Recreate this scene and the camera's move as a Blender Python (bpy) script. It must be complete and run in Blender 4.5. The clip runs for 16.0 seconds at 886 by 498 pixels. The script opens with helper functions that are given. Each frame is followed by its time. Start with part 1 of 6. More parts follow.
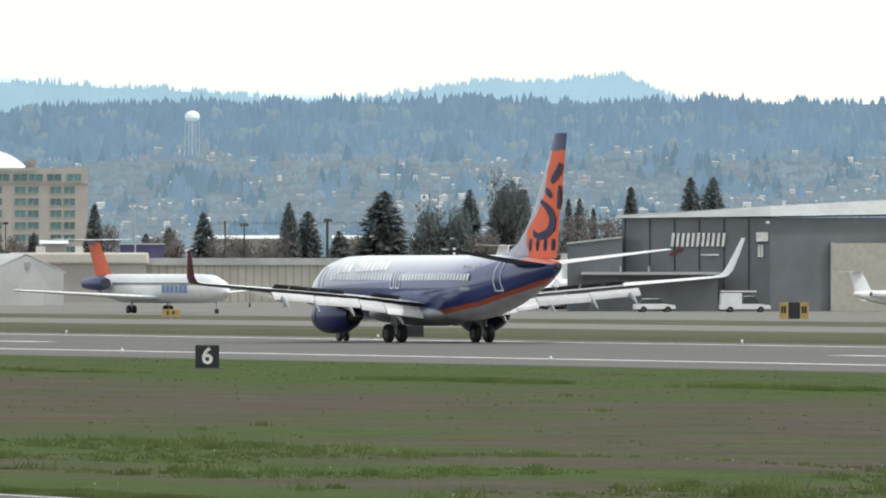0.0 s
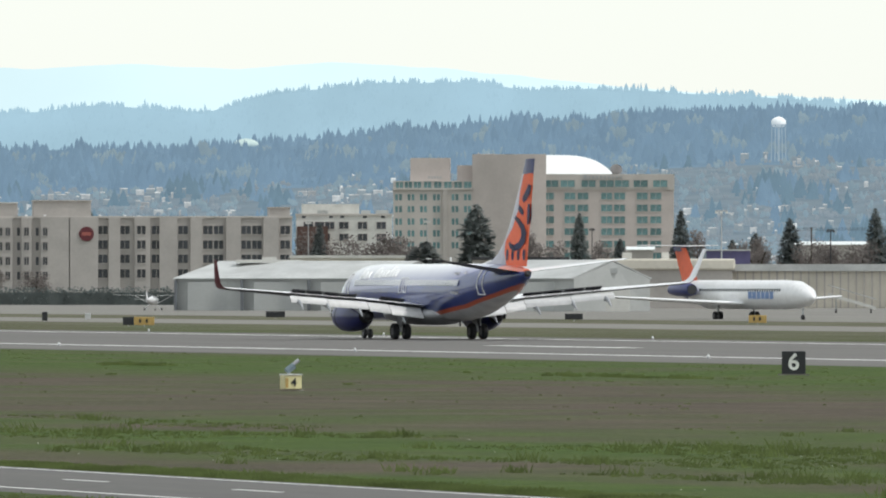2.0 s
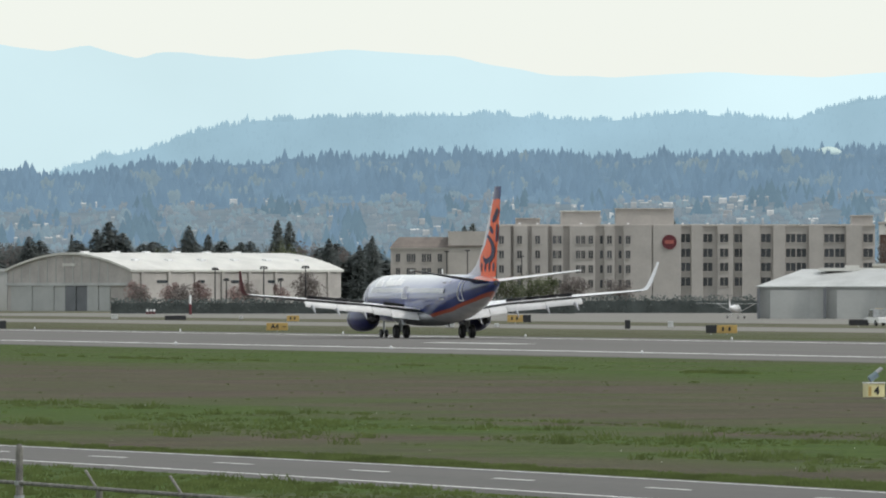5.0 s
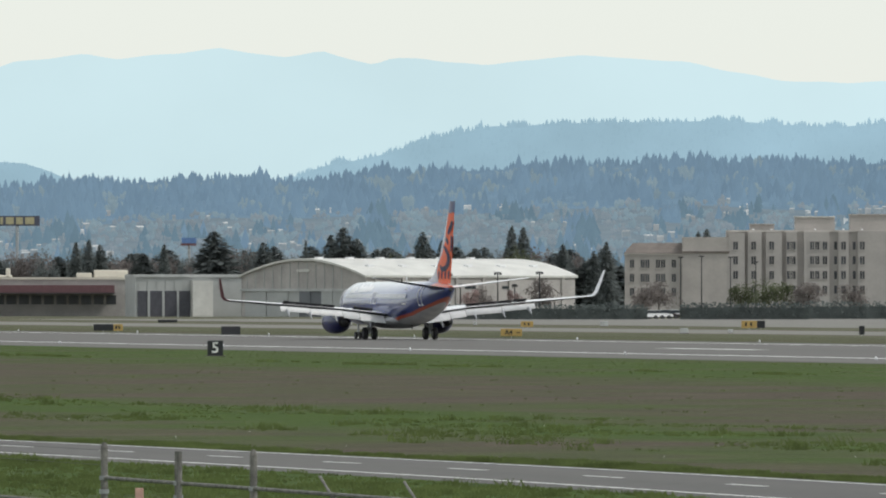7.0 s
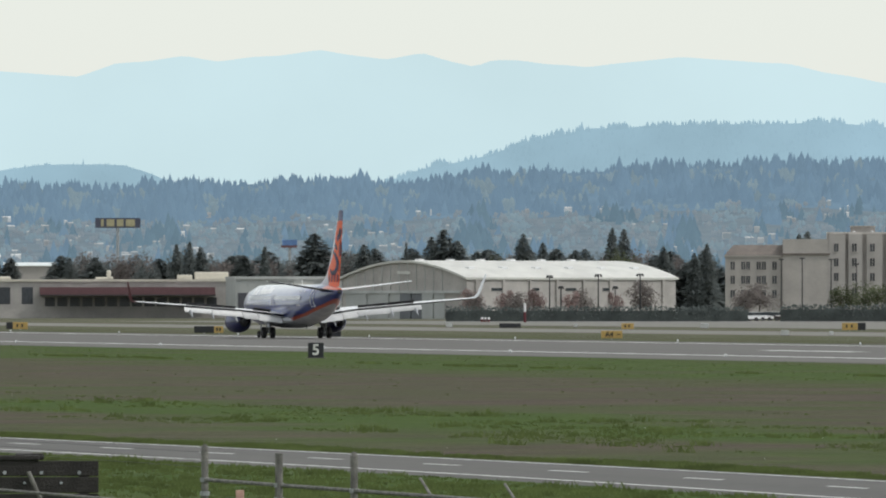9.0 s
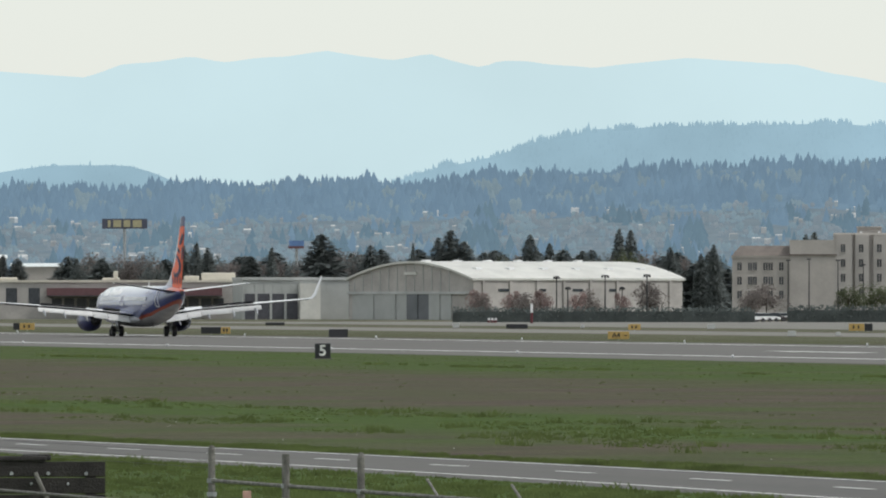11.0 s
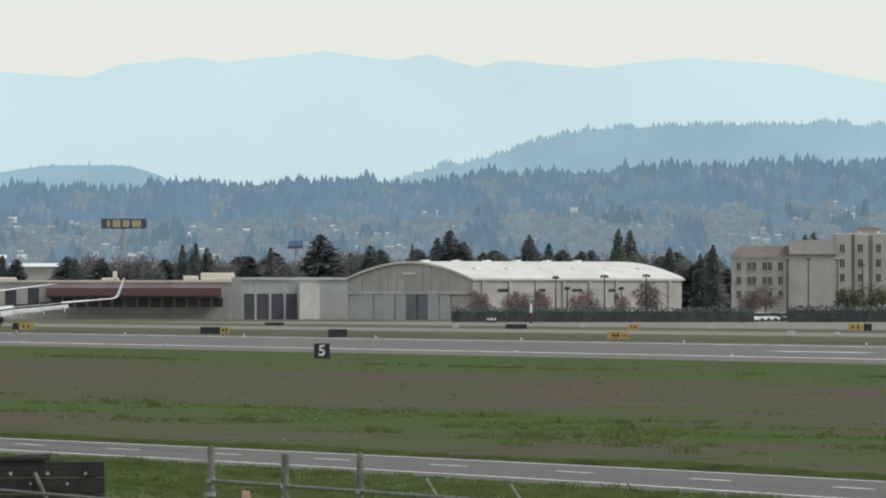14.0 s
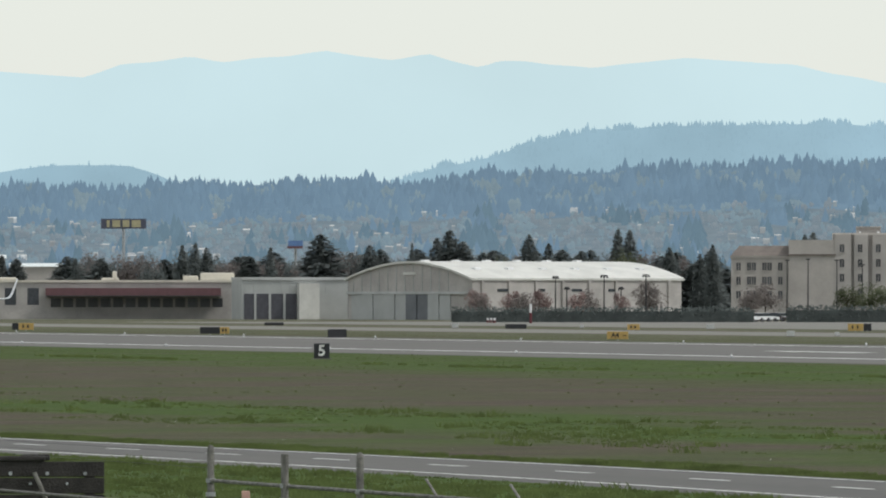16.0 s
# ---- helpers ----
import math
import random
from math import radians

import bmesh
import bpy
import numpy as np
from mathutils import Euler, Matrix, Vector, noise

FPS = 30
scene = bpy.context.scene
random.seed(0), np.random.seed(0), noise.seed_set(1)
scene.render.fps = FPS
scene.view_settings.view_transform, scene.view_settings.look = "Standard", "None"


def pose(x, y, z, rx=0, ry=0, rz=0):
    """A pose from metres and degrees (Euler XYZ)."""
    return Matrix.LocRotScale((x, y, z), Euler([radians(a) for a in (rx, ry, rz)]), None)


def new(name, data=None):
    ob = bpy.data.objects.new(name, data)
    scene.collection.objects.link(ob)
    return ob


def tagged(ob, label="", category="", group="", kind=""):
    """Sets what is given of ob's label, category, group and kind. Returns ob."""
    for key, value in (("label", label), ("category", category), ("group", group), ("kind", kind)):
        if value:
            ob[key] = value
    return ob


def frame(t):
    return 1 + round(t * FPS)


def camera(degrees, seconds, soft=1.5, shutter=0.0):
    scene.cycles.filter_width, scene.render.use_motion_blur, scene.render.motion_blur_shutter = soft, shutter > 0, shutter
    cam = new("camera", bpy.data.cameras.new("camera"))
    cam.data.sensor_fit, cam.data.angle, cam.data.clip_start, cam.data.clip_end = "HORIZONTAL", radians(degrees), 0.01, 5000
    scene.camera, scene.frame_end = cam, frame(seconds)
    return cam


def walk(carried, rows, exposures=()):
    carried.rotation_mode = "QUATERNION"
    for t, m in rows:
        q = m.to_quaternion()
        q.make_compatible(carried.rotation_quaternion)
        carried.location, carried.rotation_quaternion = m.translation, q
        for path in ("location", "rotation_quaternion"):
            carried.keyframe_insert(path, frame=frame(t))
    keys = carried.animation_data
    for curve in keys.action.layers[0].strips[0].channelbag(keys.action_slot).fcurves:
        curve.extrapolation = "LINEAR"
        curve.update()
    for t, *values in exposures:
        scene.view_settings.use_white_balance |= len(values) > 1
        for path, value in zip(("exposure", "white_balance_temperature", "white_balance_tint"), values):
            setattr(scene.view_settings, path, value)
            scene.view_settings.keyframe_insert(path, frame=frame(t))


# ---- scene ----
# The runway runs along +y; the camera stands on a low levee at the origin and pans from right to left.
EYE = 4.2
SPAN = 20000.0      # bearing units in one radian
ZERO = 3950.0       # bearing units from the runway's direction to bearing 0
LEVEL = 526.0       # height units of the horizon


def az(u):
    return (u + ZERO) / SPAN


def spot(u, d, z=0.0):
    return Vector((d * math.sin(az(u)), d * math.cos(az(u)), z))


def height(v, d):
    return EYE + (LEVEL - v) * d / SPAN


cam = camera(4.489, 16.0, soft=2.0)
PAN = [
    (0.0, 2671.6, 40.5), (0.5, 2346.4, 37.7), (1.0, 2073.6, 35.3), (1.5, 1844.9, 32.4), (2.0, 1634.3, 29.7),
    (2.5, 1429.9, 27.1), (3.0, 1242.5, 24.9), (3.5, 1066.6, 22.5), (4.0, 899.3, 19.9), (4.5, 746.1, 17.7),
    (5.0, 603.2, 15.3), (5.2, 549.7, 13.9), (7.3, 144.9, 4.4), (7.5, 117.3, 4.1), (8.0, 62.1, 2.9),
    (8.5, 31.1, 1.7), (9.0, 11.2, 1.4), (9.5, 4.0, 0.6), (11.5, -1.0, 0.0), (12.0, -0.9, 0.0), (12.5, 0.0, 0.0), (13.0, 0.4, 0.0),
    (14.0, 0.4, 0.0), (15.0, 0.6, 0.0), (16.0, 0.9, 0.0),
]
walk(cam, [(t, pose(0, 0, EYE, 90 + math.degrees((LEVEL - 441 - q) / SPAN), 0, -math.degrees(az(784 + p)))) for t, p, q in PAN],
     exposures=[(0.0, 0.36), (1.5, 0.28), (3.5, 0.2), (5.0, 0.13), (7.5, 0.03), (16.0, -0.01)])

# ---- light ----
SUN_AZ, SUN_EL = 122.0, 52.0     # degrees clockwise from +y, and above the horizon
world = bpy.data.worlds.new("sky")
scene.world = world
world.use_nodes = True
wn = world.node_tree
sky = wn.nodes.new("ShaderNodeTexSky")
sky.sky_type = "NISHITA"
sky.sun_disc = False
sky.sun_elevation, sky.sun_rotation = radians(SUN_EL), radians(SUN_AZ)
sky.air_density, sky.dust_density, sky.ozone_density = 1.0, 0.6, 1.0
wn.nodes["Background"].inputs["Strength"].default_value = 0.11
# thin bright overcast over the whole sky
veil = wn.nodes.new("ShaderNodeMix")
veil.data_type = "RGBA"
veil.inputs[0].default_value = 0.72
veil.inputs[7].default_value = (8.1, 8.45, 8.15, 1)
wn.links.new(sky.outputs[0], veil.inputs[6])
wn.links.new(veil.outputs[2], wn.nodes["Background"].inputs["Color"])
sun = new("sun", bpy.data.lights.new("sun", "SUN"))
sun.data.energy, sun.data.angle, sun.data.color = 1.7, radians(3), (1.0, 0.97, 0.92)
sd = Vector((math.sin(radians(SUN_AZ)) * math.cos(radians(SUN_EL)), math.cos(radians(SUN_AZ)) * math.cos(radians(SUN_EL)), math.sin(radians(SUN_EL))))
sun.rotation_euler = sd.to_track_quat("Z", "Y").to_euler()


# ---- materials ----
def nodes_of(name):
    m = bpy.data.materials.new(name)
    m.use_nodes = True
    return m, m.node_tree.nodes, m.node_tree.links, m.node_tree.nodes["Principled BSDF"]


def noise_ramp(ns, ls, coord, scale, colors, detail=4.0, lo=0.35, hi=0.65):
    tex = ns.new("ShaderNodeTexNoise")
    tex.inputs["Scale"].default_value, tex.inputs["Detail"].default_value = scale, detail
    ls.new(coord, tex.inputs["Vector"])
    ramp = ns.new("ShaderNodeValToRGB")
    ramp.color_ramp.elements[0].position, ramp.color_ramp.elements[1].position = lo, hi
    ramp.color_ramp.elements[0].color, ramp.color_ramp.elements[1].color = (*colors[0], 1), (*colors[1], 1)
    ls.new(tex.outputs[0], ramp.inputs[0])
    return ramp.outputs[0], tex.outputs[0]


def mixed(ns, ls, a, b, fac, kind="MIX"):
    mx = ns.new("ShaderNodeMix")
    mx.data_type, mx.blend_type = "RGBA", kind
    for sock, val in ((mx.inputs[0], fac), (mx.inputs[6], a), (mx.inputs[7], b)):
        if isinstance(val, bpy.types.NodeSocket):
            ls.new(val, sock)
        elif isinstance(val, (int, float)):
            sock.default_value = val
        else:
            sock.default_value = (*val, 1)
    return mx.outputs[2]


def math_node(ns, ls, op, a, b=0.0, clamp=False):
    n = ns.new("ShaderNodeMath")
    n.operation, n.use_clamp = op, clamp
    for sock, val in ((n.inputs[0], a), (n.inputs[1], b)):
        if isinstance(val, bpy.types.NodeSocket):
            ls.new(val, sock)
        else:
            sock.default_value = val
    return n.outputs[0]


def mat(name, color, rough=0.6, metal=0.0, vary=0.12, scale=1.5, bump=0.0, spread=0.0, coat=0.0):
    """A plain surface with blotches at two scales, some wear in its gloss, and a little relief."""
    m, ns, ls, b = nodes_of(name)
    tc = ns.new("ShaderNodeTexCoord").outputs["Object"]
    dark = tuple(c * (1 - vary) for c in color)
    lite = tuple(min(1, c * (1 + vary)) for c in color)
    c1, f1 = noise_ramp(ns, ls, tc, scale, (dark, lite))
    c2, f2 = noise_ramp(ns, ls, tc, scale * 9, ((1 - vary * 0.8,) * 3, (1, 1, 1)))
    col = mixed(ns, ls, c1, c2, 1.0, "MULTIPLY")
    if spread:
        info = ns.new("ShaderNodeObjectInfo")
        gain = math_node(ns, ls, "MULTIPLY_ADD", info.outputs["Random"], spread)
        gain.node.inputs[2].default_value = 1 - spread / 2
        comb = ns.new("ShaderNodeCombineColor")
        for k in range(3):
            ls.new(gain, comb.inputs[k])
        col = mixed(ns, ls, col, comb.outputs[0], 1.0, "MULTIPLY")
    ls.new(col, b.inputs["Base Color"])
    b.inputs["Metallic"].default_value = metal
    r = math_node(ns, ls, "MULTIPLY_ADD", f2, 0.2)
    r.node.inputs[2].default_value = max(0.02, rough - 0.1)
    ls.new(r, b.inputs["Roughness"])
    b.inputs["Coat Weight"].default_value = coat
    if bump:
        bn = ns.new("ShaderNodeBump")
        bn.inputs["Strength"].default_value, bn.inputs["Distance"].default_value = bump, 0.05
        ls.new(f2, bn.inputs["Height"])
        ls.new(bn.outputs[0], b.inputs["Normal"])
    return m


def leaf_mat(name, color, vary=0.25, spread=0.4):
    """Foliage: matt leaves that also let light through, varied from tree to tree and over each crown."""
    m, ns, ls, b = nodes_of(name)
    info = ns.new("ShaderNodeObjectInfo")
    pos = ns.new("ShaderNodeNewGeometry").outputs["Position"]
    c, f = noise_ramp(ns, ls, pos, 0.45, (tuple(q * (1 - vary) for q in color), tuple(q * (1 + vary) for q in color)), 5.0, 0.3, 0.7)
    gain = math_node(ns, ls, "MULTIPLY_ADD", info.outputs["Random"], spread)
    gain.node.inputs[2].default_value = 1 - spread / 2
    comb = ns.new("ShaderNodeCombineColor")
    for k in range(3):
        ls.new(gain, comb.inputs[k])
    c = mixed(ns, ls, c, comb.outputs[0], 1.0, "MULTIPLY")
    ls.new(c, b.inputs["Base Color"])
    b.inputs["Roughness"].default_value = 0.95
    b.inputs["Specular IOR Level"].default_value = 0.05
    through_leaf = ns.new("ShaderNodeBsdfTranslucent")
    ls.new(c, through_leaf.inputs[0])
    mx = ns.new("ShaderNodeMixShader")
    mx.inputs[0].default_value = 0.45
    ls.new(b.outputs[0], mx.inputs[1])
    ls.new(through_leaf.outputs[0], mx.inputs[2])
    ls.new(mx.outputs[0], ns["Material Output"].inputs[0])
    return m


def haze_glow_mat(name, dark, lite, air, share, scale, grainy=1.0):
    """Far slopes and woods seen through miles of air: their own colour, plus a glow that paints the lit haze."""
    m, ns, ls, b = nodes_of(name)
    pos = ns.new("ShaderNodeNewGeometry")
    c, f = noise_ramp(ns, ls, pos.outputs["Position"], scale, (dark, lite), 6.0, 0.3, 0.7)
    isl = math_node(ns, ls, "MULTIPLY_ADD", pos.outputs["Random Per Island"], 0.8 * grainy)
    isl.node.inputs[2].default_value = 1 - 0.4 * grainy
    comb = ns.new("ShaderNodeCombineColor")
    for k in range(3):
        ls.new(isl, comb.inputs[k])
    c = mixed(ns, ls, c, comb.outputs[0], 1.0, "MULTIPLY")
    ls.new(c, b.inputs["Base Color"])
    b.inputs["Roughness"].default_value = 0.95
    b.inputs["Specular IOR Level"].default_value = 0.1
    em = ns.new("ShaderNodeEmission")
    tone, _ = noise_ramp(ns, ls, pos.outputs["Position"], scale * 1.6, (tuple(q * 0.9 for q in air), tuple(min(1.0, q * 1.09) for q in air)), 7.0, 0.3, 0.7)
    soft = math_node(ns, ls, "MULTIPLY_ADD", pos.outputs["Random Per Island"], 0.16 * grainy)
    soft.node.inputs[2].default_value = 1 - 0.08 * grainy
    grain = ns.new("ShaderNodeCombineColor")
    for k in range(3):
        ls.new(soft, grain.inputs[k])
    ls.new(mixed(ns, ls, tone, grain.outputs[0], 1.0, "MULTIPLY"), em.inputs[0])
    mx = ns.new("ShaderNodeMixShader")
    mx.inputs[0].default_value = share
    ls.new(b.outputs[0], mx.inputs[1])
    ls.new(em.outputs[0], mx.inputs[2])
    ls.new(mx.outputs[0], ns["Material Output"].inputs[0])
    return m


def grass_mat(name):
    """Mown airfield grass: green and dry strips along the runway, patchy, with tufts."""
    m, ns, ls, b = nodes_of(name)
    pos = ns.new("ShaderNodeNewGeometry").outputs["Position"]
    green, _ = noise_ramp(ns, ls, pos, 0.35, ((0.036, 0.066, 0.010), (0.068, 0.106, 0.019)), 6.0, 0.3, 0.7)
    dry, _ = noise_ramp(ns, ls, pos, 0.22, ((0.064, 0.051, 0.040), (0.106, 0.084, 0.066)), 6.0, 0.3, 0.7)
    sep = ns.new("ShaderNodeSeparateXYZ")
    ls.new(pos, sep.inputs[0])
    # slow wander of the strips' borders
    mp = ns.new("ShaderNodeMapping")
    mp.inputs["Scale"].default_value = (0.05, 0.012, 0.05)
    ls.new(pos, mp.inputs[0])
    wob = ns.new("ShaderNodeTexNoise")
    wob.inputs["Scale"].default_value, wob.inputs["Detail"].default_value = 1.0, 5.0
    ls.new(mp.outputs[0], wob.inputs["Vector"])
    x = math_node(ns, ls, "MULTIPLY_ADD", wob.outputs[0], 46.0)
    ls.new(sep.outputs[0], x.node.inputs[2])
    x = math_node(ns, ls, "SUBTRACT", x, 23.0)
    x = math_node(ns, ls, "DIVIDE", x, 400.0)
    ramp = ns.new("ShaderNodeValToRGB")
    stops = ((0.0, 0.1), (0.175, 0.1), (0.184, 0.72), (0.198, 0.6), (0.208, 0.1), (0.23, 0.05), (0.255, 0.72), (0.345, 0.82), (0.375, 0.35), (0.4, 0.05), (0.5, 0.2), (0.66, 0.5), (1.0, 0.5))
    el = ramp.color_ramp.elements
    for k, (p, v) in enumerate(stops):
        e = el[k] if k < 2 else el.new(p)
        e.position, e.color = p, (v, v, v, 1)
    ls.new(x, ramp.inputs[0])
    patch, pf = noise_ramp(ns, ls, pos, 0.06, ((0, 0, 0), (1, 1, 1)), 8.0, 0.4, 0.62)
    fac = math_node(ns, ls, "MULTIPLY_ADD", pf, 2.4)
    fac.node.inputs[2].default_value = -1.2
    fac = math_node(ns, ls, "ADD", ramp.outputs[0], fac, True)
    col = mixed(ns, ls, green, dry, fac)
    # straw-pale, thinner grass between the runway and the apron
    far = math_node(ns, ls, "SUBTRACT", sep.outputs[0], 262.0)
    far = math_node(ns, ls, "DIVIDE", far, 60.0, True)
    straw, _ = noise_ramp(ns, ls, mp.outputs[0], 3.0, ((0.08, 0.083, 0.05), (0.16, 0.148, 0.112)), 6.0, 0.35, 0.65)
    col = mixed(ns, ls, col, straw, math_node(ns, ls, "MULTIPLY", far, 0.8))
    tuft, tf = noise_ramp(ns, ls, pos, 3.0, ((0.5, 0.54, 0.5), (1.12, 1.1, 1.05)), 6.0, 0.28, 0.64)
    col = mixed(ns, ls, col, tuft, 0.8, "MULTIPLY")
    ls.new(col, b.inputs["Base Color"])
    b.inputs["Roughness"].default_value = 0.95
    b.inputs["Specular IOR Level"].default_value = 0.15
    bn = ns.new("ShaderNodeBump")
    bn.inputs["Strength"].default_value, bn.inputs["Distance"].default_value = 0.6, 0.25
    ls.new(tf, bn.inputs["Height"])
    ls.new(bn.outputs[0], b.inputs["Normal"])
    return m


def paving_mat(name, dark, lite, streak=True):
    """Concrete or asphalt with long tyre streaks along the traffic's direction."""
    m, ns, ls, b = nodes_of(name)
    pos = ns.new("ShaderNodeNewGeometry").outputs["Position"]
    mp = ns.new("ShaderNodeMapping")
    mp.inputs["Scale"].default_value = (0.5, 0.012, 0.5)
    ls.new(pos, mp.inputs[0])
    c1, f1 = noise_ramp(ns, ls, mp.outputs[0], 1.0, (dark, lite), 5.0, 0.3, 0.7)
    c2, f2 = noise_ramp(ns, ls, pos, 2.5, ((0.86, 0.86, 0.86), (1.05, 1.05, 1.05)))
    ls.new(mixed(ns, ls, c1, c2, 1.0, "MULTIPLY"), b.inputs["Base Color"])
    b.inputs["Roughness"].default_value = 0.85
    return m


def livery_mat(name):
    """White upper body, blue lower body that sweeps up to the tail, an orange stripe under it and a grey belly."""
    m, ns, ls, b = nodes_of(name)
    tc = ns.new("ShaderNodeTexCoord").outputs["Object"]
    sep = ns.new("ShaderNodeSeparateXYZ")
    ls.new(tc, sep.inputs[0])
    s = math_node(ns, ls, "SUBTRACT", 19.6, sep.outputs[1])
    s = math_node(ns, ls, "DIVIDE", s, 40.0)

    def level(stops):
        r = ns.new("ShaderNodeValToRGB")
        for k, (p, v) in enumerate(stops):
            e = r.color_ramp.elements[k] if k < 2 else r.color_ramp.elements.new(p / 40)
            e.position, e.color = p / 40, (v / 8, v / 8, v / 8, 1)
        ls.new(s, r.inputs[0])
        return math_node(ns, ls, "MULTIPLY", r.outputs[0], 8.0)

    def below(lv, soft=0.03):
        d = math_node(ns, ls, "SUBTRACT", lv, sep.outputs[2])
        return math_node(ns, ls, "DIVIDE", d, soft, True)
    blue = below(level(((0, 2.8), (6, 3.45), (16, 3.72), (24, 3.84), (27, 4.15), (31, 4.9), (33.5, 5.6), (40, 6.5))), 0.08)
    orange = below(level(((0, 0), (15, 0.5), (19, 1.7), (24, 2.05), (29, 2.48), (34, 3.32), (40, 4.5))))
    belly = below(level(((0, 0), (15, 0.35), (19, 1.48), (24, 1.8), (29, 2.23), (34, 3.1), (40, 4.3))))
    white, _ = noise_ramp(ns, ls, tc, 0.6, ((0.82, 0.82, 0.85), (0.88, 0.88, 0.90)))
    bl, _ = noise_ramp(ns, ls, tc, 0.8, ((0.010, 0.028, 0.16), (0.016, 0.04, 0.20)))
    haze = below(math_node(ns, ls, "ADD", level(((0, 2.9), (6, 3.6), (16, 3.85), (24, 4.05), (27, 4.4), (31, 5.0), (40, 6.0))), 1.15), 1.35)
    col = mixed(ns, ls, white, (0.125, 0.138, 0.36), math_node(ns, ls, "MULTIPLY", haze, 0.9))
    col = mixed(ns, ls, col, bl, blue)
    col = mixed(ns, ls, col, (0.55, 0.095, 0.035), orange)
    grey, _ = noise_ramp(ns, ls, tc, 0.9, ((0.42, 0.42, 0.44), (0.55, 0.55, 0.56)))
    col = mixed(ns, ls, col, grey, belly)
    # the fin's orange runs down over the top of the tail
    high = math_node(ns, ls, "DIVIDE", math_node(ns, ls, "SUBTRACT", sep.outputs[2], 4.72), 0.05, True)
    rear = math_node(ns, ls, "DIVIDE", math_node(ns, ls, "SUBTRACT", s, 33.6 / 40), 0.02, True)
    col = mixed(ns, ls, col, (0.72, 0.11, 0.035), math_node(ns, ls, "MULTIPLY", high, rear))
    ls.new(col, b.inputs["Base Color"])
    b.inputs["Roughness"].default_value = 0.3
    b.inputs["Specular IOR Level"].default_value = 0.5
    b.inputs["Coat Weight"].default_value = 0.65
    b.inputs["Coat Roughness"].default_value = 0.08
    return m


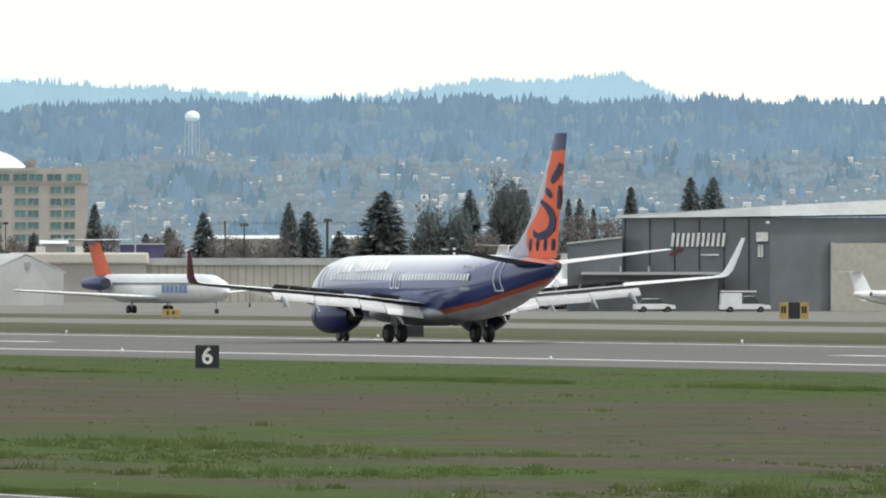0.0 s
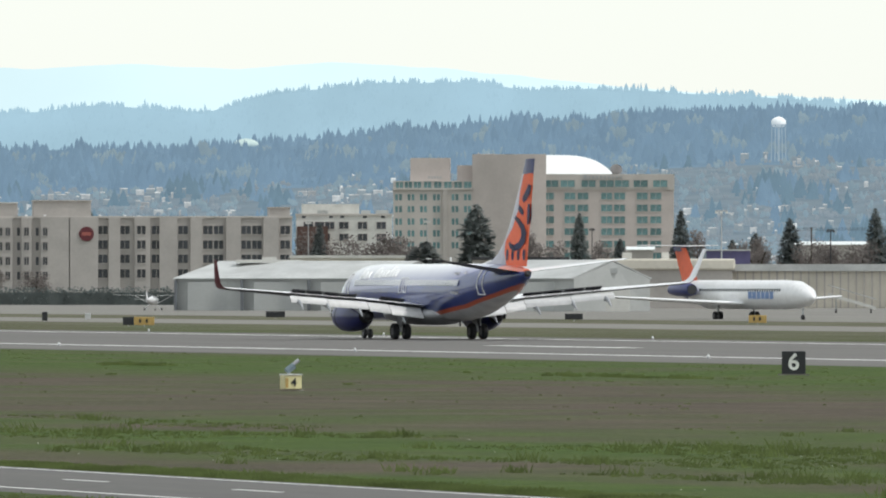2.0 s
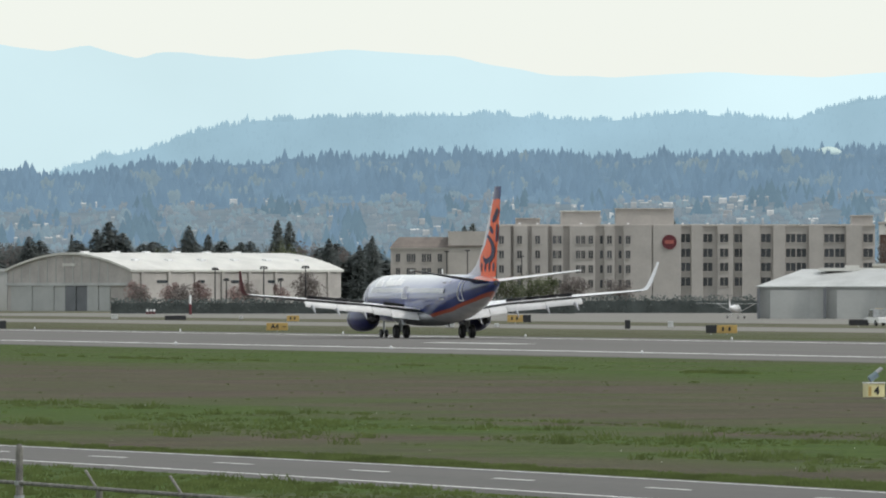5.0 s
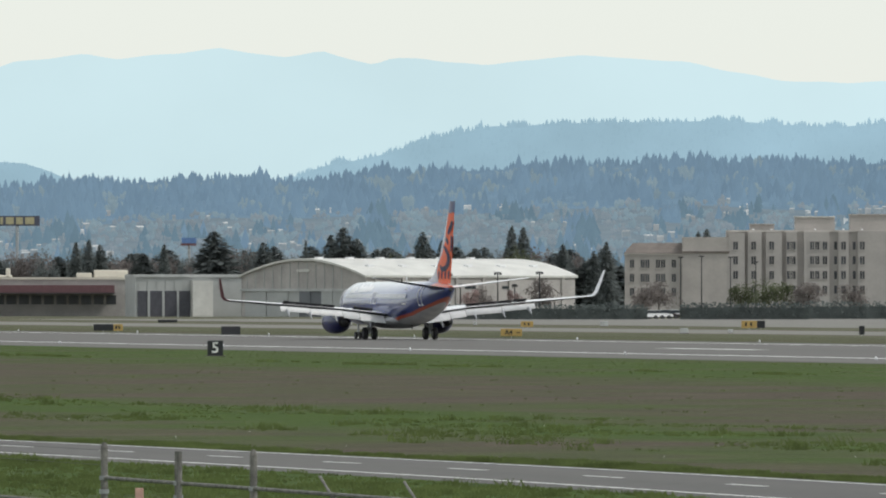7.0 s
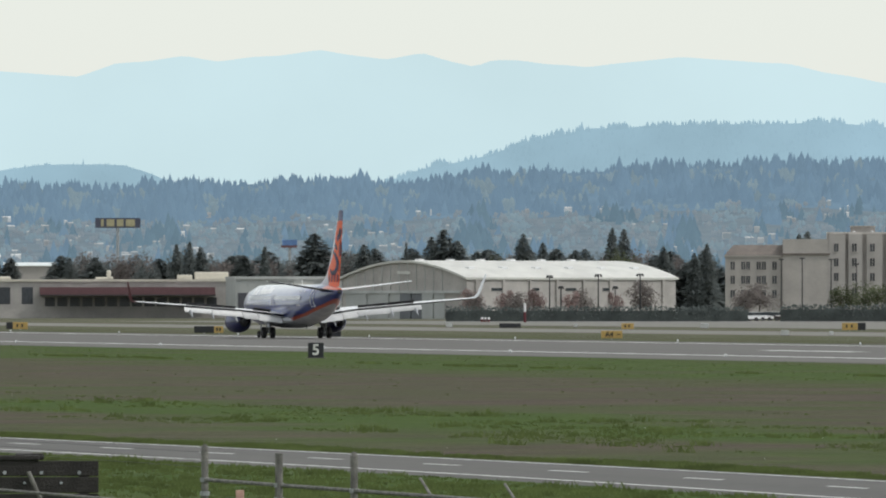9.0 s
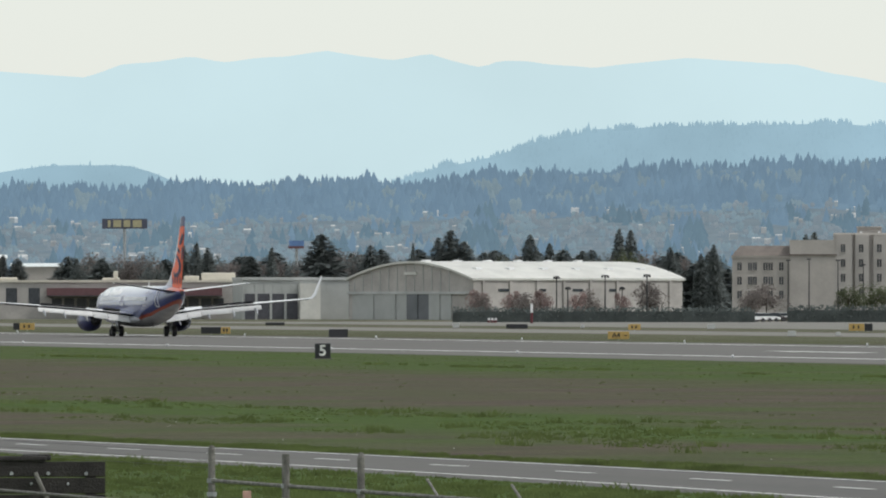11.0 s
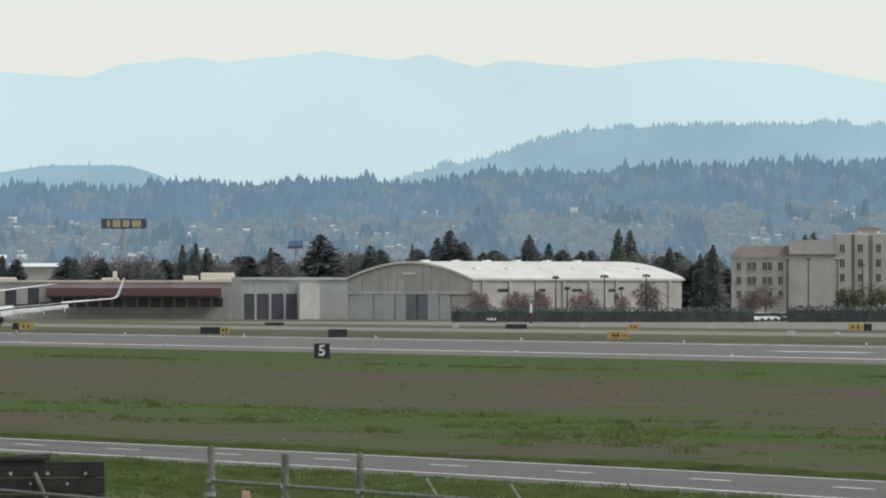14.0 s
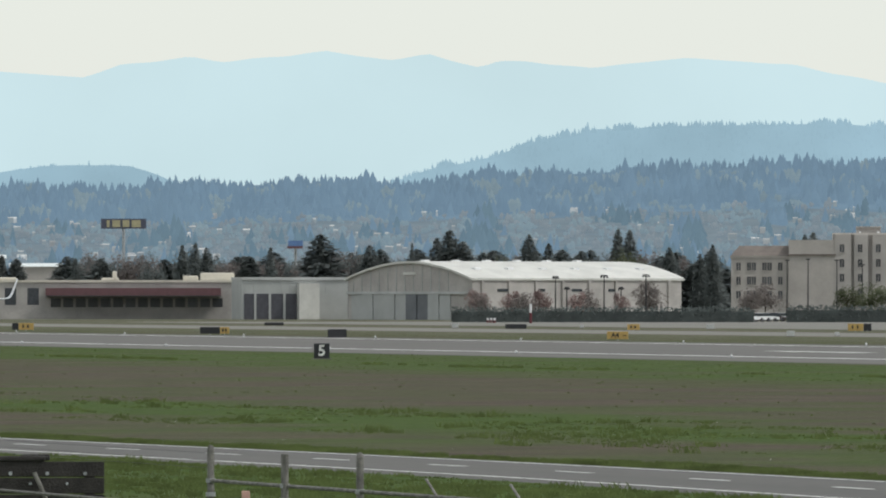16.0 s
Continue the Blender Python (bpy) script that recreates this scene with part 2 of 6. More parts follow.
M = {
    "tuft": leaf_mat("green_grass_blades", (0.13, 0.165, 0.06), 0.35, 0.0),
    "grass": grass_mat("airfield_grass"),
    "runway": paving_mat("grooved_concrete", (0.090, 0.084, 0.078), (0.128, 0.120, 0.112)),
    "asphalt": paving_mat("worn_asphalt", (0.076, 0.072, 0.067), (0.104, 0.099, 0.092)),
    "apron": paving_mat("pale_concrete", (0.145, 0.137, 0.122), (0.20, 0.19, 0.17)),
    "paint": mat("white_road_paint", (0.75, 0.75, 0.72), 0.6, vary=0.15),
    "livery": livery_mat("airliner_livery"),
    "white": mat("white_gloss_paint", (0.78, 0.78, 0.79), 0.3, vary=0.05, coat=0.3),
    "lavender": mat("lavender_grey_paint", (0.42, 0.40, 0.50), 0.35, vary=0.12, scale=2.0, coat=0.3),
    "skyblue": mat("pale_blue_decal", (0.12, 0.22, 0.45), 0.4, vary=0.1),
    "alu": mat("grey_wing_paint", (0.36, 0.37, 0.39), 0.35, vary=0.08),
    "lettering": mat("bright_white_decal", (0.9, 0.9, 0.9), 0.35, vary=0.02),
    # grey underside paint with its shade put into the colour
    "underside": mat("shaded_dark_grey", (0.07, 0.07, 0.085), 0.5, vary=0.15),
    "flap": mat("pale_flap_paint", (0.56, 0.56, 0.56), 0.4, vary=0.08),
    "dark": mat("dark_metal", (0.035, 0.035, 0.04), 0.55, vary=0.2),
    "tyre": mat("black_rubber", (0.018, 0.018, 0.02), 0.8, vary=0.2),
    "steel": mat("galvanised_steel", (0.42, 0.43, 0.44), 0.45, 0.7, vary=0.2, scale=6),
    "blue": mat("deep_blue_gloss_paint", (0.016, 0.024, 0.14), 0.38, vary=0.1, coat=0.2),
    "orange": mat("orange_gloss_paint", (0.82, 0.12, 0.035), 0.45, vary=0.05, coat=0.05),
    "red": mat("dark_red_paint", (0.12, 0.017, 0.026), 0.45, vary=0.1),
    "glass": mat("dark_window_glass", (0.05, 0.06, 0.07), 0.08, vary=0.2),
    "teal": mat("teal_window_glass", (0.13, 0.25, 0.26), 0.1, vary=0.25, spread=0.5),
    "pane": mat("grey_window_glass", (0.045, 0.05, 0.06), 0.3, vary=0.25, spread=0.7),
    "beige": mat("beige_stucco", (0.43, 0.402, 0.382), 0.9, vary=0.07, scale=0.2),
    "hotelwall": mat("pinkish_beige_stucco", (0.53, 0.472, 0.445), 0.9, vary=0.06, scale=0.2),
    "tan": mat("tan_stucco", (0.42, 0.39, 0.365), 0.9, vary=0.08, scale=0.2),
    "cream": mat("cream_stucco", (0.50, 0.466, 0.436), 0.9, vary=0.06, scale=0.2),
    "greywall": mat("slate_grey_metal_siding", (0.15, 0.16, 0.175), 0.55, vary=0.1, scale=0.3),
    "metalwall": mat("pale_grey_metal_siding", (0.41, 0.42, 0.412), 0.55, vary=0.06, scale=0.3),
    "hangarwall": mat("old_whitewashed_wall", (0.43, 0.405, 0.385), 0.85, vary=0.12, scale=0.25),
    "roofwhite": mat("white_membrane_roof", (0.62, 0.61, 0.575), 0.5, vary=0.1, scale=0.2),
    # white roofs, and the painted sun glare of the hotel's glass vault
    "skylight": mat("white_roof_and_glare", (0.85, 0.86, 0.86), 0.2, vary=0.03, coat=1.0),
    "roofgrey": mat("grey_metal_roof", (0.46, 0.47, 0.465), 0.5, vary=0.12, scale=0.25),
    "rooftan": mat("tan_membrane_roof", (0.62, 0.58, 0.50), 0.7, vary=0.08, scale=0.2),
    "rooftile": mat("brown_roof_tiles", (0.16, 0.135, 0.12), 0.8, vary=0.2, scale=0.4),
    "door": mat("beige_hangar_door", (0.50, 0.47, 0.40), 0.6, vary=0.08),
    "yellow": mat("yellow_sign_paint", (0.47, 0.315, 0.10), 0.45, vary=0.1, scale=3),
    "signblack": mat("black_sign_face", (0.015, 0.016, 0.02), 0.45, vary=0.2),
    "wood": mat("weathered_wood", (0.032, 0.028, 0.026), 0.85, vary=0.3, scale=4, bump=0.4),
    "postwood": mat("grey_weathered_post", (0.20, 0.19, 0.175), 0.85, vary=0.3, scale=7, bump=0.4),
    "bark": mat("brown_bark", (0.07, 0.055, 0.04), 0.9, vary=0.3),
    # needles, twigs and hedge are lightened to paint in the distance haze
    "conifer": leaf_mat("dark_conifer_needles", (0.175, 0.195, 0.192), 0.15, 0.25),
    "leaf": leaf_mat("fresh_green_leaves", (0.13, 0.145, 0.09), 0.3, 0.4),
    "twig": leaf_mat("bare_reddish_twigs", (0.225, 0.20, 0.19), 0.2, 0.3),
    "blossom": leaf_mat("pink_blossom", (0.30, 0.22, 0.21), 0.2, 0.3),
    "hedge": leaf_mat("dark_green_hedge", (0.15, 0.17, 0.165), 0.2, 0.2),
    "bushblock": mat("dark_red_brown_bush", (0.11, 0.065, 0.055), 0.9, vary=0.2),
    "tankgreen": mat("pale_green_tank_paint", (0.48, 0.56, 0.48), 0.5, vary=0.06),
    "carpaint": mat("car_paint", (0.11, 0.085, 0.09), 0.35, vary=0.1, spread=1.7, coat=0.5),
    "violet": mat("blue_violet_wall", (0.10, 0.09, 0.19), 0.7, vary=0.15, scale=0.3),
    # sign colours paled for the haze before the far pylon
    "navy": mat("navy_sign_face", (0.075, 0.078, 0.11), 0.6, vary=0.1),
    "mustard": mat("mustard_sign_bars", (0.42, 0.37, 0.22), 0.6, vary=0.1),
    "maroon": mat("dark_maroon_fascia", (0.14, 0.065, 0.07), 0.6, vary=0.1),
    "pink": mat("pale_red_plate", (0.5, 0.3, 0.25), 0.6, vary=0.2),
    # far materials: the blue haze is put in as a glow of their own
    "hill": haze_glow_mat("far_hillside", (0.07, 0.08, 0.06), (0.17, 0.17, 0.13), (0.205, 0.29, 0.375), 0.62, 0.05),
    "hillwood": haze_glow_mat("far_conifers", (0.02, 0.03, 0.025), (0.06, 0.075, 0.05), (0.21, 0.328, 0.45), 0.72, 0.02, 0.3),
    "grove": haze_glow_mat("far_dark_groves", (0.015, 0.025, 0.02), (0.045, 0.06, 0.04), (0.185, 0.29, 0.375), 0.7, 0.03, 0.3),
    "hilltree": haze_glow_mat("far_mixed_trees", (0.06, 0.075, 0.05), (0.18, 0.19, 0.125), (0.245, 0.345, 0.42), 0.75, 0.03, 0.25),
    "hillbare": haze_glow_mat("far_bare_trees", (0.10, 0.09, 0.08), (0.19, 0.17, 0.14), (0.25, 0.32, 0.375), 0.74, 0.03, 0.25),
    # far houses in two painted tones, one shaded and one lit
    "townshade": haze_glow_mat("far_house_shade", (0.12, 0.12, 0.12), (0.3, 0.29, 0.27), (0.30, 0.38, 0.43), 0.6, 0.3, 0.5),
    "town": haze_glow_mat("far_house_lit", (0.3, 0.28, 0.27), (0.8, 0.78, 0.75), (0.38, 0.44, 0.48), 0.42, 0.3),
    "ridge": haze_glow_mat("blue_ridge", (0.02, 0.03, 0.03), (0.05, 0.06, 0.05), (0.36, 0.545, 0.655), 0.88, 0.012, 0.25),
    "range": haze_glow_mat("pale_mountains", (0.05, 0.06, 0.06), (0.09, 0.1, 0.1), (0.605, 0.785, 0.83), 0.96, 0.002),
}


# ---- mesh tools ----
def box(bm, x0, x1, y0, y1, z0, z1, bevel=0.0):
    m = Matrix.LocRotScale(((x0 + x1) / 2, (y0 + y1) / 2, (z0 + z1) / 2), None, (abs(x1 - x0), abs(y1 - y0), abs(z1 - z0)))
    g = bmesh.ops.create_cube(bm, size=1, matrix=m)
    if bevel:
        es = {e for v in g["verts"] for e in v.link_edges}
        bmesh.ops.bevel(bm, geom=list(es), offset=bevel, segments=2, affect="EDGES", profile=0.5)
    return bm


def boxes(*rows, bevel=0.0):
    bm = bmesh.new()
    for r in rows:
        box(bm, *r, bevel=bevel)
    return bm


def tube(bm, a, b, r0, r1=None, n=10):
    a, b = Vector(a), Vector(b)
    q = (b - a).to_track_quat("Z", "Y").to_matrix().to_4x4()
    bmesh.ops.create_cone(bm, cap_ends=True, segments=n, radius1=r0, radius2=r0 if r1 is None else r1, depth=(b - a).length,
                          matrix=Matrix.Translation((a + b) / 2) @ q)
    return bm


def loft(bm, rings, caps=True, closed=True):
    """Skin rings of equal count, each a list of points."""
    vs = [[bm.verts.new(p) for p in r] for r in rings]
    n = len(vs[0])
    for a, b in zip(vs, vs[1:]):
        for k in range(n if closed else n - 1):
            bm.faces.new((a[k], a[(k + 1) % n], b[(k + 1) % n], b[k]))
    if caps and closed:
        bm.faces.new(vs[0][::-1])
        bm.faces.new(vs[-1])
    bmesh.ops.recalc_face_normals(bm, faces=bm.faces)
    return bm


def oval(cx, y, cz, w, h, n=28):
    return [(cx + w * math.cos(2 * math.pi * k / n), y, cz + h * math.sin(2 * math.pi * k / n)) for k in range(n)]


def part(name, bm, material, parent=None, label="", smooth=False):
    me = bpy.data.meshes.new(name)
    bm.normal_update()
    bm.to_mesh(me)
    bm.free()
    me.materials.append(material)
    if smooth:
        me.shade_smooth()
        me.set_sharp_from_angle(angle=radians(35))
    ob = new(name, me)
    ob.parent = parent
    return tagged(ob, label)


def piece(name, mesh, parent, m, label=""):
    ob = new(name, mesh)
    ob.parent = parent
    ob.matrix_basis = m
    return tagged(ob, label)


def thing(name, label, category, m=None, group="", kind=""):
    ob = new(name)
    ob.empty_display_size = 0.5
    if m is not None:
        ob.matrix_basis = m
    return tagged(ob, label, category, group, kind)


def facing(u, d, turn=0.0, z=0.0):
    """At bearing u and distance d, local x to the right and y away, turned clockwise by so many degrees."""
    p = spot(u, d)
    return pose(p.x, p.y, z, 0, 0, -math.degrees(az(u)) - turn)


def mesh_of(name, bm, material, smooth=False):
    me = bpy.data.meshes.new(name)
    bm.normal_update()
    bm.to_mesh(me)
    bm.free()
    me.materials.append(material)
    if smooth:
        me.shade_smooth()
    return me


def raw(name, verts, faces, material, label="", category="", kind="", smooth=False):
    me = bpy.data.meshes.new(name)
    me.from_pydata(verts, [], faces)
    me.materials.append(material)
    if smooth:
        me.shade_smooth()
    return tagged(new(name, me), label, category, "", kind)


# ---- ground, runway, roads ----
RIDGE_U = (-900, 0, 200, 400, 600, 700, 850, 1000, 1200, 1430, 1653, 2003, 2171, 2267, 2595, 2845, 3345, 4240, 5400)
RIDGE_V = (345, 340, 338, 330, 323, 329, 317, 309, 300, 293, 297, 292, 279, 270, 246, 229, 223, 226, 235)
NEAR, CREST = 3000.0, 4200.0


def crest(u):
    return height(float(np.interp(u, RIDGE_U, RIDGE_V)), CREST)


def land(u, d):
    """Height of the land: flat to NEAR, then a slope up to a wooded crest."""
    if d <= NEAR:
        return 0.0
    k = min(1.0, (d - NEAR) / (CREST - NEAR))
    z = crest(u) * (0.30 * k + 0.70 * k ** 1.6)
    z += 2.2 * k * (1 - k) * 4 * noise.noise(Vector((u / 240, d / 160, 3.0)))
    if d > CREST:
        z -= (d - CREST) * 0.05
    return z


def build_ground():
    us = [-ZERO + SPAN * a for a in np.linspace(-math.pi, -0.35, 24)] + list(np.linspace(-7500, -1200, 10))
    us += list(np.linspace(-900, 5400, 190)) + list(np.linspace(6500, -ZERO + SPAN * 2.9, 24))
    ds = [15, 40, 80, 140, 220, 330, 480, 700, 1000, 1500, 2200, 2900] + list(np.linspace(NEAR, CREST, 42)) + [4260, 4400, 4800]
    verts, faces = [(0, 0, 0)], []
    for d in ds:
        for u in us:
            p = spot(u, d, land(u, d) if -1000 < u < 5500 else 0.0)
            verts.append(tuple(p))
    n = len(us)
    for k in range(n):
        faces.append((0, 1 + (k + 1) % n, 1 + k))
    for j in range(len(ds) - 1):
        for k in range(n):
            a, b = 1 + j * n + k, 1 + j * n + (k + 1) % n
            faces.append((a, b, b + n, a + n))
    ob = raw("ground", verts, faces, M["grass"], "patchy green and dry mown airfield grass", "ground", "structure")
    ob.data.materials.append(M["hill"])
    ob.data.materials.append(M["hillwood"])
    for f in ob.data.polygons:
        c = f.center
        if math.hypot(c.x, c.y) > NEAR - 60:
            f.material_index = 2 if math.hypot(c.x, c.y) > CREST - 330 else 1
    ob.data.flip_normals() if ob.data.polygons[n * 3].normal.z < 0 else None


build_ground()


def road_bend(y):
    """The perimeter road swings gently towards the fence in the distance."""
    return -1.65 * (max(0.0, y - 240) / 50) ** 1.6


def strip(name, x0, x1, y0, y1, z, material, label, category, kind="structure", bend=None):
    """A long slab of paving along the runway's direction."""
    bm = bmesh.new()
    ys = np.linspace(y0, y1, 120 if bend else 40)
    vs = [[bm.verts.new((x + (bend(y) if bend else 0), y, zz)) for x, zz in ((x0 - 0.3, z - 0.05), (x0, z), (x1, z), (x1 + 0.3, z - 0.05))] for y in ys]
    for a, b in zip(vs, vs[1:]):
        for k in range(3):
            bm.faces.new((a[k], a[k + 1], b[k + 1], b[k]))
    return tagged(part(name, bm, material), label, category, "", kind)


RUN_NEAR, RUN_FAR, EDGE = 192.0, 264.0, 205.2
strip("runway", RUN_NEAR, RUN_FAR, -900, 2800, 0.05, M["runway"], "grey grooved concrete runway with tyre streaks", "runway")
strip("taxiway", 322, 352, -900, 2300, 0.05, M["apron"], "pale concrete taxiway beyond the runway", "taxiway")
strip("apron", 392, 640, -900, 1850, 0.06, M["apron"], "wide pale concrete apron by the hangars", "apron")
strip("perimeter_road", 62.3, 69.7, -300, 470, 0.05, M["asphalt"], "two-lane asphalt perimeter road", "road", bend=road_bend)
strip("edge_line", EDGE - 0.6, EDGE + 0.6, -900, 2800, 0.055, M["paint"], "white runway side line", "road marking")
strip("edge_line", RUN_FAR - 9, RUN_FAR - 8, -900, 2800, 0.055, M["paint"], "white runway side line", "road marking")
strip("edge_line", 62.65, 62.74, -300, 470, 0.055, M["paint"], "white line along the road's edge", "road marking", bend=road_bend)
strip("edge_line", 69.2, 69.25, -300, 470, 0.055, M["paint"], "white line along the road's edge", "road marking", bend=road_bend)


def dashes():
    bm = boxes((-0.08, 0.08, -1.5, 1.5, 0, 0.006))
    me = mesh_of("centre_dash", bm, M["paint"])
    for k in range(25):
        ob = new("centre_dash", me)
        m = k - 9
        y = 236.4 + 11.95 * m - (0.17 * m * m if m > 0 else 0.0)
        ob.matrix_basis = pose(66.2 + road_bend(y), y, 0.052, 0, 0, math.degrees(math.atan(-(road_bend(y + 1) - road_bend(y)))))
        tagged(ob, "short white centre dash on the perimeter road", "road marking", "centre dashes", "structure")
    me = mesh_of("runway_stripe", boxes((-0.9, 0.9, -13, 13, 0, 0.006)), M["paint"])
    for u in STRIPES:
        ob = new("runway_stripe", me)
        ob.matrix_basis = pose(STRIPE_X, STRIPE_X / math.tan(az(u)), 0.052)
        tagged(ob, "long white stripe painted on the runway", "road marking", "runway stripes", "structure")


STRIPE_X = 228.0
STRIPES = (1449, 2630, 4345)
dashes()


# ---- the landing airliner: nose towards +y, origin on the ground under the main gear ----
def foil(x, y_le, chord, z, thick, n=9):
    """A wing section at span x: leading edge at y_le, chord towards -y."""
    up, lo = [], []
    for k in range(n):
        c = (1 - math.cos(math.pi * k / (n - 1))) / 2
        t = thick * 2.6 * (0.2969 * math.sqrt(c) - 0.126 * c - 0.3516 * c ** 2 + 0.2843 * c ** 3 - 0.1015 * c ** 4) * 2
        up.append((x, y_le - chord * c, z + t * chord * 0.45))
        lo.append((x, y_le - chord * c, z - t * chord * 0.55))
    return up + lo[-2:0:-1]


def wheel(parent, name, x, y, r, w):
    bm = bmesh.new()
    prof = ((-w / 2, r * 0.55), (-w / 2, r * 0.9), (-w * 0.3, r), (w * 0.3, r), (w / 2, r * 0.9), (w / 2, r * 0.55))
    loft(bm, [[(px, pr * math.cos(a), pr * math.sin(a)) for a in np.linspace(0, 2 * math.pi, 25)[:-1]] for px, pr in prof])
    wh = part(name, bm, M["tyre"], parent, smooth=True)
    wh.matrix_basis = pose(x, y, r)
    part("rim", tube(bmesh.new(), (-w * 0.52, 0, 0), (w * 0.52, 0, 0), r * 0.5, n=18), M["underside"], wh, "dark grey metal wheel rim")
    return wh


def skin(bm, name, material, parent, label=""):
    return part(name, bm, material, parent, label, True)


def shade_below(ob, under):
    """Give the faces that look down a grey paint, darkened further to hold their shade."""
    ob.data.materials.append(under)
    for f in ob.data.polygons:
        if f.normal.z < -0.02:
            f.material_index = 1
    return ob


def airliner():
    jet = thing("airliner", "twin-engine airliner rolling out, white over blue with orange tail", "airplane")
    Y = 19.6
    prof = ((0.0, 2.75, 0.05, 0.05), (0.35, 2.78, 0.5, 0.46), (1.0, 2.9, 0.9, 0.86), (2.2, 3.08, 1.36, 1.32), (3.6, 3.22, 1.68, 1.72), (5.5, 3.28, 1.85, 1.96),
            (8, 3.3, 1.88, 2.0), (14, 3.3, 1.88, 2.0), (20, 3.3, 1.88, 2.0), (25.5, 3.3, 1.88, 2.0), (28.5, 3.47, 1.8, 1.83), (31, 3.72, 1.58, 1.56),
            (33.5, 4.02, 1.25, 1.22), (35.8, 4.3, 0.84, 0.86), (37.3, 4.5, 0.5, 0.52), (38.0, 4.6, 0.3, 0.32))
    skin(loft(bmesh.new(), [oval(0, Y - s, z, w, h, 36) for s, z, w, h in prof]), "fuselage", M["livery"], jet)
    part("tail_cone", tube(bmesh.new(), (0, Y - 38.0, 4.6), (0, Y - 38.35, 4.64), 0.24, 0.16, 14), M["dark"], jet, "dark exhaust of the tail cone")
    # wing to body fairing
    skin(loft(bmesh.new(), [oval(0, Y - s, 1.75, w, h, 24) for s, w, h in ((11.5, 0.4, 0.2), (13, 1.9, 0.62), (16, 2.15, 0.75), (20, 2.15, 0.75), (22.5, 1.8, 0.5), (24, 0.4, 0.2))]),
         "belly_fairing", M["alu"], jet)
    part("windscreen", boxes((-0.8, 0.8, Y - 2.5, Y - 1.95, 3.75, 4.05), bevel=0.1), M["glass"], jet, "dark cockpit glass")
    for side in (-1, 1):
        # main wing with its kink
        sag = 0.35 if side < 0 else 0.0
        droop = lambda x: -sag * max(0.0, x - 1.7) / 15.3
        secs = ((1.7, 13.3, 8.4, 2.35, 0.17), (5.9, 15.9, 4.75, 2.92, 0.18), (11.5, 19.0, 3.15, 3.45, 0.19), (17.0, 22.0, 1.65, 3.95, 0.22))
        secs = [(x, s, ch, z + droop(x), t) for x, s, ch, z, t in secs]
        shade_below(skin(loft(bmesh.new(), [foil(side * x, Y - s, c, z, t) for x, s, c, z, t in secs]), "wing", M["white"], jet, "swept wing, pale above, dark shaded grey below"), M["underside"])
        for a, b in zip(secs, secs[1:]):
            skin(tube(bmesh.new(), (side * a[0], Y - a[1] + 0.05, a[3] + 0.01), (side * b[0], Y - b[1] + 0.05, b[3] + 0.01), a[4] * a[2] * 0.17, b[4] * b[2] * 0.17, 10),
                 "slat", M["steel"], jet, "bare metal leading edge")
        # winglet, curved out and up
        tip = ((17.0, 22.0, 1.65, 3.95), (17.35, 22.3, 1.5, 4.05), (17.6, 22.7, 1.3, 4.4), (17.85, 23.4, 0.95, 5.3), (18.1, 24.1, 0.6, 6.35))
        rings = []
        for k, (x, s, c, z) in enumerate(tip):
            z = 3.95 + (z - 3.95) * (0.82 if side < 0 else 1.0) - sag
            th = 0.09 if k < 4 else 0.05
            nx, nz = (0, 1) if k == 0 else ((0.5, 0.85) if k == 1 else (0.97, 0.24))
            ring = [(side * (x - nx * th * q), Y - s - c * f, z + nz * th * q) for f, q in ((0, 0), (0.25, 1), (0.6, 0.8), (1, 0), (0.6, -0.8), (0.25, -1))]
            rings.append(ring)
        skin(loft(bmesh.new(), rings), "winglet", M["red"] if side < 0 else M["white"], jet, "dark red outer winglet" if side < 0 else "pale winglet")
        # flaps, extended and drooped
        for x0, x1, s0, s1, z0, z1, ch in ((1.95, 4.25, 21.1, 21.0, 2.26, 2.56, 1.0), (4.3, 5.8, 21.0, 20.85, 2.58, 2.78, 0.88), (5.85, 9.0, 20.85, 21.6, 2.8, 3.06, 0.72), (9.05, 12.0, 21.6, 22.3, 3.08, 3.36, 0.58)):
            for frac, drop, name in ((0.0, 0.0, "flap"), (0.62, 0.62, "rear_flap")):
                rings = []
                for x, s, z in ((x0, s0, z0 + droop(x0)), (x1, s1, z1 + droop(x1))):
                    a0 = radians(32 if name == "flap" else 46)
                    cl = ch * (0.66 if name == "flap" else 0.42)
                    ys, zs = Y - s - ch * frac * math.cos(radians(32)), z - 0.12 - ch * drop * math.sin(radians(32))
                    rings.append([(side * x, ys - cl * f * math.cos(a0), zs - cl * f * math.sin(a0) + q) for f, q in ((0, 0), (0.2, 0.12), (1, 0.03), (1, -0.03), (0.2, -0.1))])
                skin(loft(bmesh.new(), rings), name, M["flap"], jet, "white drooped landing flap")
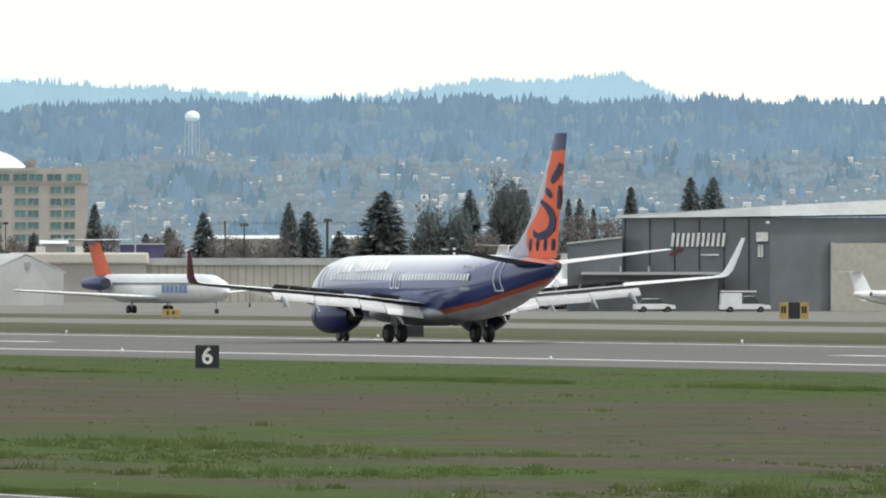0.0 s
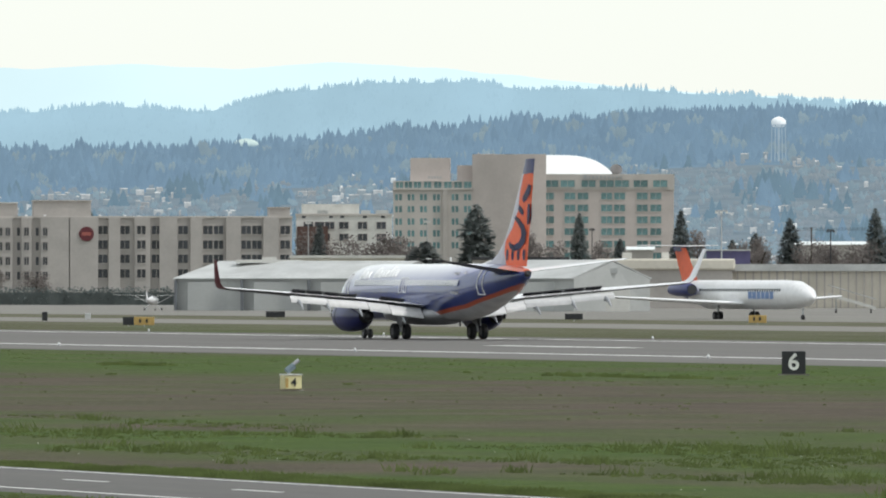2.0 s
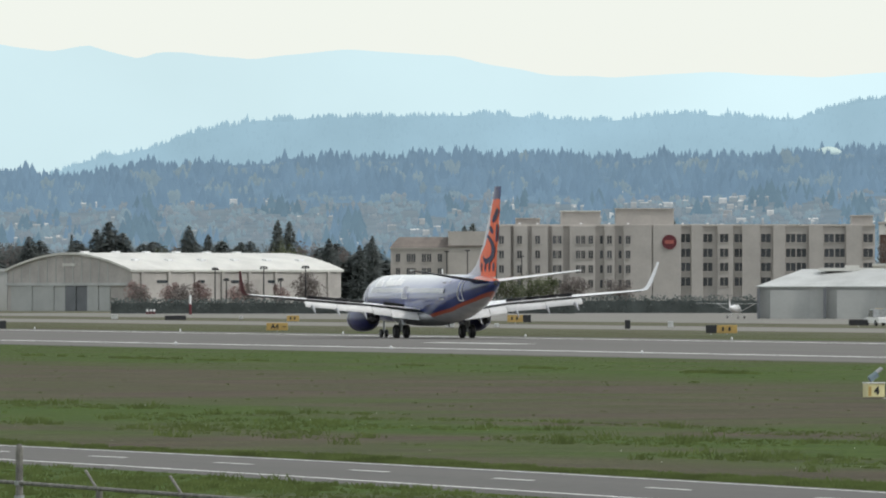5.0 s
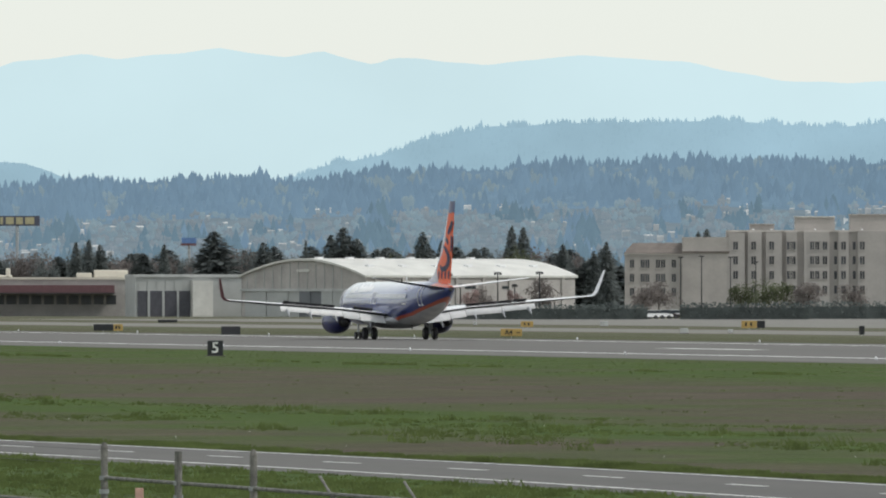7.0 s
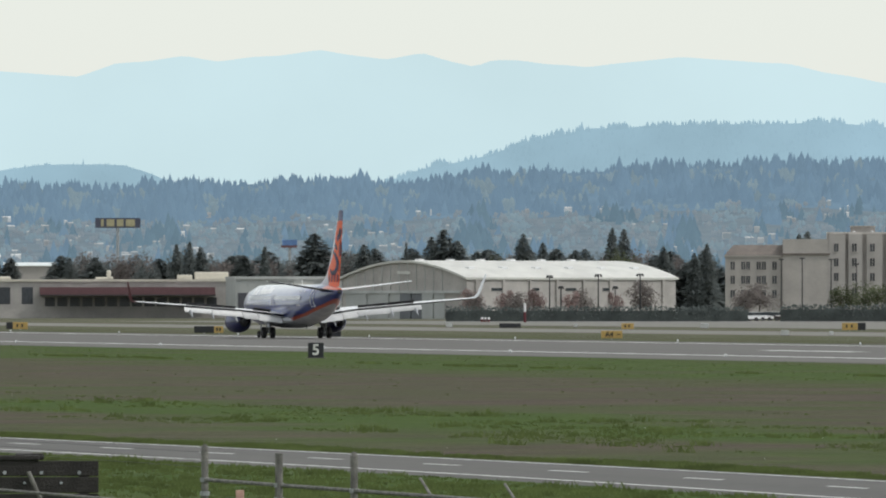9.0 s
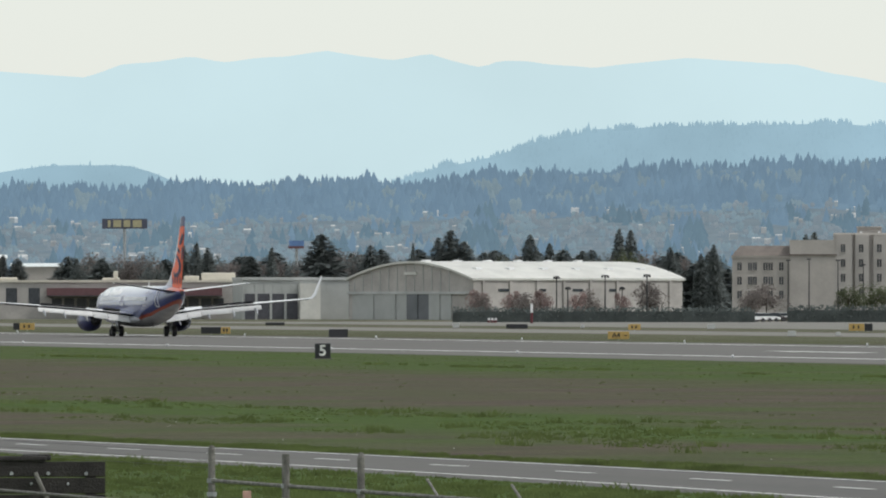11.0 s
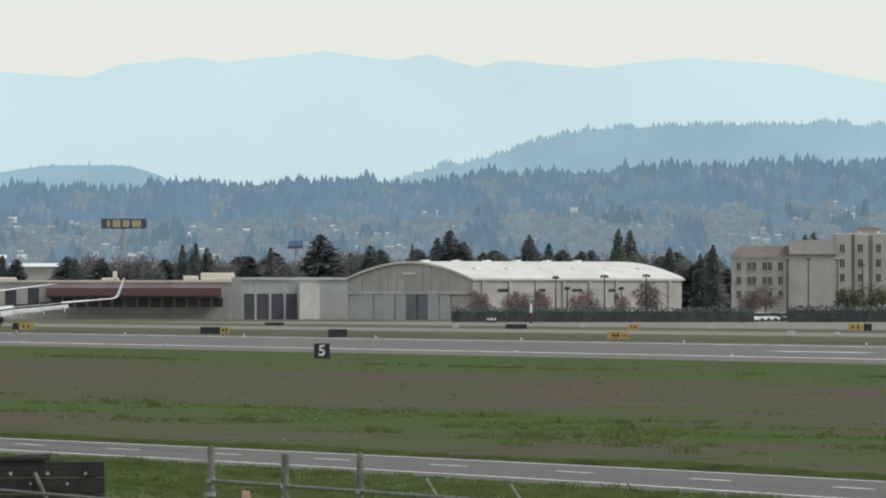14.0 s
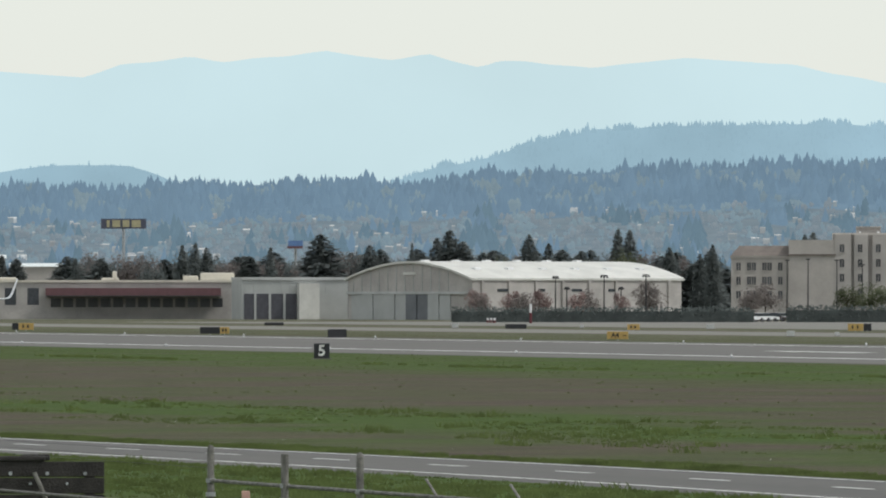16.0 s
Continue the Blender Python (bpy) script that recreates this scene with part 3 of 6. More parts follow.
        # raised spoilers
        for x0, x1, s0, s1, z0, z1 in ((2.6, 4.4, 19.2, 19.2, 2.6, 2.84), (6.2, 7.5, 19.35, 19.75, 3.0, 3.12), (7.55, 8.9, 19.78, 20.2, 3.13, 3.27), (8.95, 10.3, 20.2, 20.65, 3.27, 3.41), (10.35, 11.5, 20.65, 21.0, 3.41, 3.52)):
            rings = [[(side * x, Y - s - f * 0.7 * math.cos(0.45) + dq, z + f * 0.7 * math.sin(0.45) - 0.05) for f, dq in ((0, 0.03), (1, 0.02), (1, -0.02), (0, -0.03))] for x, s, z in ((x0, s0, z0 + droop(x0)), (x1, s1, z1 + droop(x1)))]
            part("spoiler", loft(bmesh.new(), rings), M["dark"], jet, "raised dark spoiler panel")
        # flap track fairings
        for x, s, z in ((3.4, 19.6, 1.95), (6.6, 19.6, 2.55), (9.1, 20.2, 2.85), (11.4, 21.0, 3.1)):
            skin(loft(bmesh.new(), [oval(side * x, Y - s - dy, z - dz + droop(x), w, h, 10) for dy, dz, w, h in ((0, 0, 0.04, 0.06), (0.8, 0.1, 0.16, 0.22), (1.9, 0.3, 0.14, 0.18), (2.7, 0.8, 0.03, 0.04))]),
                 "flap_fairing", M["alu"], jet)
        # engine
        ex, ez = side * 4.83, 1.62
        nac = skin(loft(bmesh.new(), [oval(ex, Y - 2.1 - s, ez + dz, w, h, 28) for s, w, h, dz in ((11.0, 0.86, 0.84, 0), (11.1, 0.98, 0.96, 0), (11.6, 1.1, 1.06, 0), (12.8, 1.14, 1.1, 0), (14.0, 1.05, 1.03, 0), (15.0, 0.84, 0.82, 0.02), (15.8, 0.56, 0.55, 0.03))], caps=False),
                   "engine_nacelle", M["blue"], jet, "deep blue engine nacelle")
        skin(loft(bmesh.new(), [oval(ex, Y - 2.1 - s, ez, r, r, 24) for s, r in ((11.02, 0.84), (12.0, 0.78), (12.1, 0.05))]), "fan", M["dark"], nac, "dark fan inside the intake")
        skin(loft(bmesh.new(), [oval(ex, Y - 2.1 - s, ez, r, r, 24) for s, r in ((14.5, 0.5), (15.6, 0.46), (16.4, 0.34), (16.45, 0.24), (16.9, 0.05))]), "exhaust_nozzle", M["dark"], nac, "dark metal exhaust nozzle")
        skin(loft(bmesh.new(), [oval(ex, Y - 2.1 - s, ez, w, h, 28) for s, w, h in ((12.05, 1.125, 1.085), (12.06, 1.14, 1.1), (12.2, 1.145, 1.105), (12.21, 1.13, 1.09))], caps=False),
             "reverser_gap", M["dark"], nac, "dark gap of the open thrust reverser")
        part("pylon", loft(bmesh.new(), [[(ex - 0.16, Y - a, z0), (ex + 0.16, Y - a, z0), (ex + 0.12, Y - a, z1), (ex - 0.12, Y - a, z1)] for a, z0, z1 in ((14.0, 2.4, 2.7), (16.9, 2.1, 2.85), (19.0, 2.3, 2.75))]), M["alu"], jet)
        # main gear
        part("gear_strut", tube(tube(bmesh.new(), (side * 2.86, 0, 0.5), (side * 2.7, 0.1, 2.2), 0.13), (side * 2.86, -0.1, 0.9), (side * 1.9, 0.4, 2.0), 0.07), M["steel"], jet)
        part("gear_door", boxes((side * 2.95 - 0.03, side * 2.95 + 0.03, -0.45, 0.45, 0.95, 2.0)), M["alu"], jet)
        for dx in (-0.43, 0.43):
            wheel(jet, "main_wheel", side * 2.86 + dx, 0, 0.565, 0.4)
        # tailplane
        stab = ((0.5, 33.3, 4.2, 4.75, 0.11), (7.15, 37.3, 1.5, 5.62, 0.12))
        shade_below(skin(loft(bmesh.new(), [foil(side * x, Y - s, c, z, t) for x, s, c, z, t in stab]), "tailplane", M["white"], jet, "swept tailplane, dark shaded grey below"), M["underside"])
        # cabin windows
        me = bpy.data.meshes.get("cabin_window") or mesh_of("cabin_window", boxes((-0.02, 0.02, -0.16, 0.16, -0.21, 0.21), bevel=0.015), M["lettering"])
        for k in range(44):
            s = 6.6 + k * 0.508
            if 16.6 < s < 17.6:
                continue
            piece("cabin_window", me, jet, pose(side * 1.79, Y - s, 3.98, 0, -side * 18, 0))
        # door outlines
        for s, w, z0, z1, nm in ((4.7, 0.86, 2.75, 4.6, "front_door"), (32.2, 0.8, 3.15, 4.95, "rear_door"), (16.7, 0.5, 3.3, 4.3, "overwing_exit"), (17.6, 0.5, 3.3, 4.3, "overwing_exit")):
            bm = bmesh.new()

            def onskin(y, z):
                sy = Y - y
                rr = float(np.interp(sy, [p[0] for p in prof], [p[2] for p in prof]))
                hh = float(np.interp(sy, [p[0] for p in prof], [p[3] for p in prof]))
                cc = float(np.interp(sy, [p[0] for p in prof], [p[1] for p in prof]))
                return (side * (rr * math.sqrt(max(0.02, 1 - ((z - cc) / hh) ** 2)) + 0.03), y, z)
            zs = np.linspace(z0, z1, 9)
            for ya in (Y - s - w / 2, Y - s + w / 2):
                for a, b in zip(zs, zs[1:]):
                    tube(bm, onskin(ya, a), onskin(ya, b), 0.045, n=5)
            for zz in (z0, z1):
                tube(bm, onskin(Y - s - w / 2, zz), onskin(Y - s + w / 2, zz), 0.045, n=5)
            part(nm, bm, M["white"], jet, "pale outline of a cabin door")
        # lettering on the upper side as plain white slanted bars
        for k in range(11):
            if k == 3:
                continue
            tall = 0.74 if k in (0, 4, 8) else 0.52
            y0 = Y - 7.2 - k * 0.72
            bm = bmesh.new()
            out = lambda p, q: (p[0] + side * q, p[1], p[2])
            rows = [(4.24 + 0.018 * k + tall * f, -0.32 * f) for f in (0, 0.5, 1)]
            for (za, sa), (zb, sb) in zip(rows, rows[1:]):
                ring = [onskin(y0 - sa, za), onskin(y0 - 0.5 - sa, za), onskin(y0 - 0.5 - sb, zb), onskin(y0 - sb, zb)]
                loft(bm, [[out(p, 0.03) for p in ring], [out(p, -0.06) for p in ring]])
            part("lettering_bar", bm, M["lettering"], jet, "white painted bar in place of lettering")
        for s, z, w in ((27.0, 4.55, 1.1), (28.8, 4.6, 0.5), (27.4, 3.2, 1.3)):
            bm = bmesh.new()
            bm.faces.new([bm.verts.new(onskin(Y - s - q * w, z + p)) for q, p in ((0, 0), (1, 0), (1, 0.17), (0, 0.17))])
            bmesh.ops.solidify(bm, geom=bm.faces[:], thickness=0.015)
            part("lettering_bar", bm, M["white"], jet, "small pale bar in place of lettering")
    # fin: dorsal fillet, body in orange, blue cap
    def fin_ring(s0, s1, z, th):
        return [(q * th, Y - s0 - (s1 - s0) * f, z) for f, q in ((0, 0), (0.2, 0.8), (0.45, 1), (1, 0.05), (1, -0.05), (0.45, -1), (0.2, -0.8))]

    def blunt_ring(s0, s1, z, th):
        return [(q * th, Y - s0 - (s1 - s0) * f, z) for f, q in ((0, 0.9), (0.3, 1), (0.6, 0.8), (1, 0.05), (1, -0.05), (0.6, -0.8), (0.3, -1), (0, -0.9))]

    def nose_ring(s0, s1, z, th):
        return [(q * th, Y - s0 - (s1 - s0) * f, z) for f, q in ((0, 0), (0.3, 0.6), (0.7, 0.85), (1, 0.88), (1, -0.88), (0.7, -0.85), (0.3, -0.6))]
    # (leading edge, trailing edge, height)
    lead = ((28.0, 5.1), (30.3, 5.4), (31.7, 5.8), (32.9, 6.5), (34.0, 7.5), (35.0, 8.7), (36.1, 10.2), (37.05, 11.55), (37.65, 12.4))
    trail = lambda z: 37.9 + (z - 5.1) * 0.215

    def leading(z):
        return float(np.interp(z, [p[1] for p in lead], [p[0] for p in lead]))
    paint_from = lambda z: leading(z) + max(0.45 + 0.9 * max(0.0, 1 - abs(z - 8.6) / 1.9), 33.9 - leading(z) - max(0, z - 5.6) * 0.9)
    zs_pale = (5.1, 5.45, 6.0, 6.8, 7.8, 9.0, 10.2, 11.5)
    skin(loft(bmesh.new(), [nose_ring(leading(z), paint_from(z) + 0.1, z, 0.115 - 0.007 * (z - 5)) for z in zs_pale]), "fin_leading_edge", M["lavender"], jet, "pale leading edge and fillet of the fin")
    skin(loft(bmesh.new(), [blunt_ring(paint_from(z), trail(z), z, 0.118 - 0.007 * (z - 5)) for z in zs_pale]), "fin", M["orange"], jet, "orange tail fin")
    skin(loft(bmesh.new(), [fin_ring(leading(z) - 0.01, trail(z) + 0.01, z, 0.085) for z in (11.45, 12.0, 12.5)]), "fin_cap", M["blue"], jet, "deep blue cap of the fin")
    # blue emblem shapes on both sides of the fin
    for side in (-1, 1):
        def on_fin(s, z):
            a, b = leading(z) + 0.3, trail(z)
            f = min(1, max(0, (s - a) / (b - a)))
            return (side * ((0.115 - 0.007 * (z - 5)) * (1 - abs(f - 0.45) * 0.9) + 0.03), Y - s, z)

        def band(pts, w):
            bm = bmesh.new()
            row = []
            for k, (s, z) in enumerate(pts):
                a, b = pts[max(0, k - 1)], pts[min(len(pts) - 1, k + 1)]
                t = Vector((b[0] - a[0], b[1] - a[1])).normalized()
                ww = w * (0.35 + 0.65 * math.sin(math.pi * (k + 0.6) / len(pts)))
                row.append((on_fin(s - t.y * ww * 1.6, z + t.x * ww * 0.8), on_fin(s + t.y * ww * 1.6, z - t.x * ww * 0.8)))
            vs = [[bm.verts.new(p) for p in r] for r in row]
            for a, b in zip(vs, vs[1:]):
                bm.faces.new((a[0], a[1], b[1], b[0]))
            bmesh.ops.solidify(bm, geom=bm.faces[:], thickness=0.01)
            return bm
        aft = lambda q, z: (trail(z) - q, z)
        curl = [aft(2.9, 8.5), aft(2.0, 8.2), aft(1.2, 7.8), aft(0.85, 7.4), aft(0.9, 6.95), aft(1.5, 6.55), aft(2.5, 6.38), aft(3.3, 6.5), aft(3.6, 6.75)]
        part("emblem", band(curl, 0.33), M["blue"], jet, "deep blue curl on the fin")
        part("emblem", band([aft(2.3, 9.2), aft(1.7, 8.95), aft(1.2, 8.7)], 0.26), M["blue"], jet, "deep blue fleck on the fin")
        part("emblem", band([aft(0.35, 10.7), aft(0.6, 10.25), aft(1.2, 9.8), aft(1.5, 9.6)], 0.3), M["blue"], jet, "deep blue ray on the fin")
        part("emblem", band([aft(0.3, 9.4), aft(0.25, 8.9), aft(0.2, 8.4), aft(0.25, 8.0)], 0.17), M["blue"], jet, "deep blue ray by the fin's rear edge")
        for s in (34.2, 35.3, 36.4, 37.5):
            part("emblem_ray", band([(s + 0.1, 6.25), (s, 5.9), (s, 5.55)], 0.16), M["blue"], jet, "short deep blue ray on the fin")
    # nose gear, aerials
    part("nose_strut", tube(bmesh.new(), (0, 15.6, 0.3), (0, 15.5, 1.6), 0.09), M["steel"], jet)
    for dx in (-0.22, 0.22):
        wheel(jet, "nose_wheel", dx, 15.6, 0.34, 0.22)
    part("aerial", boxes((-0.02, 0.02, Y - 22.2, Y - 21.9, 5.25, 5.75)), M["white"], jet)
    part("aerial", boxes((-0.02, 0.02, Y - 24.2, Y - 23.9, 0.95, 1.35)), M["dark"], jet)
    return jet


JET_X = 248.2
jet = airliner()
jet.matrix_basis = pose(JET_X, 640, 0.05)


# ---- signs along the runway ----
def text_part(body, size, material, parent, m, name="number"):
    cu = bpy.data.curves.new(name, "FONT")
    cu.body, cu.size, cu.align_x, cu.align_y, cu.extrude = body, size, "CENTER", "CENTER", 0.008
    cu.offset = size * 0.02
    tmp = new(name, cu)
    me = bpy.data.meshes.new_from_object(tmp.evaluated_get(bpy.context.evaluated_depsgraph_get()))
    bpy.data.objects.remove(tmp)
    me.materials.clear()
    me.materials.append(material)
    return piece(name, me, parent, m)


def distance_sign(num, u):
    x = 171.0
    sg = thing("distance_sign", "black runway sign with a white number on grass", "sign", pose(x, x / math.tan(az(u)), 0, 0, 0, -math.degrees(az(u))))
    part("panel", boxes((-0.53, 0.53, -0.15, 0.15, 0.05, 1.07), bevel=0.03), M["signblack"], sg)
    part("base", boxes((-0.7, 0.7, -0.3, 0.3, -0.05, 0.06)), M["apron"], sg, "concrete pad")
    for dx in (-0.35, 0.35):
        part("leg", tube(bmesh.new(), (dx, 0, 0.0), (dx, 0, 0.1), 0.04), M["steel"], sg)
    text_part(num, 1.02, M["paint"], sg, pose(0, -0.165, 0.56, 90, 0, 0))


distance_sign("6", 3038.6)
distance_sign("5", 570.3)


def taxi_sign(u, v, w, h, faces, label, text=""):
    """faces: widths in order of yellow (y) and black (k) panels."""
    d = EYE * SPAN / (v - LEVEL)
    k = d / SPAN
    sg = thing("taxiway_sign", label, "sign", facing(u, d), "taxiway signs")
    x = -w * k / 2
    for kind, share in faces:
        x1 = x + w * k * share
        part("panel", boxes((x, x1 - 0.02, -0.12, 0.12, 0.15, h * k), bevel=0.02), M["yellow"] if kind == "y" else M["signblack"], sg, "yellow panel" if kind == "y" else "black panel")
        part("leg", tube(bmesh.new(), ((x + x1) / 2, 0, -0.02), ((x + x1) / 2, 0, 0.2), 0.05), M["steel"], sg)
        if kind == "y" and not text:
            for q in (0.3, 0.62):
                part("marking_bar", boxes((x + (x1 - x) * q - 0.1, x + (x1 - x) * q + 0.1, -0.135, -0.122, h * k * 0.4, h * k * 0.8)), M["signblack"], sg, "black bar in place of lettering")
        x = x1
    if text:
        text_part(text, h * k * 0.75, M["signblack"], sg, pose(-w * k * 0.12, -0.14, h * k * 0.58, 90, 0, 0), "lettering")
        part("arrow", boxes((w * k * 0.24, w * k * 0.4, -0.14, -0.125, h * k * 0.52, h * k * 0.62)), M["signblack"], sg)


for row in (
    (1094, 603, 38, 16, (("y", 1),), "yellow taxiway sign with black writing", "A4"),
    (1122, 586, 22, 12, (("y", 1),), "small yellow taxiway sign on grass", ""),
    (598, 600, 34, 17, (("k", 1),), "dark back of a taxiway sign", ""),
    (381, 593, 52, 14, (("k", 0.68), ("y", 0.32)), "black and yellow taxiway sign", ""),
    (1522, 588, 42, 15, (("y", 0.66), ("k", 0.34)), "yellow and black taxiway sign", ""),
    (42, 586, 38, 14, (("k", 0.3), ("y", 0.7)), "black and yellow taxiway sign", ""),
    (914, 584, 38, 10, (("k", 1),), "low dark taxiway sign", ""),
    (486, 578, 34, 7, (("k", 1),), "low dark taxiway sign", ""),
    (1880, 608, 56, 17, (("k", 0.35), ("y", 0.65)), "black and yellow taxiway sign", ""),
    (2122, 594, 34, 13, (("k", 1),), "dark back of a taxiway sign", ""),
    (2251, 594, 62, 15, (("k", 1),), "wide dark sign beside the taxiway", ""),
    (2650, 598, 32, 13, (("k", 1),), "dark back of a taxiway sign", ""),
    (2975, 604, 32, 16, (("y", 1),), "yellow taxiway sign with dark bars", ""),
    (3396, 641, 52, 24, (("k", 1),), "large dark back of a runway sign", ""),
    (3498, 621, 50, 16, (("k", 1),), "dark back of a taxiway sign", ""),
    (3448, 610, 30, 18, (("y", 1),), "yellow taxiway sign with dark bars", ""),
    (4077, 608, 52, 32, (("y", 0.3), ("k", 0.4), ("y", 0.3)), "tall yellow and black taxiway sign", ""),
    (1714, 600, 10, 18, (("k", 1),), "slim dark marker post beside the runway", ""),
):
    taxi_sign(*row)


def edge_lights():
    me_body = mesh_of("lamp_body", tube(bmesh.new(), (0, 0, 0), (0, 0, 0.12), 0.08, 0.07, 8), M["steel"])
    me_cap = mesh_of("lens", tube(bmesh.new(), (0, 0, 0.12), (0, 0, 0.24), 0.09, 0.05, 8), M["white"])
    for x in (RUN_NEAR + 8, RUN_FAR - 3):
        for k in range(18):
            y = 440 + k * 61
            lamp = thing("runway_light", "small white runway edge light", "light", pose(x, y, 0.05), "runway edge lights")
            piece("lamp_body", me_body, lamp, Matrix())
            piece("lens", me_cap, lamp, Matrix())


edge_lights()


def instrument_box():
    d = EYE * SPAN / (721 - LEVEL)
    k = d / SPAN
    th = thing("runway_instrument", "cream equipment box with a slanted grey sensor on the grass", "equipment", facing(2149, d, -18))
    part("housing", boxes((-16 * k, 16 * k, -0.3, 0.3, 0.05, 27 * k), bevel=0.03), mat("cream_box_paint", (0.72, 0.66, 0.36), 0.5, vary=0.1), th)
    part("lid", boxes((-17 * k, 17 * k, -0.33, 0.33, 27 * k, 29 * k), bevel=0.01), M["paint"], th)
    text_part("4", 20 * k, M["signblack"], th, pose(0.02, -0.32, 14 * k, 90, 0, 0))
    part("marking_bar", boxes((-14 * k, -9 * k, -0.31, -0.3, 5 * k, 22 * k)), M["yellow"], th, "yellow bar")
    part("support", tube(bmesh.new(), (-4 * k, 0, 28 * k), (0, 0, 42 * k), 0.05), M["steel"], th)
    part("sensor", tube(bmesh.new(), (-6 * k, 0, 38 * k), (15 * k, 0, 54 * k), 0.075), M["alu"], th, "slanted grey sensor tube")
    part("sensor_head", tube(bmesh.new(), (-8 * k, 0, 34 * k), (6 * k, 0, 44 * k), 0.13), mat("blue_grey_casting", (0.16, 0.22, 0.26), 0.5), th)
    part("side_flap", boxes((16 * k, 30 * k, -0.25, 0.25, 8 * k, 10 * k)), M["paint"], th).rotation_euler = (0, 0.5, 0)


instrument_box()


# ---- foreground fence and board ----
def fence():
    x = 23.0
    f = thing("fence", "steel pipe fence with weathered posts and angled wire arms", "fence", pose(x, 0, 0))
    y_of = lambda u: x / math.tan(az(u))
    ztop = 2.46
    for u, top in ((374, 796), (505, 812), (638, 809)):
        y = y_of(u)
        d = math.hypot(x, y)
        zt = height(top - 8, d)
        if u == 505:
            for off in (-0.024, 0.026):
                part("post", tube(bmesh.new(), (off, y + off * 6, 0), (off, y + off * 6, zt), 0.026, n=10), M["postwood"], f, "thin double steel post")
        else:
            bm = tube(bmesh.new(), (0, y, 0), (0, y, zt - 0.05), 0.036, 0.034, 12)
            tube(bm, (0, y, zt - 0.05), (0, y, zt), 0.04, 0.02, 12)
            part("post", bm, M["postwood"], f, "weathered grey post with a cap")
        for z in (ztop, ztop - 0.13):
            part("clamp", tube(bmesh.new(), (0, y, z - 0.02), (0, y, z + 0.02), 0.047, n=12), M["steel"], f)
    for u in (779, 930):
        y = y_of(u)
        part("post", tube(bmesh.new(), (0, y, 0), (0, y, ztop - 0.02), 0.03, n=10), M["postwood"], f)
        part("wire_arm", tube(bmesh.new(), (0, y, ztop - 0.03), (0.0, y + 0.5, ztop + 0.15), 0.012, n=6), M["postwood"], f, "thin angled arm for wire")
    ys = sorted([y_of(u) for u in (374, 505, 638, 775, 925, 1090, 1300, 1560)])
    for a, b in zip(ys, ys[1:]):
        part("rail", tube(bmesh.new(), (0, a, ztop), (0, b, ztop), 0.018, n=8), M["postwood"], f)
    part("rail", tube(bmesh.new(), (0, y_of(374), 2.2), (0, y_of(-300), 2.2), 0.016, n=8), M["postwood"], f)
    for k in range(3):
        part("wire", tube(bmesh.new(), (0, ys[-1], 2.58 + 0.07 * k), (0, y_of(-300), 2.58 + 0.07 * k), 0.0016, n=4), M["dark"], f)


fence()


def board():
    d = 128.0
    k = d / SPAN
    b = thing("board", "dark weathered wooden board with pale bolts and a leaning brace", "sign", facing(90, d))
    z0, z1 = height(905, d), height(817, d)
    for j, (za, zb) in enumerate(((z0, z0 + 0.19), (z0 + 0.2, z0 + 0.38), (z0 + 0.39, z1))):
        part("plank", boxes((-260 * k, 96 * k, 0, 0.08, za, zb), bevel=0.008), M["wood"], b)
    part("cap", boxes((-100 * k, -8 * k, -0.02, 0.1, z1, z1 + 10 * k), bevel=0.02), M["wood"], b)
    part("cap", boxes((-52 * k, 0 * k, 0.0, 0.08, z1 + 0.01, z1 + 13 * k), bevel=0.02), M["wood"], b)
    for x in (-70, -5, 62):
        part("bolt", tube(bmesh.new(), (x * k, -0.03, height(838, d)), (x * k, 0.01, height(838, d)), 0.022, n=8), M["steel"], b)
    for x in (-35, 30):
        part("bolt", tube(bmesh.new(), (x * k, -0.03, height(856, d)), (x * k, 0.01, height(856, d)), 0.016, n=8), M["steel"], b)
    part("brace", tube(bmesh.new(), (-28 * k, -0.06, height(836, d)), (-2 * k, -0.06, height(895, d)), 0.025, n=6), M["postwood"], b)
    for x in (-200, 70):
        part("post", boxes((x * k - 0.06, x * k + 0.06, 0.085, 0.2, 0, z1 - 0.1)), M["wood"], b)


board()
pl = thing("small_plate", "small faded red plate on a thin stake by the fence", "sign", facing(436, 108))
part("plate", boxes((-0.04, 0.04, -0.01, 0.01, height(890, 108), height(869, 108)), bevel=0.008), M["pink"], pl)
part("stake", tube(bmesh.new(), (0, 0.02, 0), (0, 0.02, height(874, 108)), 0.012, n=6), M["steel"], pl)


# ---- buildings ----
class Site:
    """A building's own frame: x in metres to the right of bearing u, heights from height units."""

    def __init__(self, name, label, category, u, d, turn=0.0):
        self.u, self.d, self.k = u, d, d / SPAN
        self.top = thing(name, label, category, facing(u, d, turn))

    def x(self, u):
        return (u - self.u) * self.k

    def z(self, v):
        return height(v, self.d)

    def block(self, name, u0, u1, y0, y1, v0, v1, material, label="", bevel=0.0):
        z0 = -0.2 if v0 is None else self.z(v0)
        return part(name, boxes((self.x(u0), self.x(u1), y0, y1, z0, self.z(v1)), bevel=bevel), material, self.top, label)

    def windows(self, us, vs, w, h, y, material, label="", frame_mat=None):
        k = self.k
        pane = mesh_of("window", boxes((-w * k / 2, w * k / 2, -0.02, 0.1, -h * k / 2, h * k / 2)), material)
        trim = None
        if frame_mat is not None:
            t = 0.12
            a, b = w * k / 2, h * k / 2
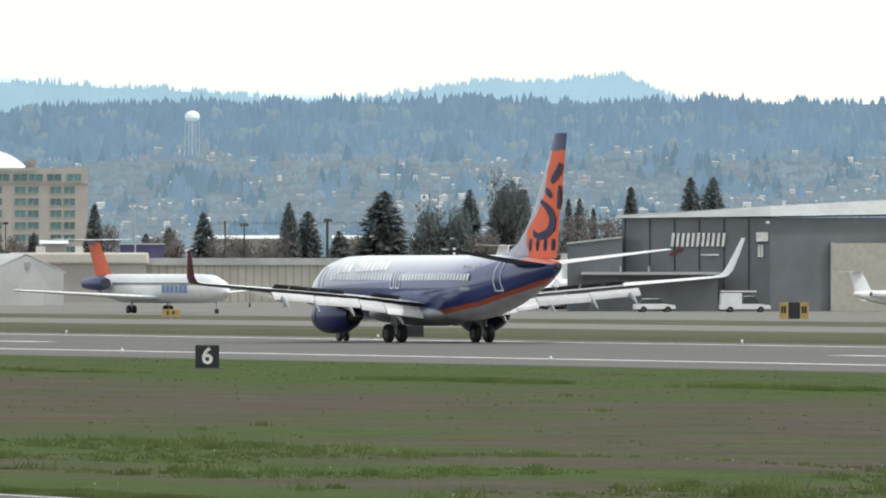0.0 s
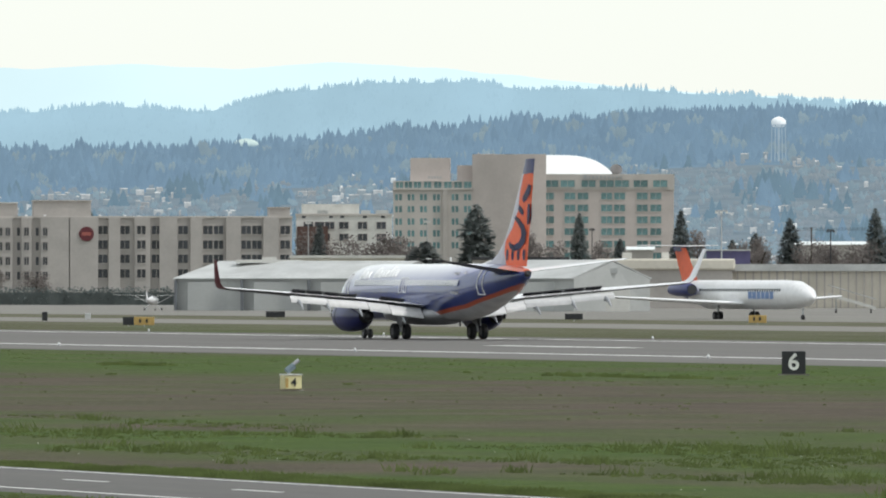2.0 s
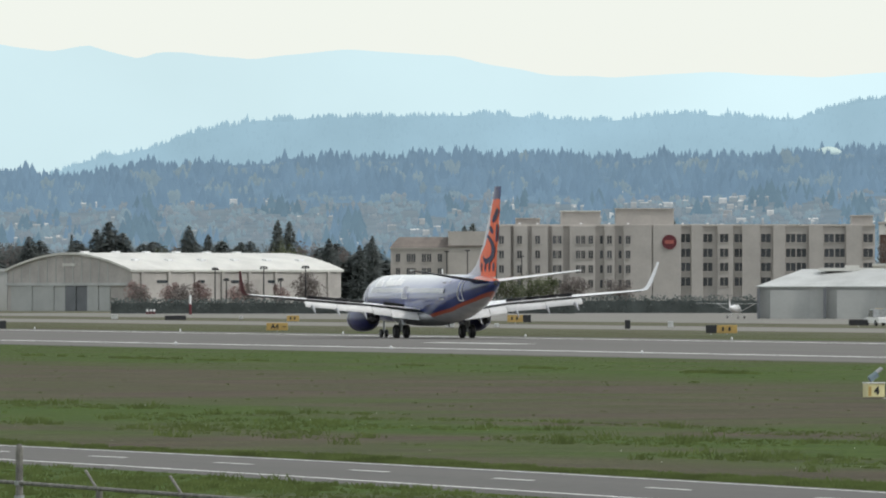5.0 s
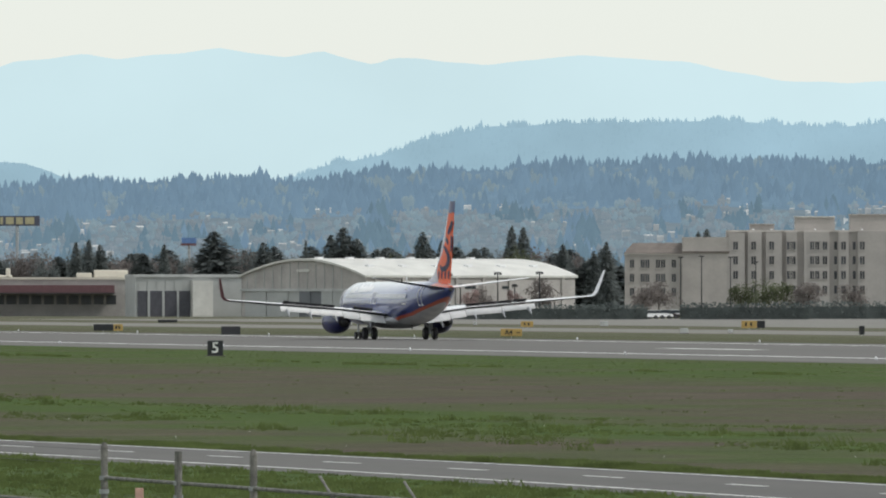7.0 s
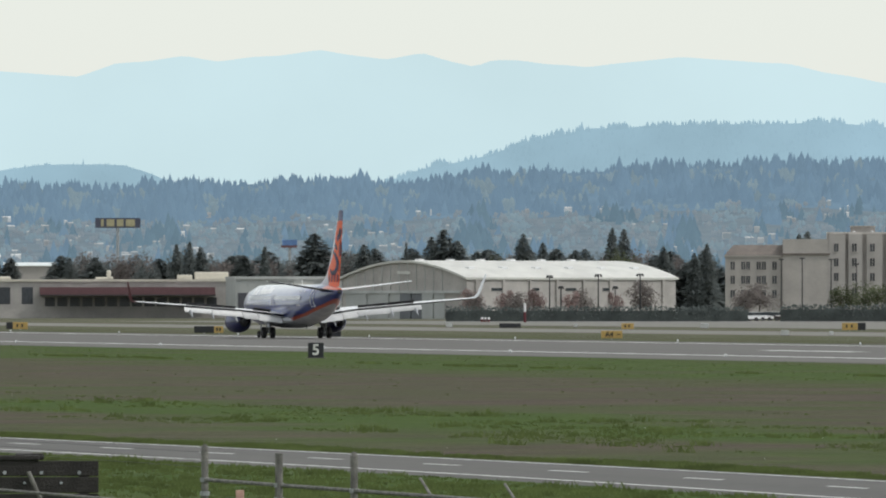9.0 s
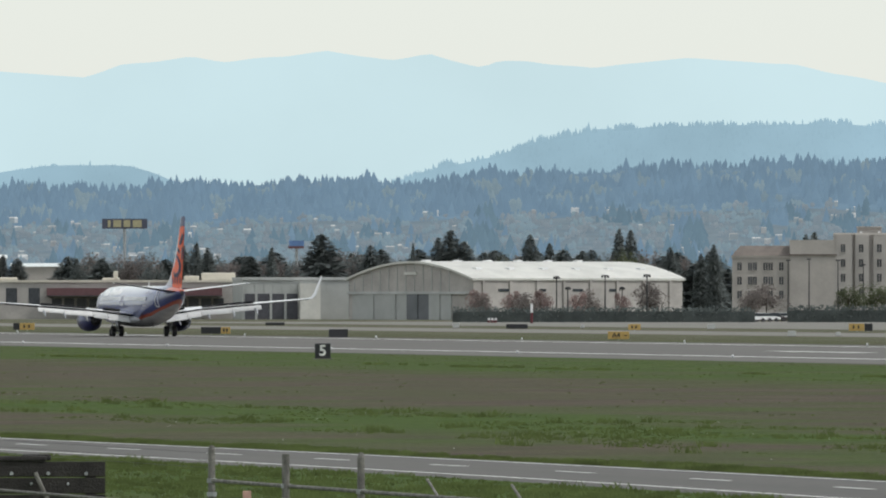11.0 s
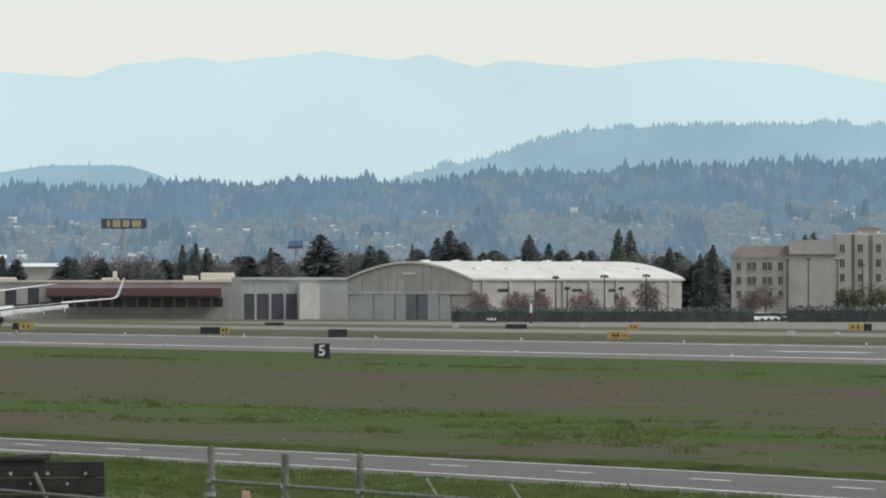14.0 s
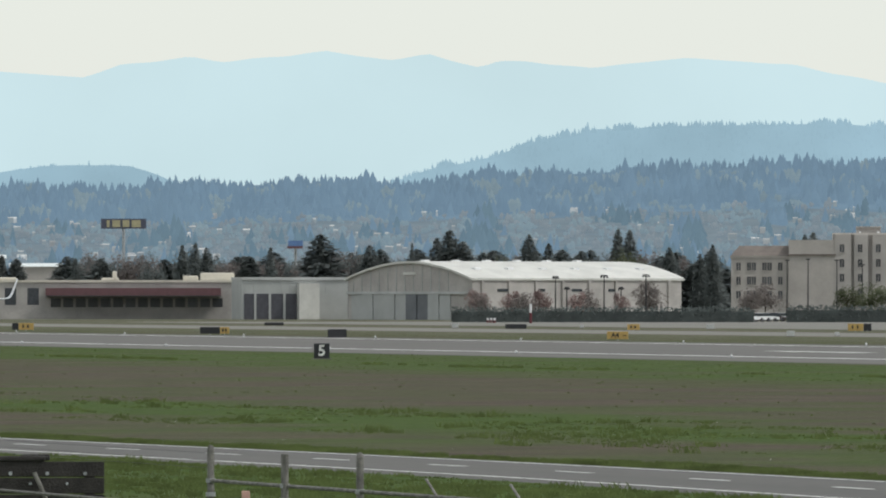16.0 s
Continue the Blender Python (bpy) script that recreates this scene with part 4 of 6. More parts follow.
            trim = mesh_of("window_frame", boxes((-a - t, -a, -0.12, 0.05, -b - t, b + t), (a, a + t, -0.12, 0.05, -b - t, b + t),
                                                  (-a, a, -0.12, 0.05, b, b + t), (-a, a, -0.16, 0.05, -b - t, -b), (-0.05, 0.05, -0.06, 0.03, -b, b)), frame_mat)
        for u in us:
            for v in vs:
                ob = piece("window", pane, self.top, pose(self.x(u), y, self.z(v)), label)
                if trim:
                    piece("window_frame", trim, ob, Matrix())


def lodge():
    """Four-storey tan lodging block with many bays."""
    s = Site("lodging_block", "four-storey tan stucco building with many bays and a red disc", "building", 1293, 2400)
    o = 1066.6      # local bearings below are counted from here
    U = lambda *a: [o + q for q in a]
    s.block("wall", o + 228, o + 332, 0, 16, None, 455, M["tan"])
    s.block("cornice", o + 226, o + 334, -0.3, 16.3, 457, 454, M["cream"])
    # low tiled roof
    bm = bmesh.new()
    x0, x1, z0, z1 = s.x(o + 226), s.x(o + 336), s.z(454), s.z(435)
    loft(bm, [[(x0, -0.4, z0), (x1, -0.4, z0), (x1, 16.4, z0), (x0, 16.4, z0)], [(x0 + 2.0, 5, z1), (x1, 5, z1), (x1, 11, z1), (x0 + 2.0, 11, z1)]])
    part("roof", bm, M["rooftile"], s.top, "brown tiled hip roof")
    s.block("tower", o + 330, o + 412, -0.8, 17, None, 425, M["tan"], "plain tan stair tower")
    s.block("tower_cornice", o + 329, o + 413, -1.1, 17, 453, 450, M["rooftile"])
    s.windows(U(241, 260, 268, 287, 296, 315), (472, 497, 522), 7.5, 14, -0.0, M["pane"], "", M["tan"])
    s.block("main_wall", o + 408, o + 1085, 0.2, 18, None, 416, M["beige"])
    for a, b, top in ((412, 440, 417), (446, 470, 416), (478, 506, 417), (514, 533, 416), (545, 590, 416), (606, 624, 416), (640, 690, 414), (692, 742, 414), (760, 781, 414), (806, 834, 414), (850, 882, 413), (905, 926, 414), (968, 994, 414), (1034, 1062, 414)):
        s.block("bay", o + a, o + b, -0.9, 1.6, None, top, M["beige"])
    s.block("parapet", o + 407, o + 1086, -0.1, 2.0, 416, 412.5, M["cream"])
    rows = (440, 466, 492, 518)
    s.windows(U(424, 456, 488, 519, 526, 560, 568, 582, 615, 648), rows, 8, 14, -0.92, M["pane"], "", M["beige"])
    s.windows(U(601, 634), rows, 5, 14, 0.18, M["pane"])
    s.windows(U(750, 789, 845, 892, 936, 955, 1004, 1023, 1073), (437, 463, 488, 514), 17, 15, 0.18, M["pane"], "", M["cream"])
    s.windows(U(818), (437, 463, 488, 514), 15, 15, -0.92, M["pane"], "", M["cream"])
    for a, b, top in ((450, 493, 403), (530, 600, 390), (627, 730, 386), (1046, 1083, 398)):
        s.block("penthouse", o + a, o + b, 4, 14, 416, top, M["tan"], "rooftop plant room")
        s.block("penthouse_cap", o + a - 1, o + b + 1, 3.7, 14.3, top, top - 2, M["roofwhite"] if a == 530 else M["tan"])
    for a in (456, 488, 565, 615, 648, 745, 789):
        s.block("roof_lamp", o + a - 2, o + a + 2, 0.8, 1.4, 414, 410, M["white"], "small white floodlight")
    bm = tube(bmesh.new(), (s.x(o + 721), -1.1, s.z(444)), (s.x(o + 721), -0.92, s.z(444)), 13 * s.k, n=32)
    disc = part("disc_sign", bm, M["red"], s.top, "round dark red wall sign")
    part("disc_mark", boxes((s.x(o + 713), s.x(o + 729), -1.16, -1.1, s.z(447), s.z(441))), mat("faded_red_mark", (0.42, 0.12, 0.1)), disc)
    for k, (a, top) in enumerate(((327, 462), (364, 460), (415, 462), (460, 470))):
        pole = thing("street_lamp", "slim grey street lamp before a tan building", "street lamp", facing(o + a, 2360), "street lamps")
        part("pole", tube(bmesh.new(), (0, 0, 0), (0, 0, height(top, 2360)), 0.16, 0.1), M["dark"], pole)
        part("lamp_head", boxes((-0.5, 0.5, -0.2, 0.2, height(top, 2360), height(top, 2360) + 0.25)), M["dark"], pole)


lodge()


def office():
    s = Site("white_office", "low white office block with a row of dark windows", "building", 2165, 2620)
    s.block("wall", 2158, 2328, 0, 14, None, 410, M["roofwhite"])
    s.block("upper_wall", 2168, 2270, 3, 12, 410, 391, M["roofwhite"])
    s.block("parapet", 2157, 2329, -0.2, 0.4, 412, 408, M["cream"])
    s.windows((2180, 2200, 2218, 2243, 2276, 2309), (429,), 16, 12, 0, M["pane"], "", M["cream"])
    s.windows((2180, 2210, 2243, 2276, 2309), (450,), 16, 12, 0, M["pane"], "", M["cream"])
    s.windows((2172, 2220, 2240, 2280, 2312), (414,), 7, 4, 0, M["pane"])
    for a, b in ((2273, 2290), (2300, 2322), (2196, 2215)):
        s.block("roof_unit", a, b, 3, 6, 410, 402, M["metalwall"], "rooftop air unit")
    # plain block standing in for a dark reddish-brown bush
    s.block("annex", 2160, 2215, -4, 0, None, 431, M["bushblock"], "dark reddish-brown block in place of a bush")


office()


def hotel():
    s = Site("hotel", "tall beige hotel with teal windows and a glazed vault", "building", 2600, 2860)
    o = 1844.9
    U = lambda *a: [o + q for q in a]
    s.block("left_wing", o + 485, o + 627, 3, 20, None, 350, M["cream"])
    s.block("left_cornice", o + 484, o + 627, 2.6, 20, 366, 363, M["cream"])
    # darker strip paints the shade of a narrow wall recess
    s.block("recess_shade", o + 573, o + 582, 2.4, 3, None, 366, M["tan"])
    # round-cornered core
    bm = bmesh.new()
    x0, x1 = s.x(o + 625), s.x(o + 756)
    loft(bm, [[(x0, 22, z), (x0, 3, z)] + [(x0 + (x1 - x0) * f, 3 - 4.5 * math.sin(math.pi * f * 0.62), z) for f in np.linspace(0.1, 1, 9)] + [(x1, 22, z)] for z in (-0.2, s.z(303))])
    part("core", bm, M["hotelwall"], s.top, "plain rounded beige core", True)
    s.block("right_wing", o + 755, o + 982, 1, 20, None, 340, M["hotelwall"])
    s.block("right_band", o + 755, o + 983, 0.7, 2, 366, 338, M["cream"], "pale top storey band")
    for a, b, top in ((515, 586, 309), (632, 664, 302), (640, 684, 312), (598, 640, 322)):
        s.block("penthouse", o + a, o + b, 6, 16, 352, top, M["hotelwall"], "rooftop plant room")
    # glazed quarter vault; the sun's glare on its glass is painted white
    prof = [(q, 303.5 + 31 * (q / 118) ** 4) for q in np.linspace(0, 118, 12)]
    bm = bmesh.new()
    loft(bm, [[(s.x(o + 754 + q), y, s.z(v)) for q, v, y in [(q, v, 1.2 + (339 - v) * 0.3) for q, v in prof]] + [(s.x(o + 754 + 118), 1.2, s.z(339)), (s.x(o + 754), 1.2, s.z(339))], [(s.x(o + 754 + q), 18, s.z(v)) for q, v in prof] + [(s.x(o + 754 + 118), 18, s.z(339)), (s.x(o + 754), 18, s.z(339))]])
    part("vault", bm, M["skylight"], s.top, "vaulted glass skylight, white for painted sun glare")
    s.windows(U(496, 512, 528, 546, 564, 582, 600, 617), (357,), 13, 11, 3, M["teal"], "teal glass", M["cream"])
    s.windows(U(491, 498, 513, 520, 535, 542, 558, 565, 591, 598, 613, 620), (379, 400, 422, 443, 464), 5, 11, 3, M["teal"], "", None)
    s.windows(U(765, 794, 831, 863, 890, 923, 958), (355,), 25, 12, 0.7, M["teal"], "wide teal window", M["cream"])
    s.windows(U(760, 798, 821, 863, 886, 926, 950), (377, 398, 419, 440, 462, 483), 19, 12, 1, M["teal"], "", M["cream"])
    for k in range(9):
        s.block("lettering_bar", o + 830 + k * 7, o + 834 + k * 7, 0.5, 0.7, 346, 341.5, M["steel"], "grey bar in place of lettering")
    s.block("logo", o + 822, o + 828, 0.5, 0.7, 347, 340, M["steel"])
    for k in range(5):
        s.block("lettering_bar", o + 547 + k * 5, o + 550 + k * 5, 2.7, 3, 346, 342, M["steel"], "grey bar in place of lettering")
    part("mast", tube(bmesh.new(), (s.x(o + 636), 8, s.z(312)), (s.x(o + 636), 8, s.z(299)), 0.15), M["steel"], s.top)
    part("dish", tube(bmesh.new(), (s.x(o + 880), 5, s.z(330)), (s.x(o + 880), 6, s.z(326)), 1.6, 0.6, 16), M["steel"], s.top)


hotel()


def arched_hangar():
    """A barrel-roofed hangar: the arched end looks left, the long side right."""
    u0, d = 837, 2080
    k = d / SPAN
    turn = 50.0
    W, L = 36.0, 51.0
    h = thing("arched_hangar", "old barrel-roofed hangar with white roof and grey doors", "hangar", facing(u0, d, turn))
    # local: origin at the near corner, the end wall runs to -x, the long side to +y
    ze, zp = height(495, d), height(464.5, d)
    n = 18
    arch = [(-W * f, ze + (zp - ze) * math.sin(math.pi * f) ** 0.9) for f in np.linspace(0, 1, n)]
    bm = bmesh.new()
    loft(bm, [[(x, y, z) for x, z in arch] + [(-W, y, -0.2), (0, y, -0.2)] for y in (0, L)])
    part("shell", bm, M["hangarwall"], h, "pale old walls")
    out = [(x * 1.02 + 0.3, z + 0.25) for x, z in arch]
    bm = bmesh.new()
    loft(bm, [[(x, y, z) for x, z in out] + [(x, y, z - 0.4) for x, z in out[::-1]] for y in (-0.5, L + 0.5)])
    part("roof", bm, M["roofwhite"], h, "bright white curved roof", True)
    for k2 in range(6):
        bm = boxes((-6.6, -5.2, 5 + k2 * 8, 6.4 + k2 * 8, ze + 1.0, ze + 2.25), bevel=0.1)
        part("roof_vent", bm, M["white"], h, "small white roof vent")
        part("roof_vent", boxes((-W / 2 - 0.6, -W / 2 + 0.6, 3 + k2 * 7.4, 4.4 + k2 * 7.4, zp - 0.4, zp + 0.5), bevel=0.1), M["white"], h, "small white roof vent")
    zd = height(521, d)
    for k2 in range(9):
        x = -W + 1.2 + k2 * 3.2
        # two leaves are darker to paint the shade of open doorways
        part("hangar_door", boxes((x, x + 3.1, -0.25 - 0.15 * (k2 % 2), -0.05, 0, zd)), M["metalwall"] if k2 not in (5, 6) else M["greywall"], h, "tall sliding door leaf")
    part("door_rail", boxes((-W, 0, -0.5, 0.05, zd, zd + 0.5)), M["roofgrey"], h)
    for k2 in range(12):
        x = -W + 1.5 + k2 * 2.5
        part("siding_rib", boxes((x, x + 0.15, -0.12, 0.0, zd + 0.5, ze + (zp - ze) * max(0, math.sin(math.pi * -x / W)) ** 0.9 - 0.3)), M["metalwall"], h)
    for k2 in range(8):
        part("pilaster", boxes((-0.05, 0.35, 2 + k2 * 6.5, 2.6 + k2 * 6.5, 0, ze - 0.2)), M["hangarwall"], h)
    for k2 in range(5):
        part("high_window", boxes((0.0, 0.12, 6 + k2 * 9, 8.5 + k2 * 9, ze - 2.2, ze - 1.7)), M["glass"], h)
    part("door_mark", boxes((-W * 0.55, -W * 0.45, -0.2, 0, zd + 3.6, zd + 4.1)), M["roofwhite"], h)
    # flat annexes on the far side of the doors
    s = Site("hangar_annex", "low grey flat-roofed annex beside a hangar", "building", 500, 2120, -8)
    s.block("wall", 428, 618, 0, 14, None, 492, M["metalwall"])
    s.block("roof_edge", 427, 619, -0.3, 14, 496, 491, M["roofgrey"])
    s.block("white_block", 527, 563, -3, 0, None, 502, M["roofwhite"])
    # flat dark panel in place of the doorway's shaded inside
    s.block("opening", 432, 526, -0.15, 0, None, 520, M["underside"], "dark panel painting the shade of an open doorway")
    for a in (450, 476, 502):
        s.block("column", a, a + 4, -0.3, -0.15, None, 520, M["metalwall"])
    for a in range(434, 610, 16):
        s.block("siding_rib", a, a + 1.5, -0.12, 0, 516, 497, M["metalwall"])


arched_hangar()


def terminal():
    s = Site("low_terminal", "long low beige building with a dark red band", "building", 200, 2150)
    s.block("wall", -260, 428, 0, 18, None, 497, M["hangarwall"])
    s.block("red_band", 82, 392, -1.5, 0, 523, 510, M["maroon"], "dark red fascia band")
    # depth is added to this canopy to shade the wall below
    s.block("canopy", 82, 392, -8, -0.2, 525, 523, M["dark"])
    s.block("roof_edge", -261, 429, -0.3, 18, 500, 496, M["rooftan"])
    s.windows(range(100, 390, 22), (536,), 18, 16, -0.02, M["pane"])
    s.windows((60, 20, -20), (525,), 20, 30, -0.02, M["pane"])
    for a, b, t in ((325, 352, 488), (356, 416, 483), (180, 212, 492), (200, 208, 480), (-40, 30, 491)):
        s.block("roof_unit", a, b, 4, 9, 497, t, M["rooftan"], "rooftop plant", 0.2)


terminal()


def shed(u_l, u_c, u_p, u_r, d, v_eave, v_peak, v_ridge_l, name_label):
    """A gabled shed: its long side from bearing u_l to u_c, its gable end from u_c to u_r with the peak at u_p."""
    s = Site("storage_shed", name_label, "shed", u_c, d)
    k = s.k
    xl, xc, xp, xr = (s.x(u) for u in (u_l, u_c, u_p, u_r))
    ze, zp = s.z(v_eave), s.z(v_peak)
    yb = 26.0
    # the plan is skewed, as both sides are seen: long side left, gable right
    bm = bmesh.new()
    front = [(xc, 0), (xr, 6)]
    a0, a1 = Vector((xl, 10, 0)), Vector((xc, 0, 0))
    b0, b1 = Vector((xl + (xr - xc), 16 + yb, 0)), Vector((xr, 6, 0))
    pm0, pm1 = Vector((xl + (xp - xc), 18, 0)), Vector((xp, 3.4, 0))
    up = lambda p, z: (p.x, p.y, z)
    loft(bm, [[up(a0, -0.2), up(a0, ze), up(pm0, zp), up(b0, ze), up(b0, -0.2)], [up(a1, -0.2), up(a1, ze), up(pm1, zp), up(b1, ze), up(b1, -0.2)]])
    part("shell", bm, M["metalwall"], s.top)
    bm = bmesh.new()
    for lo0, lo1, hi0, hi1 in ((a0, a1, pm0, pm1), (b0, b1, pm0, pm1)):
        q0 = lo0 + (lo0 - hi0) * 0.06
        q1 = lo1 + (lo1 - hi1) * 0.06
        r = [up(q0, ze - 0.1), up(q1, ze - 0.1), up(hi1, zp + 0.12), up(hi0, zp + 0.12)]
        vs = [bm.verts.new(p) for p in r] + [bm.verts.new((p[0], p[1], p[2] + 0.15)) for p in r]
        for f in ((0, 1, 2, 3), (7, 6, 5, 4), (0, 4, 5, 1), (1, 5, 6, 2), (2, 6, 7, 3), (3, 7, 4, 0)):
            bm.faces.new([vs[i] for i in f])
    bmesh.ops.recalc_face_normals(bm, faces=bm.faces)
    part("roof", bm, M["roofgrey"], s.top, "pale grey metal roof")
    n = max(2, int((xc - xl) / 7))
    for j in range(n):
        f = (j + 0.5) / n
        p = a0.lerp(a1, f)
        part("door_leaf", boxes((p.x - 2.9, p.x + 2.9, p.y - 0.9, p.y - 0.2, 0, ze - 0.5)), M["metalwall"], s.top, "wide pale door leaf")
        g = a0.lerp(a1, j / n)
        part("pier", boxes((g.x - 0.2, g.x + 0.2, g.y - 1.1, g.y - 0.3, 0, ze - 0.2)), M["greywall"], s.top)
    mid = a1.lerp(b1, 0.5)
    part("gable_door", boxes((mid.x - 2.4, mid.x + 2.4, mid.y - 0.5, mid.y, 0, ze * 0.7)), M["roofwhite"], s.top)
    part("gable_vent", boxes((pm1.x - 0.6, pm1.x + 0.6, pm1.y - 0.3, pm1.y, zp - 1.6, zp - 0.9)), M["roofgrey"], s.top)
    if v_ridge_l:
        c = pm0.lerp(pm1, 0.25)
        part("roof_monitor", boxes((c.x - 4.6, c.x + 4.6, c.y - 1, c.y + 1, zp, zp + 0.45)), M["roofwhite"], s.top, "white roof monitor")
        part("roof_monitor", boxes((c.x - 1, c.x + 1, c.y - 0.8, c.y + 0.8, zp + 0.45, zp + 0.8)), M["roofwhite"], s.top)


shed(1943, 2299, 2376, 2430, 1540, 523, 495, True, "long pale grey metal shed with wide doors")
shed(2432, 2650, 2719, 2785, 1500, 523, 493, False, "pale grey metal shed with a gabled end")


def long_store():
    s = Site("long_store", "long tan flat-roofed store with ribbed walls", "building", 3000, 1680)
    s.block("wall", 2830, 3348, 0, 20, None, 509, M["rooftan"])
    s.block("roof_edge", 2828, 3350, -0.6, 20, 510, 497.5, M["roofgrey"])
    for a in range(2840, 3345, 14):
        s.block("rib", a, a + 2.5, -0.35, 0, None, 510, M["tan"])
    s.block("front_roof", 2690, 2935, -8, 6, 508, 488, M["rooftan"], "pale sloping roof", 0.3)
    s.block("front_wall", 2695, 2930, -7.5, 6, None, 508, M["tan"])
    for a, b in ((2736, 2752), (2806, 2818)):
        s.block("roof_unit", a, b, -4, 0, 488, 477, M["roofwhite"], "white roof unit")
    s2 = Site("flat_shop", "low dark flat-roofed building behind the sheds", "building", 2600, 2000)
    s2.block("wall", 2470, 2640, 0, 16, None, 486, M["tan"])
    s2.block("roof_edge", 2468, 2642, -0.3, 16, 490, 485, M["dark"])
    s3 = Site("flat_shop", "low pale flat-roofed building behind the sheds", "building", 2250, 2050)
    s3.block("wall", 2148, 2350, 0, 16, None, 484, M["rooftan"])
    s3.block("roof_edge", 2146, 2352, -0.3, 16, 487, 482, M["roofwhite"])


long_store()


def warehouse(u0, u1, v, d):
    s = Site("warehouse", "long low warehouse with a bright white roof", "building", (u0 + u1) / 2, d)
    s.block("wall", u0, u1, 0, 25, None, v + 3, M["tan"])
    bm = bmesh.new()
    x0, x1, z0, z1 = s.x(u0) - 0.4, s.x(u1) + 0.4, s.z(v + 3), s.z(v - 4)
    loft(bm, [[(x, -0.5, z0), (x, 25.5, z0), (x, 25.5, z0 + 0.2), (x, 12, z1), (x, -0.5, z0 + 0.2)] for x in (x0, x1)])
    part("roof", bm, M["skylight"], s.top, "bright white pitched roof")


for row in ((3035, 3185, 461, 2620), (3262, 3330, 461, 2640), (3400, 3520, 463, 2650), (2745, 2790, 470, 2500), (20, 110, 470, 2700), (-60, 10, 455, 2750)):
    warehouse(*row)


def grey_hangar():
    d = 1260
    s = Site("grey_hangar", "large slate-grey metal hangar with white roof edge", "hangar", 4034, d, 0)
    o = 2671.6
    zl, zc = s.z(426), s.z(421)
    xl, xc, xr = s.x(o + 1100), s.x(o + 1363), s.x(o + 2050)
    bm = bmesh.new()
    loft(bm, [[(xl, 6, z0), (xc, 0, z0), (xr, 12, z0), (xr, 50, z0), (xl, 50, z0)] for z0 in (-0.2, zl)])
    part("shell", bm, M["greywall"], s.top)
    # shallow mono-pitch roof that rises to the right
    bm = bmesh.new()
    zr = s.z(390)
    base = [(xl - 0.6, 5.4, zl), (xc, -0.7, zl + 0.15), (xr, 11.4, zl + 0.9), (xr, 50.6, zl + 0.9), (xl - 0.6, 50.6, zl)]
    crown = [(xl - 0.6, 5.5, zl + 0.3), (xc, 1.0, zl + 1.3), (xr, 14, zr + 1.4), (xr, 50.6, zr + 1.4), (xl - 0.6, 50.6, zl + 0.3)]
    loft(bm, [base, crown])
    part("roof", bm, M["roofgrey"], s.top, "pale metal roof and fascia")
    wall_y = lambda u: (6 * (o + 1363 - u) / 263) if u < o + 1363 else (u - o - 1363) / 687 * 12

    def panel(name, a, b, v0, v1, material, label="", t=0.12):
        y = min(wall_y(o + a), wall_y(o + b))
        z0 = 0 if v0 is None else s.z(v0)
        return part(name, boxes((s.x(o + a), s.x(o + b), y - t - 0.05, y + 0.25, z0, s.z(v1))), material, s.top, label)
    panel("hangar_door", 1474, 1640, None, 471, M["door"], "tall beige hangar door", 0.3)
    panel("door_frame", 1470, 1474, None, 469, M["roofgrey"], "", 0.45)
    for a in range(1104, 1363, 44):
        panel("wall_rib", a, a + 2, 590, 428, M["dark"], "", 0.05)
    # name sign as slanted plain bars
    for k in range(11):
        x0 = s.x(o + 1186 + k * 9)
        y = wall_y(o + 1186 + k * 9) - 0.5
        bm = bmesh.new()
        za, zb = s.z(477), s.z(453)
        ring = [(x0, za), (x0 + 0.32, za), (x0 + 0.5, zb), (x0 + 0.18, zb)]
        loft(bm, [[(x, yy, z) for x, z in ring] for yy in (y, y + 0.3)])
        part("letter_bar", bm, M["paint"], s.top, "white raised bar in place of a letter")
    y = wall_y(o + 1190) - 0.45
    bm = bmesh.new()
    pts = [(1186, 494), (1204, 486), (1260, 482), (1260, 479.5), (1200, 481), (1184, 490)]
    loft(bm, [[(s.x(o + a), yy, s.z(v)) for a, v in pts] for yy in (y, y + 0.2)])
    part("red_swoosh", bm, M["red"], s.top, "red swoosh under the sign")
    panel("lettering_bar", 1240, 1272, 493, 490.5, M["paint"], "", 0.2)
    panel("notice", 1338, 1359, 468, 452, M["paint"], "white notice board", 0.3)
    panel("notice_bar", 1341, 1356, 461, 459, M["pink"], "", 0.34)
    for a, b in ((1341, 1345), (1346, 1350)):
        panel("number_bar", a, b, 496, 474, M["paint"], "white bar in place of a number", 0.2)
    panel("wall_lamp", 1355, 1362, 437, 432, M["white"], "", 0.4)
    part("canopy", boxes((s.x(o + 1030), s.x(o + 1275), -3.5, 6.5, s.z(527), s.z(522))), M["roofgrey"], s.top, "pale canopy over dark doors")
    part("recess", boxes((s.x(o + 1040), s.x(o + 1270), -0.2, 5.9, 0, s.z(527))), M["greywall"], s.top)
    for a in (1098, 1148):
        part("vent_pipe", tube(bmesh.new(), (s.x(o + a), 0, s.z(524)), (s.x(o + a), 0, s.z(512)), 0.12), M["steel"], s.top)
    # lower annex
    bm = bmesh.new()
    loft(bm, [[(s.x(o + a), 3, -0.2), (s.x(o + a), 30, -0.2), (s.x(o + a), 30, s.z(v)), (s.x(o + a), 3, s.z(v))] for a, v in ((1003, 473), (1100, 462))])
    part("annex", bm, M["greywall"], s.top, "lower slate-grey annex")
    bm = bmesh.new()
